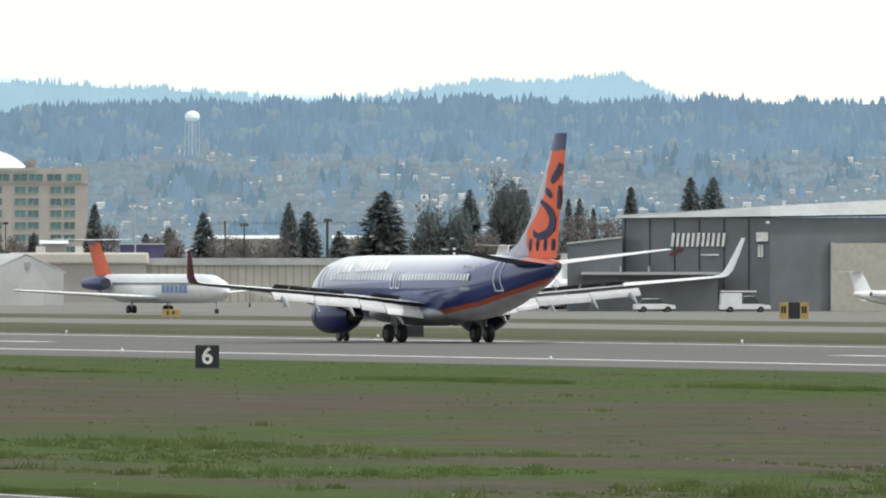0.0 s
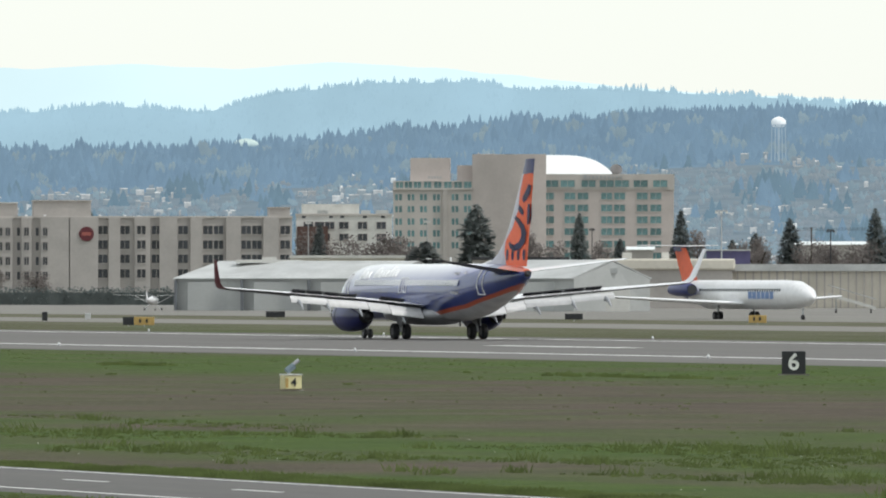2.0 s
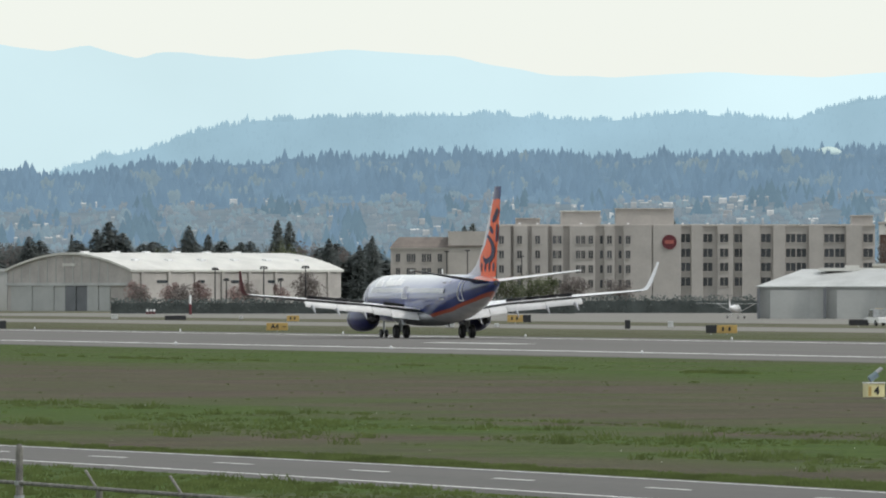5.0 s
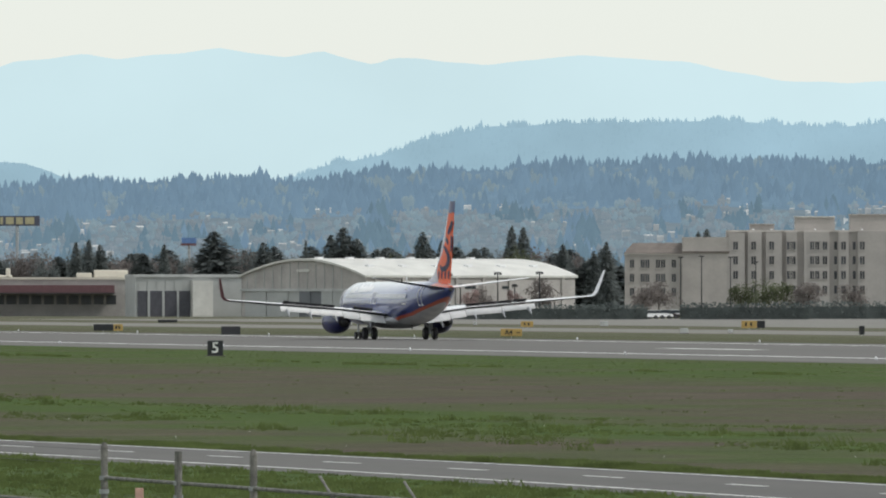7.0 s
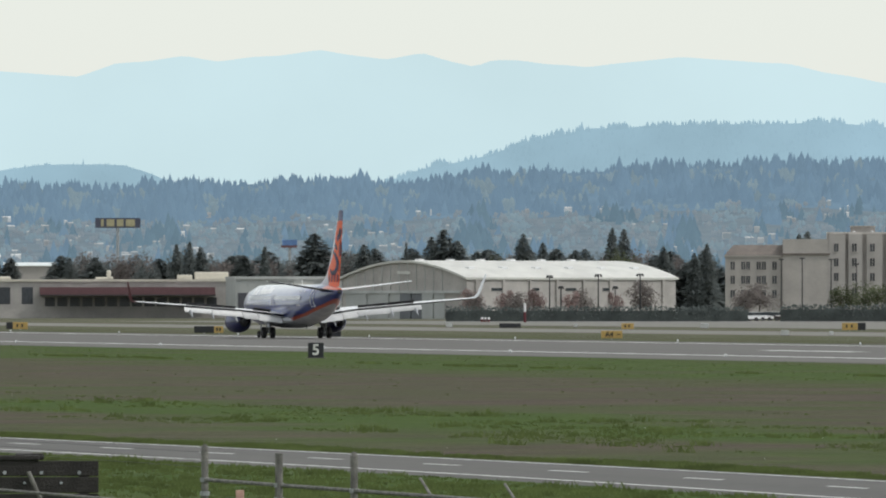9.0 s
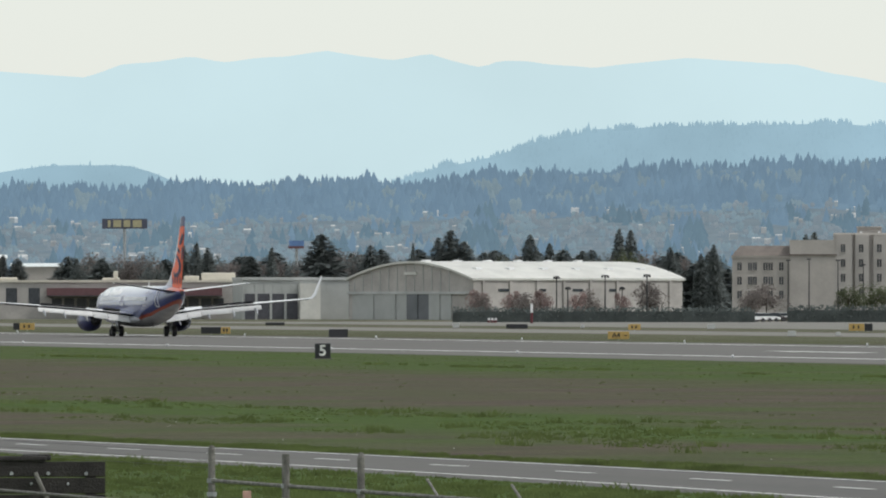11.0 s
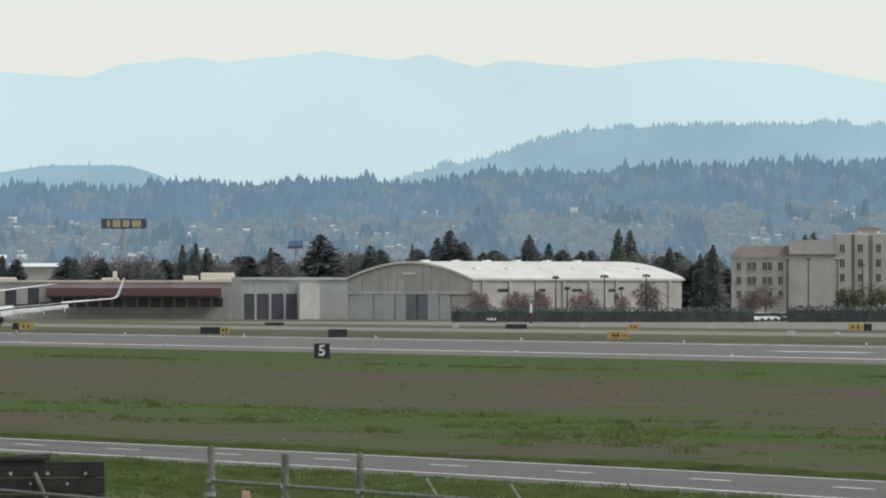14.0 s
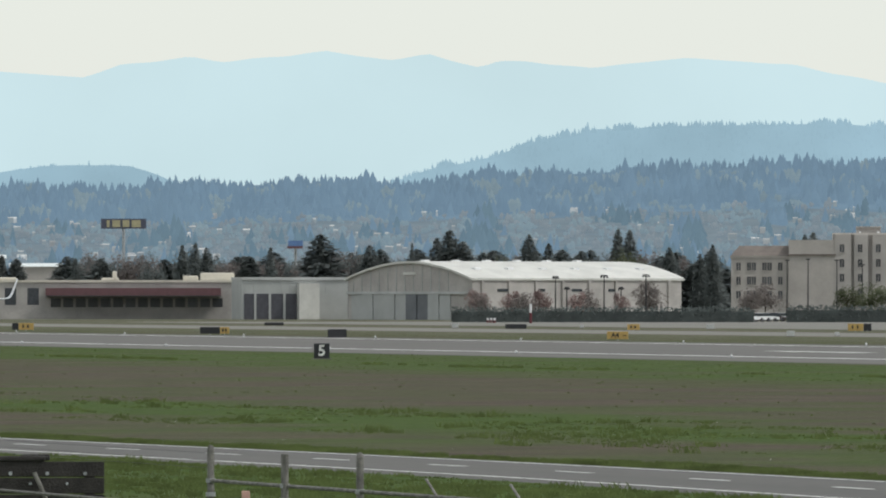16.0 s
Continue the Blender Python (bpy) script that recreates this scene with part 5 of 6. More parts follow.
    loft(bm, [[(s.x(o + a), 2.6, s.z(v)), (s.x(o + a), 30, s.z(v)), (s.x(o + a), 30, s.z(v - 3)), (s.x(o + a), 2.6, s.z(v - 3))] for a, v in ((1002, 473), (1100, 462))])
    part("annex_roof", bm, M["roofgrey"], s.top)


grey_hangar()


# ---- towers, poles, far signs ----
def water_tower():
    d = 3900
    k = d / SPAN
    g = land(3012, d)
    t = thing("water_tower", "white ball water tower on legs above the woods", "water tower", facing(3012, d))
    z0, zc = g, height(247, d)
    bm = bmesh.new()
    loft(bm, [[(r * k * math.cos(a), r * k * math.sin(a), zc + z * k) for a in np.linspace(0, 2 * math.pi, 25)[:-1]] for z, r in ((-9, 3), (-8, 9), (-3, 13), (2, 13), (6, 11), (9, 6), (10.5, 0.5))])
    pale = haze_glow_mat("far_white_steel", (0.6, 0.6, 0.6), (0.8, 0.8, 0.8), (0.5, 0.6, 0.66), 0.25, 0.1)
    part("tank", bm, pale, t, "white bulb tank", True)
    leg = haze_glow_mat("far_grey_steel", (0.2, 0.21, 0.22), (0.3, 0.3, 0.3), (0.34, 0.46, 0.55), 0.6, 0.1)
    for a in range(6):
        x, y = 11.5 * k * math.cos(a * 1.047), 11.5 * k * math.sin(a * 1.047)
        part("leg", tube(bmesh.new(), (x * 1.15, y * 1.15, z0), (x, y, zc - 3 * k), 0.16, n=6), leg, t)
    part("riser", tube(bmesh.new(), (0, 0, z0), (0, 0, zc - 8 * k), 0.4, n=10), leg, t)


def green_tank():
    d = 4100
    k = d / SPAN
    g = land(2069.6, d)
    zc = height(283, d)
    t = thing("water_tower", "pale green domed water tank on a column", "water tower", facing(2069.6, d))
    m1 = haze_glow_mat("far_green_tank", (0.4, 0.48, 0.4), (0.5, 0.56, 0.48), (0.42, 0.56, 0.6), 0.65, 0.1)
    # the column's shade is put into this darker copy of the green
    m2 = haze_glow_mat("far_green_shade", (0.05, 0.07, 0.06), (0.07, 0.09, 0.08), (0.20, 0.32, 0.42), 0.7, 0.1)
    bm = bmesh.new()
    loft(bm, [[(r * k * math.cos(a), r * k * math.sin(a), zc + z * k) for a in np.linspace(0, 2 * math.pi, 25)[:-1]] for z, r in ((-6, 17), (-3, 22.5), (0, 22), (4.5, 15.5), (7, 7.5), (8, 0.5))])
    part("dome", bm, m1, t, "pale green dome", True)
    part("column", tube(bmesh.new(), (0, 0, g), (0, 0, zc - 5 * k), 5 * k, 9 * k, 16), m2, t)


water_tower()
green_tank()


def store_sign():
    d = 2950
    k = d / SPAN
    t = thing("pylon_sign", "tall navy pylon sign with mustard bars", "sign", facing(220, d))
    part("panel", boxes((-40 * k, 40 * k, -0.5, 0.5, height(405, d), height(387.5, d))), M["navy"], t)
    for x0, x1 in ((-30, -25), (-20, -6), (-2, 10), (14, 30)):
        part("letter_bar", boxes((x0 * k, x1 * k, -0.62, -0.5, height(402.5, d), height(390, d))), M["mustard"], t, "mustard bar in place of a letter")
    part("pole", tube(bmesh.new(), (0, 0, 0), (0, 0, height(405, d)), 0.45, n=10), M["steel"], t)


store_sign()


def light_mast(u, d, v_top, heads, material, label):
    t = thing("light_mast", label, "light mast", facing(u, d), "light masts")
    z = height(v_top, d)
    part("pole", tube(bmesh.new(), (0, 0, 0), (0, 0, z), 0.16, 0.1, 10), material, t)
    part("crossarm", boxes((-heads, heads, -0.1, 0.1, z - 0.2, z), bevel=0.02), material, t)
    for k in range(3):
        x = (k - 1) * heads * 0.85
        part("floodlight", boxes((x - 0.2, x + 0.2, -0.25, 0.1, z - 0.5, z - 0.2), bevel=0.05), M["roofwhite"] if material is M["steel"] else material, t)


for row in ((2911, 1700, 402, 0.9, "steel"), (3640, 1500, 342, 0.8, "steel"), (3252, 1900, 428, 0.6, "dark"), (2390, 2300, 420, 0.6, "steel"), (2540, 2300, 438, 0.7, "dark"), (2682, 2300, 434, 0.5, "dark"),
            (3104, 1900, 436, 0.6, "dark"), (984, 2010, 489, 0.5, "dark"), (1070, 2030, 487, 0.6, "dark"), (1144, 2050, 486, 0.6, "dark"), (1004, 2030, 508, 0.4, "dark"), (1100, 2040, 508, 0.4, "dark"), (2180, 2200, 422, 0.5, "steel")):
    light_mast(row[0], row[1], row[2], row[3], M[row[4]], "slim light mast with flood lamps")


def wire_line():
    t = thing("power_line", "wires strung between poles beyond the store", "power line", facing(3250, 2050))
    k = 2050 / SPAN
    for j, u in enumerate((3070, 3250, 3420)):
        part("pole", tube(bmesh.new(), ((u - 3250) * k, 0, 0), ((u - 3250) * k, 0, height(432, 2050)), 0.14), M["bark"], t)
    for v in (434, 437):
        part("wire", tube(bmesh.new(), (-230 * k, 0, height(v, 2050)), (220 * k, 0, height(v, 2050)), 0.035, n=4), M["dark"], t)


wire_line()


def marker_post(u, v, v_top, label):
    d = EYE * SPAN / (v - LEVEL)
    p = thing("marker_post", label, "post", facing(u, d))
    z = height(v_top, d)
    part("lower_post", tube(bmesh.new(), (0, 0, 0), (0, 0, z * 0.55), 0.22, n=10), M["red"], p, "dark red lower part")
    part("upper_post", tube(bmesh.new(), (0, 0, z * 0.55), (0, 0, z), 0.2, n=10), M["white"], p, "white upper part")


marker_post(940, 573, 538, "white and dark red marker post by the taxiway")
for u in (864, 870, 876):
    marker_post(u, 572, 563, "short pale bollard on the taxiway verge")


def utility_box(u, v, w, h, label):
    d = EYE * SPAN / (v - LEVEL)
    k = d / SPAN
    p = thing("utility_box", label, "equipment", facing(u, d), "utility boxes")
    part("cabinet", boxes((-w * k / 2, w * k / 2, -0.4, 0.4, 0, h * k), bevel=0.05), M["roofgrey"], p)
    part("plinth", boxes((-w * k / 2 - 0.1, w * k / 2 + 0.1, -0.5, 0.5, -0.02, 0.08)), M["apron"], p)


for row in ((806, 581, 12, 9), (1258, 583, 14, 9), (1400, 596, 14, 10), (1482, 595, 8, 7), (1790, 596, 10, 12), (1030, 581, 6, 6)):
    utility_box(*row, "small grey equipment box on the verge")


def blue_store():
    s = Site("blue_store", "dark blue-violet flat-roofed store behind a long tan store", "building", 2920, 1900)
    s.block("wall", 2884, 2962, 0, 14, None, 474, M["violet"])
    s.block("roof_edge", 2883, 2963, -0.2, 14.2, 474, 471.5, M["roofgrey"])


blue_store()


def billboard():
    d = 2900
    b = thing("billboard", "small blue billboard on a pole above the trees", "sign", facing(524, d))
    k = d / SPAN
    part("panel", boxes((-13 * k, 13 * k, -0.3, 0.3, height(436, d), height(426, d))), M["skyblue"], b)
    part("lower_strip", boxes((-15 * k, 13 * k, -0.34, -0.3, height(440, d), height(436, d))), M["maroon"], b, "dark red strip")
    part("pole", tube(bmesh.new(), (0, 0.5, 0), (0, 0.5, height(430, d)), 0.4, n=10), M["steel"], b)


billboard()


# ---- trees ----
def conifer_mesh(seed, slim=0.28):
    """One metre tall crown of many small uneven boughs round a dark core."""
    rr = random.Random(seed)
    bm = bmesh.new()
    lump = [rr.uniform(0.72, 1.15) for _ in range(9)]
    for _ in range(2000):
        f = rr.random() ** 1.35
        z = 0.05 + 0.93 * f
        a = rr.uniform(0, 6.283)
        side = lump[int(a / 6.2832 * 3) % 3 + 3 * min(2, int(f * 3))]
        r = (slim * (1 - f) ** 0.62 * side + 0.006) * rr.uniform(0.62, 1.12)
        dx, dy = math.cos(a), math.sin(a)
        c = Vector((dx * r, dy * r, z - r * 0.25))
        ln, w = 0.018 + r * rr.uniform(0.16, 0.34), 0.008 + r * rr.uniform(0.05, 0.12)
        out = Vector((dx, dy, rr.uniform(-0.7, 0.5))).normalized() * ln
        wide = Vector((-dy, dx, rr.uniform(-0.6, 0.6))).normalized() * w
        bm.faces.new([bm.verts.new(c + q) for q in (out, wide, -out, -wide)])
    tube(bm, (0, 0, 0.06), (0, 0, 0.95), slim * 0.6, 0.008, 9)
    return mesh_of("crown", bm, M["conifer"])


def leafy_mesh(seed, material, sparse=1.0):
    """One metre tall rounded crown of many small leaf clumps with gaps."""
    rr = random.Random(seed)
    bm = bmesh.new()
    cents = [(rr.uniform(-0.24, 0.24), rr.uniform(-0.24, 0.24), rr.uniform(0.3, 0.8), rr.uniform(0.12, 0.24)) for _ in range(13)]
    for cx, cy, cz, cr in cents:
        for _ in range(int(190 * sparse)):
            v = Vector((rr.gauss(0, 1), rr.gauss(0, 1), rr.gauss(0, 1))).normalized() * cr * rr.random() ** 0.5 * 1.1
            c = Vector((cx, cy, cz)) + v
            a = Vector((rr.gauss(0, 1), rr.gauss(0, 1), rr.gauss(0, 1))).normalized() * rr.uniform(0.012, 0.028)
            b = a.cross(Vector((rr.gauss(0, 1), rr.gauss(0, 1), rr.gauss(0, 1)))).normalized() * rr.uniform(0.01, 0.022)
            bm.faces.new([bm.verts.new(c + q) for q in (a, b, -a, -b)])
    return mesh_of("crown", bm, material)


def trunk_mesh(limbs):
    bm = tube(bmesh.new(), (0, 0, 0), (0, 0, 0.6 if limbs else 0.2), 0.022, 0.012, 7)
    if limbs:
        for k in range(5):
            a = k * 1.3
            tube(bm, (0, 0, 0.25 + 0.05 * k), (0.2 * math.cos(a), 0.2 * math.sin(a), 0.55 + 0.04 * k), 0.011, 0.004, 5)
    return mesh_of("trunk", bm, M["bark"])


CONIFERS = [conifer_mesh(k, s) for k, s in ((1, 0.26), (2, 0.2), (3, 0.32), (4, 0.24))]
LEAFY = [leafy_mesh(k, M["leaf"]) for k in (5, 6)]
BARE = [leafy_mesh(k, M["twig"], 0.8) for k in (7, 8)]
BROAD = [leafy_mesh(k, M["conifer"], 1.2) for k in (15, 16)]
PINK = [leafy_mesh(9, M["blossom"], 0.7)]
TRUNK, BOUGHS = trunk_mesh(False), trunk_mesh(True)
TREE_RNG = random.Random(12)


def tree(kind, u, v_top, w, d):
    h = height(v_top, d)
    k = d / SPAN
    crowns, label = {"c": (CONIFERS, "tall dark green conifer"), "l": (LEAFY, "broad tree in fresh green leaf"), "b": (BARE, "bare reddish-brown broadleaf tree"), "e": (BROAD, "broad dark evergreen tree"), "p": (PINK, "small tree in pink blossom")}[kind]
    crown = TREE_RNG.choice(crowns)
    base = 0.29 if kind == "c" else 0.72
    t = thing("tree", label, "tree", facing(u, d), "trees beyond the airfield")
    m = Matrix.LocRotScale((0, 0, 0), Euler((0, 0, TREE_RNG.uniform(0, 6))), (w * k / base, w * k / base, h))
    piece("crown", crown, t, m)
    piece("trunk", TRUNK if kind == "c" else BOUGHS, t, Matrix.LocRotScale((0, 0, 0), None, (h, h, h)))


o = 2671.6
for kind, u, v, w, d in (
    # round the grey hangar and the store
    ("c", o + 512, 395, 34, 2000), ("c", o + 545, 411, 42, 2010), ("c", o + 680, 375, 74, 2000), ("c", o + 832, 372, 40, 2020), ("c", o + 893, 366, 62, 2000), ("c", o + 928, 370, 44, 2030),
    ("c", o + 1006, 388, 28, 2010), ("c", o + 1026, 388, 26, 2020), ("c", o + 1050, 406, 26, 2000), ("c", o + 1116, 366, 42, 2000), ("c", o + 1222, 350, 40, 1900), ("c", o + 1262, 350, 52, 1910),
    ("e", o + 785, 375, 96, 1990), ("e", o + 750, 405, 70, 1990), ("e", o + 905, 340, 74, 1995), ("c", o + 600, 447, 46, 1980), ("c", o + 168, 398, 40, 1950), ("b", o + 190, 425, 60, 1990), ("c", o + 360, 413, 38, 2000), ("b", o + 305, 438, 60, 1980),
    ("b", o + 1070, 410, 100, 1960), ("b", o + 1010, 405, 90, 1960), ("b", o + 850, 440, 80, 1960), ("b", o + 940, 430, 80, 1950), ("b", o + 480, 450, 80, 1980), ("c", o + 60, 452, 26, 1990), ("b", o + 1150, 405, 80, 1960),
    ("c", o + 300, 440, 36, 2010), ("b", o + 640, 440, 70, 2010), ("b", o + 420, 455, 60, 2010),
    # before the hotel
    ("c", 2477, 388, 60, 2250), ("c", 2660, 404, 30, 2250), ("c", 2732, 450, 24, 2240), ("b", 2582, 430, 46, 2250), ("b", 2555, 440, 36, 2260), ("b", 2300, 432, 90, 2280), ("c", 2388, 455, 60, 2260), ("b", 2230, 440, 90, 2300), ("b", 2350, 440, 80, 2290),
    ("c", 2200, 420, 22, 2300), ("b", 2175, 425, 60, 2310), ("b", 2620, 450, 60, 2260), ("b", 2700, 446, 50, 2270),
    # by the lodging block
    ("b", 1355, 498, 80, 2330), ("l", 1560, 500, 76, 2340), ("b", 1620, 500, 70, 2340), ("c", 1440, 408, 30, 2560), ("c", 1425, 412, 24, 2570), ("l", 1500, 505, 50, 2330), ("c", 1795, 402, 26, 2560), ("b", 1330, 510, 50, 2320), ("b", 1700, 505, 60, 2340),
    # behind the arched hangar
    ("c", 568, 412, 62, 2500), ("c", 797, 405, 60, 2500), ("c", 775, 418, 36, 2510), ("c", 820, 425, 50, 2500), ("c", 937, 412, 36, 2480), ("c", 972, 428, 34, 2490), ("c", 1095, 402, 28, 2480), ("c", 1115, 404, 30, 2490),
    ("c", 324, 431, 26, 2450), ("c", 347, 427, 22, 2460), ("c", 366, 436, 30, 2450), ("c", 480, 435, 26, 2460), ("c", 655, 432, 36, 2480), ("c", 730, 428, 16, 2490), ("c", 1262, 430, 24, 2480), ("c", 1030, 442, 40, 2500), ("c", 870, 445, 40, 2500),
    ("c", 30, 456, 40, 2450), ("c", 5, 450, 30, 2450), ("c", 135, 455, 20, 2450), ("c", 180, 455, 50, 2450), ("l", 1107, 440, 64, 2440), ("l", 905, 452, 50, 2440), ("c", 1185, 435, 26, 2500), ("c", 1240, 447, 26, 2490),
    ("b", 850, 515, 44, 2030), ("b", 930, 515, 60, 2030), ("p", 850, 505, 46, 2035), ("p", 905, 508, 36, 2035), ("p", 955, 506, 44, 2035), ("p", 1020, 510, 36, 2035), ("b", 1145, 492, 60, 2060), ("p", 1100, 512, 30, 2035), ("b", 1045, 508, 50, 2045),
    # past the right edge of the shed row
    ("b", 2960, 446, 60, 1990), ("c", 2930, 452, 26, 2000), ("b", 3060, 446, 70, 1990),
):
    tree(kind, u, v, w, d)
for j in range(80):
    u = 130 + j * 14.5 + TREE_RNG.uniform(-10, 10)
    tree(TREE_RNG.choice("bebcec"), u, TREE_RNG.uniform(436, 462), TREE_RNG.uniform(44, 74), 2520 + TREE_RNG.uniform(0, 60))
for j in range(22):
    tree("b", o + 380 + j * 36 + TREE_RNG.uniform(-8, 8), TREE_RNG.uniform(452, 468), TREE_RNG.uniform(40, 64), 2060 + TREE_RNG.uniform(0, 40))


def hedge(u0, u1, v_top, d, label):
    rr = random.Random(int(u0))
    k = d / SPAN
    bm = bmesh.new()
    h = height(v_top, d)
    length = (u1 - u0) * k
    box(bm, -length / 2, length / 2, 0.4, 2.6, -0.1, h * 0.75)
    for _ in range(int(length * 70)):
        c = Vector((rr.uniform(-length / 2, length / 2), rr.uniform(-0.1, 3), h * rr.random() ** 0.6 * rr.uniform(0.85, 1.1)))
        a = Vector((rr.gauss(0, 1), rr.gauss(0, 1), rr.gauss(0, 1))).normalized() * rr.uniform(0.11, 0.28)
        b = a.cross(Vector((rr.gauss(0, 1), rr.gauss(0, 1), rr.gauss(0, 1)))).normalized() * rr.uniform(0.1, 0.24)
        bm.faces.new([bm.verts.new(c + q) for q in (a, b, -a, -b)])
    ob = part("hedge", bm, M["hedge"])
    ob.matrix_basis = facing((u0 + u1) / 2, d)
    tagged(ob, label, "hedge", "", "stuff")


hedge(800, 1335, 545, 1860, "long dark green hedge beside the taxiway")
hedge(1392, 1620, 542, 1860, "dark green hedge before a tan building")
hedge(1620, 1960, 540, 1900, "dark green hedge before a tan building")


# ---- vehicles ----
def car(u, d, pale, turn=90.0, kind="car", group="parked cars", m=None):
    lab = {"car": "parked car in pale paint" if pale else "parked car in dark paint", "pickup": "white pickup truck with a light bar", "truck": "white box truck with a dark flatbed", "van": "white service truck with tool boxes"}[kind]
    c = thing("car" if kind == "car" else "truck", lab, "car" if kind == "car" else "truck", m if m is not None else facing(u, d, turn), group)
    paint = M["white"] if pale else M["carpaint"]
    L, W = (4.5, 1.8) if kind == "car" else (5.6, 2.0)
    if kind == "truck":
        part("flatbed", boxes((-1.1, 1.1, -4.0, 1.4, 0.9, 1.25)), M["dark"], c)
        part("cargo_box", boxes((-1.15, 1.15, -3.9, -0.6, 1.3, 3.9), bevel=0.05), M["white"], c, "tall white cargo box")
        part("cab", boxes((-1.05, 1.05, 1.5, 3.3, 0.7, 2.3), bevel=0.2), M["dark"], c)
        ys = (-2.8, -1.6, 2.4)
        r = 0.48
    else:
        bm = bmesh.new()
        side = ((-L / 2, 0.35), (-L / 2, 0.85), (-L / 2 + 0.2, 0.95), (L / 2 - 1.3, 0.95), (L / 2 - 0.1, 0.8), (L / 2, 0.4))
        loft(bm, [[(x, y, z) for y, z in side] for x in (-W / 2, W / 2)])
        part("body", bm, paint, c)
        cab = ((-L * 0.40, 0.95), (-L * 0.28, 1.45), (L * 0.1, 1.5), (L * 0.26, 0.95)) if kind == "car" else ((-0.3, 1.0), (-0.2, 1.75), (1.0, 1.8), (1.6, 1.0))
        part("cabin_glass", loft(bmesh.new(), [[(x, y, z) for y, z in cab] for x in (-W * 0.44, W * 0.44)]), M["glass"], c)
        part("roof", boxes((-W * 0.43, W * 0.43, cab[1][0], cab[2][0], cab[2][1] - 0.04, cab[2][1] + 0.03), bevel=0.02), paint, c)
        if kind == "pickup":
            part("light_bar", boxes((-0.4, 0.4, 0.2, 0.4, 1.83, 1.93)), M["yellow"], c)
            part("rack", boxes((-0.9, 0.9, -2.6, -2.5, 1.0, 1.9)), M["steel"], c)
            part("headboard", boxes((-0.9, 0.9, -0.5, -0.4, 1.0, 1.9)), M["steel"], c)
        if kind == "van":
            part("tool_box", boxes((-1.0, 1.0, -2.7, -0.4, 0.9, 2.1), bevel=0.05), M["white"], c)
            part("rack", boxes((-0.9, 0.9, -2.7, 1.2, 2.25, 2.4)), M["white"], c)
        ys = (-L * 0.3, L * 0.3)
        r = 0.34
    for y in ys:
        for x in (-W / 2 + 0.05, W / 2 - 0.05):
            wheel(c, "wheel", x, y, r, 0.24)
    return c


pickup = car(0, 0, True, kind="pickup", group="", m=pose(377, 1156, 0.05))
box_truck = car(0, 0, True, kind="truck", group="", m=pose(380, 1090, 0.05))
car(o + 1158, 1240, True, 80)
car(o + 1318, 1235, True, 85, "van", "")
rng = random.Random(3)
for j in range(17):
    car(3395 + j * 24 + rng.uniform(-4, 4), 1330 + rng.uniform(-6, 6), rng.random() < 0.22, rng.choice((40, 60, 130)))
for j in range(6):
    car(1332 + j * 12, 1905 + j * 9, rng.random() < 0.5, 60)
for u in (950, 1160, 1262, 1295, 2130, 2160):
    car(u, 1905, rng.random() < 0.6, 90)
for u in (2560, 2575, 2600, 2640, 2690, 2420):
    car(u, 2180, True, 80)


# ---- parked aircraft ----
def small_jet(u, d, turn, scale=1.0, label="white business jet parked on the apron"):
    j = thing("business_jet", label, "airplane", facing(u, d, turn) @ Matrix.Scale(scale, 4), "parked jets")
    skin(loft(bmesh.new(), [oval(0, y, z, w, h, 20) for y, z, w, h in ((7.5, 1.7, 0.05, 0.05), (7, 1.75, 0.4, 0.38), (5.6, 1.9, 0.85, 0.85), (3.5, 2.0, 1.0, 1.05), (-2, 2.0, 1.0, 1.05), (-5, 2.25, 0.7, 0.75), (-7.5, 2.6, 0.2, 0.25))]), "fuselage", M["white"], j)
    skin(loft(bmesh.new(), [[(q * t, y0 - (y0 - y1) * f, z) for f, q in ((0, 0), (0.3, 1), (1, 0.1), (1, -0.1), (0.3, -1))] for y0, y1, z, t in ((-4.6, -7.2, 2.6, 0.12), (-6.3, -8.2, 5.6, 0.08))]), "fin", M["white"], j)
    for s in (-1, 1):
        skin(loft(bmesh.new(), [foil(s * 0.8, 1.2, 3.4, 1.3, 0.06), foil(s * 7.6, -1.6, 1.2, 1.75, 0.05)]), "wing", M["white"], j)
        skin(loft(bmesh.new(), [foil(s * 0.05, -5.9, 1.9, 5.55, 0.05), foil(s * 3.3, -7.6, 0.9, 5.6, 0.05)]), "tailplane", M["white"], j)
        e = skin(loft(bmesh.new(), [oval(s * 1.5, y, 2.55, r, r, 16) for y, r in ((-2.6, 0.42), (-3.4, 0.52), (-5.0, 0.46), (-5.6, 0.34))]), "engine", M["white"], j)
        part("exhaust", tube(bmesh.new(), (s * 1.5, -5.55, 2.55), (s * 1.5, -5.75, 2.55), 0.3, 0.28, 12), M["dark"], e)
        part("gear_leg", tube(bmesh.new(), (s * 1.5, -0.6, 0.25), (s * 1.4, -0.6, 1.4), 0.08), M["steel"], j)
        wheel(j, "wheel", s * 1.5, -0.6, 0.28, 0.2)
        for k in range(5):
            part("cabin_window", boxes((s * 1.0 - 0.03, s * 1.0 + 0.03, 3.1 - k * 1.0, 3.5 - k * 1.0, 2.2, 2.5)), M["glass"], j)
    part("nose_leg", tube(bmesh.new(), (0, 5.3, 0.2), (0, 5.3, 1.3), 0.06), M["steel"], j)
    wheel(j, "nose_wheel", 0, 5.3, 0.22, 0.16)


small_jet(3492, 1400, -150, 1.4, "large white business jet parked on the apron")
small_jet(3612, 1395, -150, 1.2)
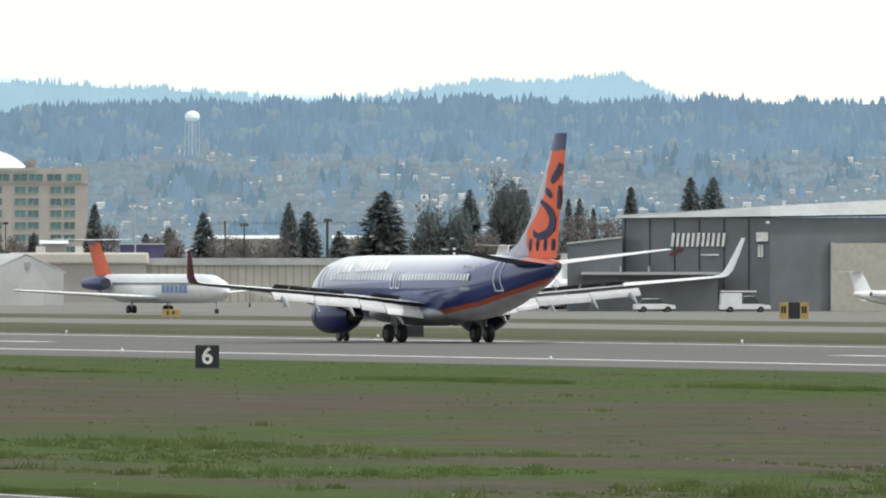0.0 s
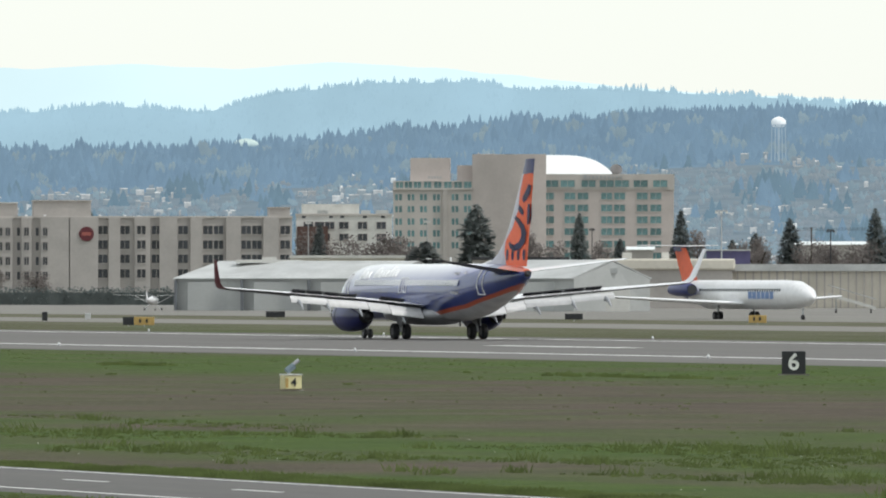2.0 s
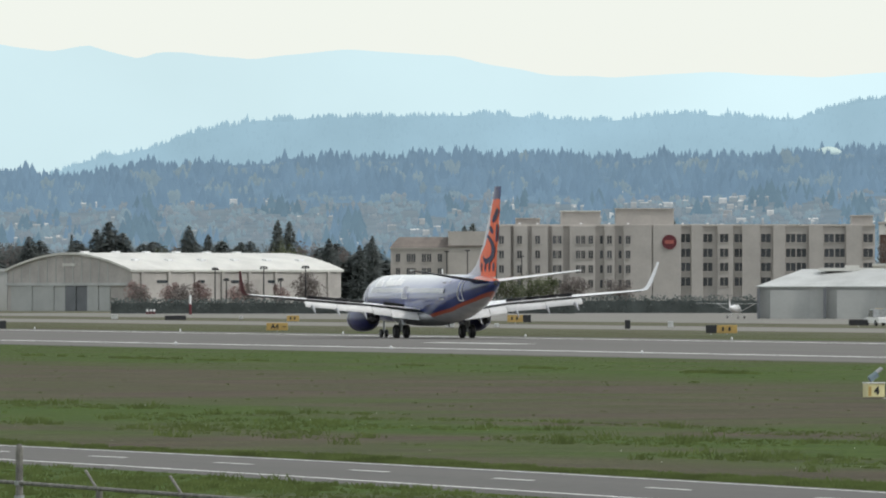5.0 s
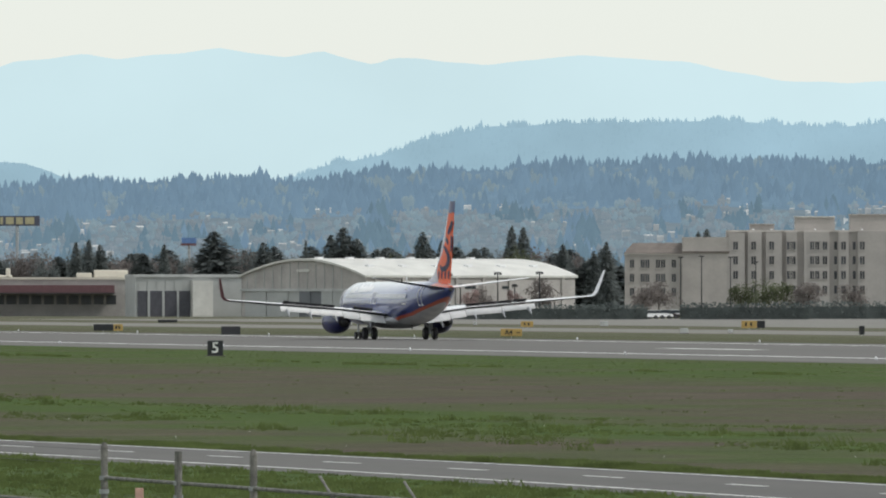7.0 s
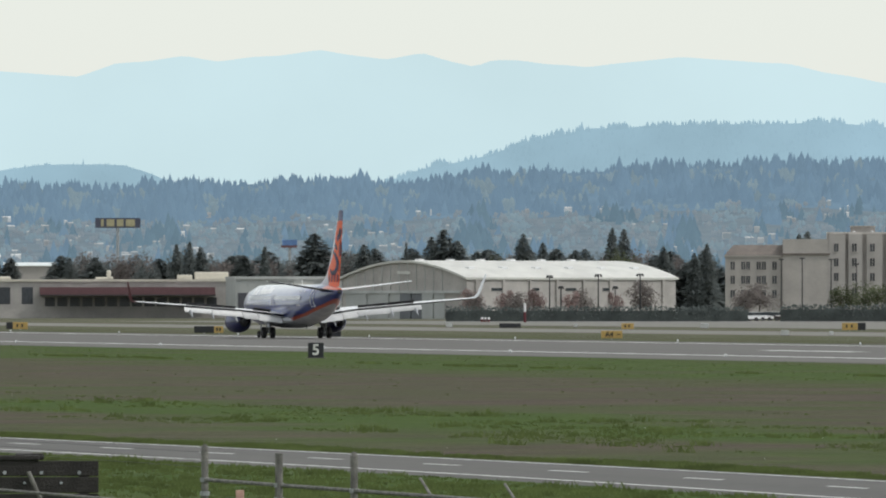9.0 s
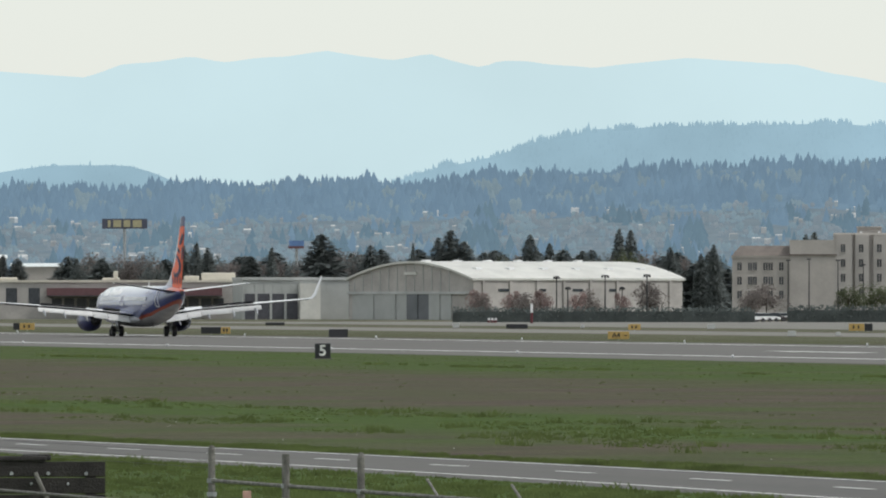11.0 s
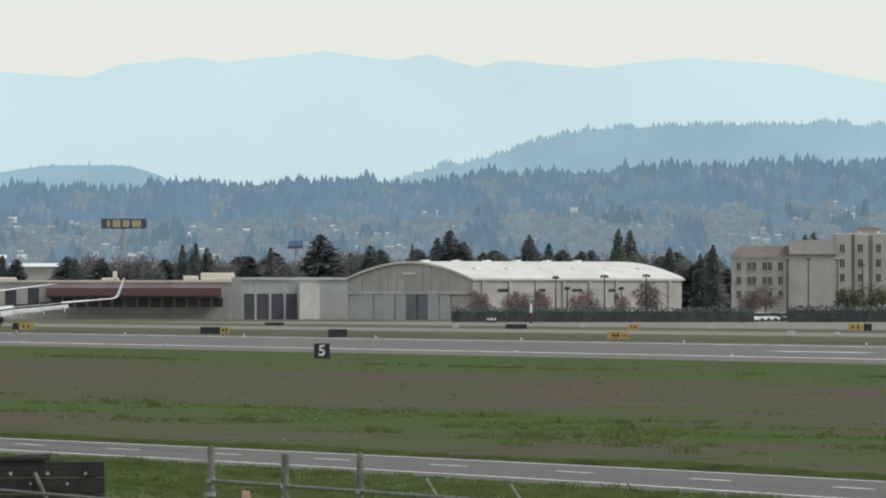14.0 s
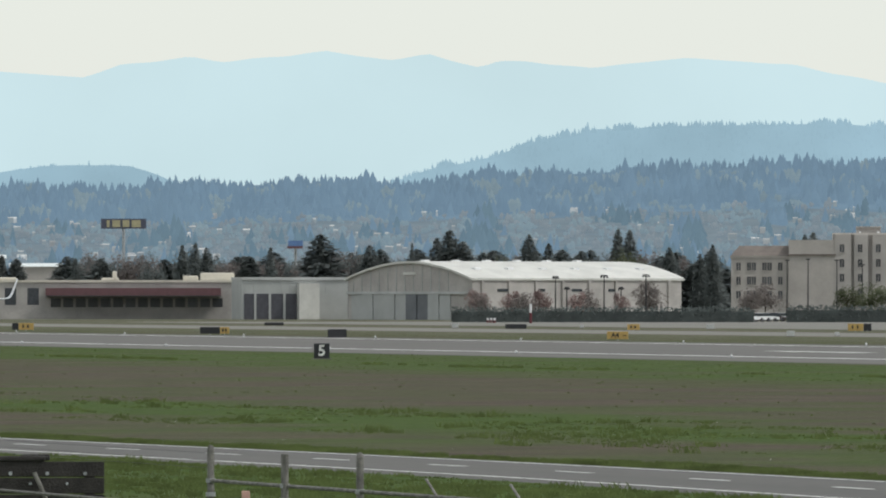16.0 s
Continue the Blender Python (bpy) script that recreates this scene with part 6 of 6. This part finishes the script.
small_jet(3350, 1450, -120, 0.9)
small_jet(o + 1597, 1230, 62, 0.8)


def old_jet():
    """A rear-engined airliner with a T-tail, nose to the right and towards the camera."""
    j = thing("parked_airliner", "white rear-engined airliner with orange and blue T-tail, parked", "airplane", facing(2946, 1200, 155) @ Matrix.Scale(0.86, 4))
    nose = 21.0
    prof = ((0, 2.7, 0.05, 0.05), (0.6, 2.75, 0.6, 0.55), (2, 2.95, 1.25, 1.2), (4.5, 3.1, 1.67, 1.7), (8, 3.1, 1.67, 1.8), (30, 3.1, 1.67, 1.8), (34, 3.4, 1.4, 1.5), (38, 3.8, 0.7, 0.9), (40.5, 4.0, 0.1, 0.3))
    skin(loft(bmesh.new(), [oval(0, nose - s, z, w, h, 28) for s, z, w, h in prof]), "fuselage", M["white"], j)
    skin(loft(bmesh.new(), [oval(0, nose - s, z, w * 1.012, h * 1.012, 28) for s, z, w, h in prof[-3:]]), "tail_cone", M["blue"], j, "deep blue tail cone")
    skin(loft(bmesh.new(), [[(q * 0.2, nose - a - (b - a) * f, z) for f, q in ((0, 0), (0.3, 1), (1, 0.1), (1, -0.1), (0.3, -1))] for a, b, z in ((33.6, 38.3, 4.6), (37.4, 40.9, 9.0))]), "fin", M["orange"], j, "orange swept fin")
    skin(loft(bmesh.new(), [[(q * 0.21, nose - a - (b - a) * f, z) for f, q in ((0, 0), (0.3, 1), (1, 0.1), (1, -0.1), (0.3, -1))] for a, b, z in ((37.1, 40.9, 8.5), (37.5, 41.2, 9.25))]), "fin_cap", M["blue"], j)
    for s in (-1, 1):
        skin(loft(bmesh.new(), [foil(s * 1.4, nose - 17.5, 6.5, 2.0, 0.2), foil(s * 16.4, nose - 26.5, 1.6, 2.9, 0.3)]), "wing", M["white"], j, "pale swept wing")
        skin(loft(bmesh.new(), [foil(s * 0.1, nose - 36.8, 3.6, 9.15, 0.08), foil(s * 5.3, nose - 39.2, 1.5, 9.25, 0.12)]), "tailplane", M["white"], j)
        e = skin(loft(bmesh.new(), [oval(s * 2.75, nose - y, 3.7, r, r, 20) for y, r in ((29.6, 0.72), (30.5, 0.86), (33.5, 0.82), (35.6, 0.6))]), "engine", M["blue"], j, "deep blue rear engine")
        part("intake", tube(bmesh.new(), (s * 2.75, nose - 29.5, 3.7), (s * 2.75, nose - 30, 3.7), 0.62, n=18), M["dark"], e)
        part("gear_leg", tube(bmesh.new(), (s * 2.5, nose - 22.5, 0.4), (s * 2.4, nose - 22.5, 2.0), 0.14), M["steel"], j)
        for dx in (-0.35, 0.35):
            wheel(j, "main_wheel", s * 2.5 + dx, nose - 22.5, 0.52, 0.36)
        for k in range(34):
            part("cabin_window", boxes((s * 1.62 - 0.05, s * 1.62 + 0.05, nose - 6.6 - k * 0.7, nose - 6.35 - k * 0.7, 3.5, 3.85)), M["glass"], j)
        for k in range(6):
            part("lettering_bar", boxes((s * 1.66 - 0.03, s * 1.66 + 0.03, nose - 9.2 - k * 1.25, nose - 8.2 - k * 1.25, 2.6, 3.5)), M["skyblue"], j, "pale blue bar in place of lettering")
    part("cockpit_glass", boxes((-0.9, 0.9, nose - 2.4, nose - 1.7, 3.35, 3.75), bevel=0.15), M["glass"], j)
    part("nose_leg", tube(bmesh.new(), (0, nose - 3.2, 0.3), (0, nose - 3.2, 1.8), 0.1), M["steel"], j)
    wheel(j, "nose_wheel", 0, nose - 3.2, 0.33, 0.3)


old_jet()


def light_plane(u, d, v_wing, turn):
    p = thing("light_plane", "small white high-wing aeroplane parked on the apron", "airplane", facing(u, d, turn), "light planes")
    z = 2.05
    skin(loft(bmesh.new(), [oval(0, y, zz, w, h, 14) for y, zz, w, h in ((2.4, 1.2, 0.1, 0.1), (2.2, 1.2, 0.4, 0.4), (0.8, 1.4, 0.55, 0.65), (-1.2, 1.4, 0.5, 0.55), (-5.0, 1.5, 0.12, 0.2))]), "fuselage", M["white"], p)
    for s in (-1, 1):
        skin(loft(bmesh.new(), [foil(s * 0.0, 1.0, 1.6, z, 0.06), foil(s * 5.5, 0.8, 1.2, z + 0.15, 0.05)]), "wing", M["white"], p)
        part("strut", tube(bmesh.new(), (s * 0.5, 0.4, 0.95), (s * 2.6, 0.4, z), 0.04), M["white"], p)
        wheel(p, "wheel", s * 1.2, 0.2, 0.2, 0.12)
        part("gear_leg", tube(bmesh.new(), (s * 0.4, 0.2, 0.95), (s * 1.2, 0.2, 0.2), 0.04), M["white"], p)
        skin(loft(bmesh.new(), [foil(s * 0.0, -4.1, 1.0, 1.55, 0.05), foil(s * 1.7, -4.3, 0.7, 1.55, 0.05)]), "tailplane", M["white"], p)
    skin(loft(bmesh.new(), [[(q * 0.06, y0 - (y0 - y1) * f, zz) for f, q in ((0, 0), (0.3, 1), (1, 0.1), (1, -0.1), (0.3, -1))] for y0, y1, zz in ((-3.7, -5.1, 1.6), (-4.6, -5.4, 2.7))]), "fin", M["white"], p)
    wheel(p, "nose_wheel", 0, 1.9, 0.18, 0.12)


light_plane(1905, 1560, 0, 10)


def stairs():
    t = thing("boarding_stairs", "white wheeled boarding stairs beside a parked airliner", "stairs", facing(o + 470, 1425, 0))
    bm = bmesh.new()
    loft(bm, [[(-3.0, y, 2.6), (-3.0, y, 2.2), (3.0, y, 0.5), (3.0, y, 0.9)] for y in (-0.7, 0.7)])
    part("flight", bm, M["roofwhite"], t)
    for y in (-0.7, 0.7):
        part("handrail", tube(bmesh.new(), (-3, y, 3.6), (3, y, 1.8), 0.05, n=6), M["steel"], t)
    for x in (-2, 2.4):
        part("support", tube(bmesh.new(), (x, 0, 0.3), (x, 0, 2.0 if x < 0 else 0.8), 0.08), M["steel"], t)
        for y in (-0.7, 0.7):
            wheel(t, "wheel", x, y, 0.3, 0.2)


stairs()


# ---- far slopes, woods, town and mountains ----
def cones(items, name, material, label, category):
    """Many narrow two-tier conifers in one mesh. items: place, height, radius."""
    rr = random.Random(77)
    verts, faces = [], []
    for p, h, r in items:
        a0 = rr.random() * 6
        for z0, z1, q in ((0.0, 0.72, 1.0), (0.38, 1.0, 0.62)):
            b = len(verts)
            n = 5
            for j in range(n):
                a = a0 + j * 6.283 / n
                s = q * rr.uniform(0.75, 1.2)
                verts.append((p.x + r * s * math.cos(a), p.y + r * s * math.sin(a), p.z + h * (z0 + rr.uniform(-0.03, 0.05))))
            verts.append((p.x + r * rr.uniform(-0.15, 0.15), p.y, p.z + h * z1))
            faces += [(b + j, b + (j + 1) % n, b + n) for j in range(n)]
    return raw(name, verts, faces, material, label, category, "stuff")


def puffs(items, name, material, label, category):
    """Uneven crowns of broadleaf trees, three or four lumps each, in one mesh."""
    rr = random.Random(78)
    verts, faces = [], []
    n = 5
    for p, h, r in items:
        for lump in range(rr.choice((3, 4))):
            b = len(verts)
            a = rr.uniform(0, 6.283)
            ox, oy = r * 0.62 * math.cos(a), r * 0.62 * math.sin(a)
            rl, z0, zh = r * rr.uniform(0.32, 0.62), h * rr.uniform(0.0, 0.35), h * rr.uniform(0.4, 0.68)
            for z, q in ((0.1, 0.6), (0.5, 1.0), (0.8, 0.6)):
                for j in range(n):
                    a = (j + rr.uniform(-0.3, 0.3)) * 6.283 / n
                    s = q * rr.uniform(0.55, 1.35) * rl
                    verts.append((p.x + ox + s * math.cos(a), p.y + oy + s * math.sin(a), p.z + z0 + zh * (z + rr.uniform(-0.12, 0.12))))
            verts.append((p.x + ox, p.y + oy, p.z + z0 + zh * rr.uniform(0.9, 1.15)))
            for q in range(2):
                faces += [(b + q * n + j, b + q * n + (j + 1) % n, b + (q + 1) * n + (j + 1) % n, b + (q + 1) * n + j) for j in range(n)]
            faces += [(b + 2 * n + j, b + 2 * n + (j + 1) % n, b + 3 * n) for j in range(n)]
    return raw(name, verts, faces, material, label, category, "stuff", True)


def far_land():
    rr = random.Random(21)
    wood, grove, mixed_trees, bare = [], [], [], []
    # the wooded crest, in groves of uneven height
    for _ in range(8000):
        u = rr.uniform(-250, 4500)
        d = CREST - 330 * rr.random() ** 1.3 + 20
        n = noise.noise(Vector((u / 55, d / 120, 0))) + 0.6 * noise.noise(Vector((u / 190, 0, 5)))
        h = (rr.uniform(2.2, 4.2) if d > CREST - 50 else rr.uniform(3.4, 7.4)) * max(0.5, 1.0 + 0.75 * n)
        h = min(h, 5.6 if d > CREST - 50 else 8.5)
        clear = noise.noise(Vector((u / 60, d / 50, 4)))
        if clear > 0.25 and d < CREST - 40:
            mixed_trees.append((spot(u, d, land(u, d) - 0.3), h * 0.8, h * rr.uniform(0.24, 0.36)))
        else:
            wood.append((spot(u, d, land(u, d) - 0.3), h, h * rr.uniform(0.2, 0.36) + 0.25))
    # gardens and groves down the slope: conifers stand in groups, broad trees between them
    for _ in range(9500):
        u = rr.uniform(-250, 4500)
        d = NEAR + 40 + 860 * rr.random()
        n = noise.noise(Vector((u / 90, d / 130, 7)))
        if n > 0.1:
            h = rr.uniform(2.4, 6.2) * (0.75 + 1.2 * n)
            (grove if noise.noise(Vector((u / 45, d / 70, 2))) > -0.1 else wood).append((spot(u, d, land(u, d) - 0.4), h, h * rr.uniform(0.24, 0.38) + 0.25))
        elif rr.random() < 0.5:
            h = rr.uniform(1.8, 4.0)
            mixed_trees.append((spot(u, d, land(u, d) - 0.3), h, h * rr.uniform(0.4, 0.65)))
        else:
            h = rr.uniform(1.8, 3.8)
            bare.append((spot(u, d, land(u, d) - 0.3), h, h * rr.uniform(0.4, 0.65)))
    # leafless trees along the foot of the slope
    for _ in range(1500):
        u = rr.uniform(-250, 4500)
        d = NEAR + rr.uniform(-60, 90)
        h = rr.uniform(3.0, 7.0) * (1 + 0.5 * noise.noise(Vector((u / 80, 3, 1))))
        bare.append((spot(u, d, -0.2), h, h * rr.uniform(0.3, 0.45)))
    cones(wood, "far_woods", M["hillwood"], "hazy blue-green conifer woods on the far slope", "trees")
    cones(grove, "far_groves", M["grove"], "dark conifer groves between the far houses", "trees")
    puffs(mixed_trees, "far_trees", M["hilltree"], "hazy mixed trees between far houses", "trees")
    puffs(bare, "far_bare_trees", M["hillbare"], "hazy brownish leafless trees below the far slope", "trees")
    verts, faces = [], []
    for _ in range(2200):
        u = rr.uniform(-250, 4500)
        d = NEAR + 200 + 720 * rr.random()
        if noise.noise(Vector((u / 200, d / 110, 11))) < 0.0 or (u < 1600 and rr.random() < 0.5):
            continue
        p = spot(u, d, land(u, d) + rr.uniform(1.0, 2.6))
        w, l, h = rr.uniform(0.7, 2.8) * rr.uniform(0.6, 1.3), rr.uniform(1.5, 3), rr.uniform(0.12, 0.3)
        a = az(u)
        ex, ey = Vector((math.cos(a), -math.sin(a), 0)), Vector((math.sin(a), math.cos(a), 0))
        b = len(verts)
        for zz in (-1.5, h):
            for sx, sy in ((-1, -1), (1, -1), (1, 1), (-1, 1)):
                q = p + ex * sx * w / 2 + ey * sy * l / 2
                verts.append((q.x, q.y, p.z + zz))
        for sx in (-1, 1):
            q = p + ex * sx * w / 2
            verts.append((q.x, q.y, p.z + h + 0.3))
        faces += [(b, b + 1, b + 5, b + 4), (b + 1, b + 2, b + 6, b + 5), (b + 2, b + 3, b + 7, b + 6), (b + 3, b, b + 4, b + 7), (b + 4, b + 5, b + 9, b + 8), (b + 6, b + 7, b + 8, b + 9), (b + 5, b + 6, b + 9), (b + 7, b + 4, b + 8)]
    ob = raw("far_houses", verts, faces, M["townshade"], "hazy pale houses scattered over the far slope", "houses", "stuff")
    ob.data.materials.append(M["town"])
    # lit tone on roofs and every third front, painted shade on the rest
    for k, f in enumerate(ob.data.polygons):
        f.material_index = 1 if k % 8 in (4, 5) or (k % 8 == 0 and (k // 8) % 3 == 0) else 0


far_land()


def ridge(name, d, us, vs, material, label, spikes, spike_h, seed, v_foot=560):
    """A long far ridge: a swelling slope with its skyline, and trees along the top."""
    u_all = np.linspace(us[0], us[-1], 320)
    verts, faces = [], []
    for u in u_all:
        v = float(np.interp(u, us, vs)) + 2.5 * noise.noise(Vector((u / 60, seed, 0)))
        zt = height(v, d)
        for f, dd in ((0.0, -90), (0.5, -40), (0.85, -10), (1.0, 0), (0.9, 30)):
            z = -2 + (zt + 2) * f
            p = spot(u, d + dd, z)
            verts.append(tuple(p))
    for j in range(len(u_all) - 1):
        for k in range(4):
            a = j * 5 + k
            faces.append((a, a + 5, a + 6, a + 1))
    ob = raw(name, verts, faces, material, label, "hills", "structure", True)
    if spikes:
        rr = random.Random(seed)
        items = []
        for _ in range(spikes):
            u = rr.uniform(us[0], us[-1])
            dd = -rr.random() ** 1.2 * 84
            v = float(np.interp(u, us, vs))
            f = (1 + dd * 0.015 if dd > -10 else 0.85 + (dd + 10) / 30 * 0.35) if dd > -40 else 0.5 + (dd + 40) / 50 * 0.5
            n = noise.noise(Vector((u / 70, dd / 30, seed)))
            h = spike_h * rr.uniform(0.4, 1.0) * (1 + 0.7 * n)
            if rr.random() < 0.02:
                h *= 1.6
            items.append((spot(u, d + dd, height(v, d) * f - 0.4), h, h * rr.uniform(0.2, 0.34)))
        for _ in range(spikes // 5):
            u = rr.uniform(us[0], us[-1])
            n = noise.noise(Vector((u / 35, 2.0, seed)))
            if n < -0.2:
                continue
            h = spike_h * rr.uniform(0.4, 0.9) * (1 + 0.8 * n)
            items.append((spot(u, d + rr.uniform(-8, 3), height(float(np.interp(u, us, vs)), d) - 0.9), h, h * rr.uniform(0.26, 0.5)))
        cones(items, name + "_trees", material, "hazy blue trees along the far ridge", "trees")


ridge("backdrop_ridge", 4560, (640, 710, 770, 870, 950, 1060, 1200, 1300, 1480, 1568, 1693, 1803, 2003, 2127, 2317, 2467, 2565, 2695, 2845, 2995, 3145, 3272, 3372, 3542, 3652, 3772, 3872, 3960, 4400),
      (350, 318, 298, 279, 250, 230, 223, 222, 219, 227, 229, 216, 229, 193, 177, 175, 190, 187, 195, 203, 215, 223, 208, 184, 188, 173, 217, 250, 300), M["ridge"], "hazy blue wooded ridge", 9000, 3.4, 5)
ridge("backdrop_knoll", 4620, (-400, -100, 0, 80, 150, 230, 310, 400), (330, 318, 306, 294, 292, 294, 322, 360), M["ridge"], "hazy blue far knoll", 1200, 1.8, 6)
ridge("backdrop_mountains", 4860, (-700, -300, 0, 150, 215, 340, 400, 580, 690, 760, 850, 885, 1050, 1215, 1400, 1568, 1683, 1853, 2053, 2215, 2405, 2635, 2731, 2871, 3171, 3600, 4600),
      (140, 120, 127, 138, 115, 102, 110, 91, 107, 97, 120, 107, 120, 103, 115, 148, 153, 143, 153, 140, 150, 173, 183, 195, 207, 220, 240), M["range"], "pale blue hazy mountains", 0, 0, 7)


# ---- grass tufts and weeds ----
def grass_tufts():
    rr = random.Random(31)
    verts, faces = [], []

    def tuft(x, y, h, w):
        for _ in range(6 if h < 0.1 else 34):
            b = len(verts)
            a, q = rr.uniform(0, 6.283), w * rr.random()
            px, py = x + q * math.cos(a), y + q * 2.5 * math.sin(a)
            bw, lean, hh = rr.uniform(0.012, 0.03), rr.uniform(-0.6, 0.6), h * rr.uniform(0.5, 1.15)
            verts.extend(((px - bw, py, -0.01), (px + bw, py + 0.02, -0.01), (px + lean * hh + bw * 0.5, py, hh * 0.75), (px + lean * hh * 1.4, py, hh)))
            faces.append((b, b + 1, b + 2, b + 3))
    # bands across the field: nearest and farthest offset from the camera's line, count, size
    for x0, x1, n, h0, h1 in ((70.1, 71.7, 3000, 0.06, 0.16), (79, 98, 9500, 0.02, 0.075), (76, 97, 420, 0.1, 0.24), (101, 150, 500, 0.03, 0.06), (101, 150, 40, 0.06, 0.12), (150, 190, 2500, 0.02, 0.06), (159.5, 161.5, 1100, 0.08, 0.2), (46, 61.6, 9000, 0.04, 0.11), (50, 61, 160, 0.1, 0.24)):
        for _ in range(n):
            x = rr.uniform(x0, x1)
            u = rr.uniform(-100, 4350)
            y = x / math.tan(az(u))
            if 46 < x < 73:
                x += road_bend(y)
            clump = noise.noise(Vector((x / 6, y / 16, 0)))
            if clump < 0.02 and x0 > 72:
                continue
            h = rr.uniform(h0, h1) * (1 + 0.6 * clump)
            tuft(x, y, h, h * rr.uniform(0.8, 1.7) + (0.05 if h < 0.1 else 0.12))
    raw("grass_tufts", verts, faces, M["tuft"], "uneven green tufts and weeds in the mown grass", "grass", "stuff")


grass_tufts()


def wildflowers():
    """Small white heads scattered through the near grass."""
    rr = random.Random(41)
    verts, faces = [], []
    for _ in range(70):
        x = rr.uniform(72, 100)
        y = x / math.tan(az(rr.uniform(-100, 4350)))
        z, q, b = rr.uniform(0.02, 0.07), rr.uniform(0.008, 0.016), len(verts)
        verts.extend(((x - q, y, z), (x, y - q, z), (x + q, y, z), (x, y + q, z), (x, y, z + q), (x, y, z - q)))
        faces.extend((b + j, b + (j + 1) % 4, b + k) for j in range(4) for k in (4, 5))
    raw("wildflowers", verts, faces, M["paint"], "tiny white flower heads in the grass", "flowers", "stuff")


wildflowers()


# ---- what moves ----
def jet_y(t):
    """Rollout of the airliner: fast at first, braking smoothly."""
    return 18.9 + 621.2 + 58.35 * t - 0.5798 * t ** 2 - 0.05963 * t ** 3 + 0.0022137 * t ** 4


def motions():
    walk(jet, [(t, pose(JET_X + 0.035 * min(t, 9), jet_y(t), 0.05, 0, 0, 1.2 - 0.1 * min(t, 9))) for t in [0.5 * k for k in range(33)]])
    walk(pickup, [(t, pose(377, 1149 + 9.3 * t, 0.05)) for t in (0.0, 4.0, 8.0, 12.0, 16.0)])
    walk(box_truck, [(t, pose(384, 1129 + 10.4 * t, 0.05)) for t in (0.0, 4.0, 8.0, 12.0, 16.0)])


motions()
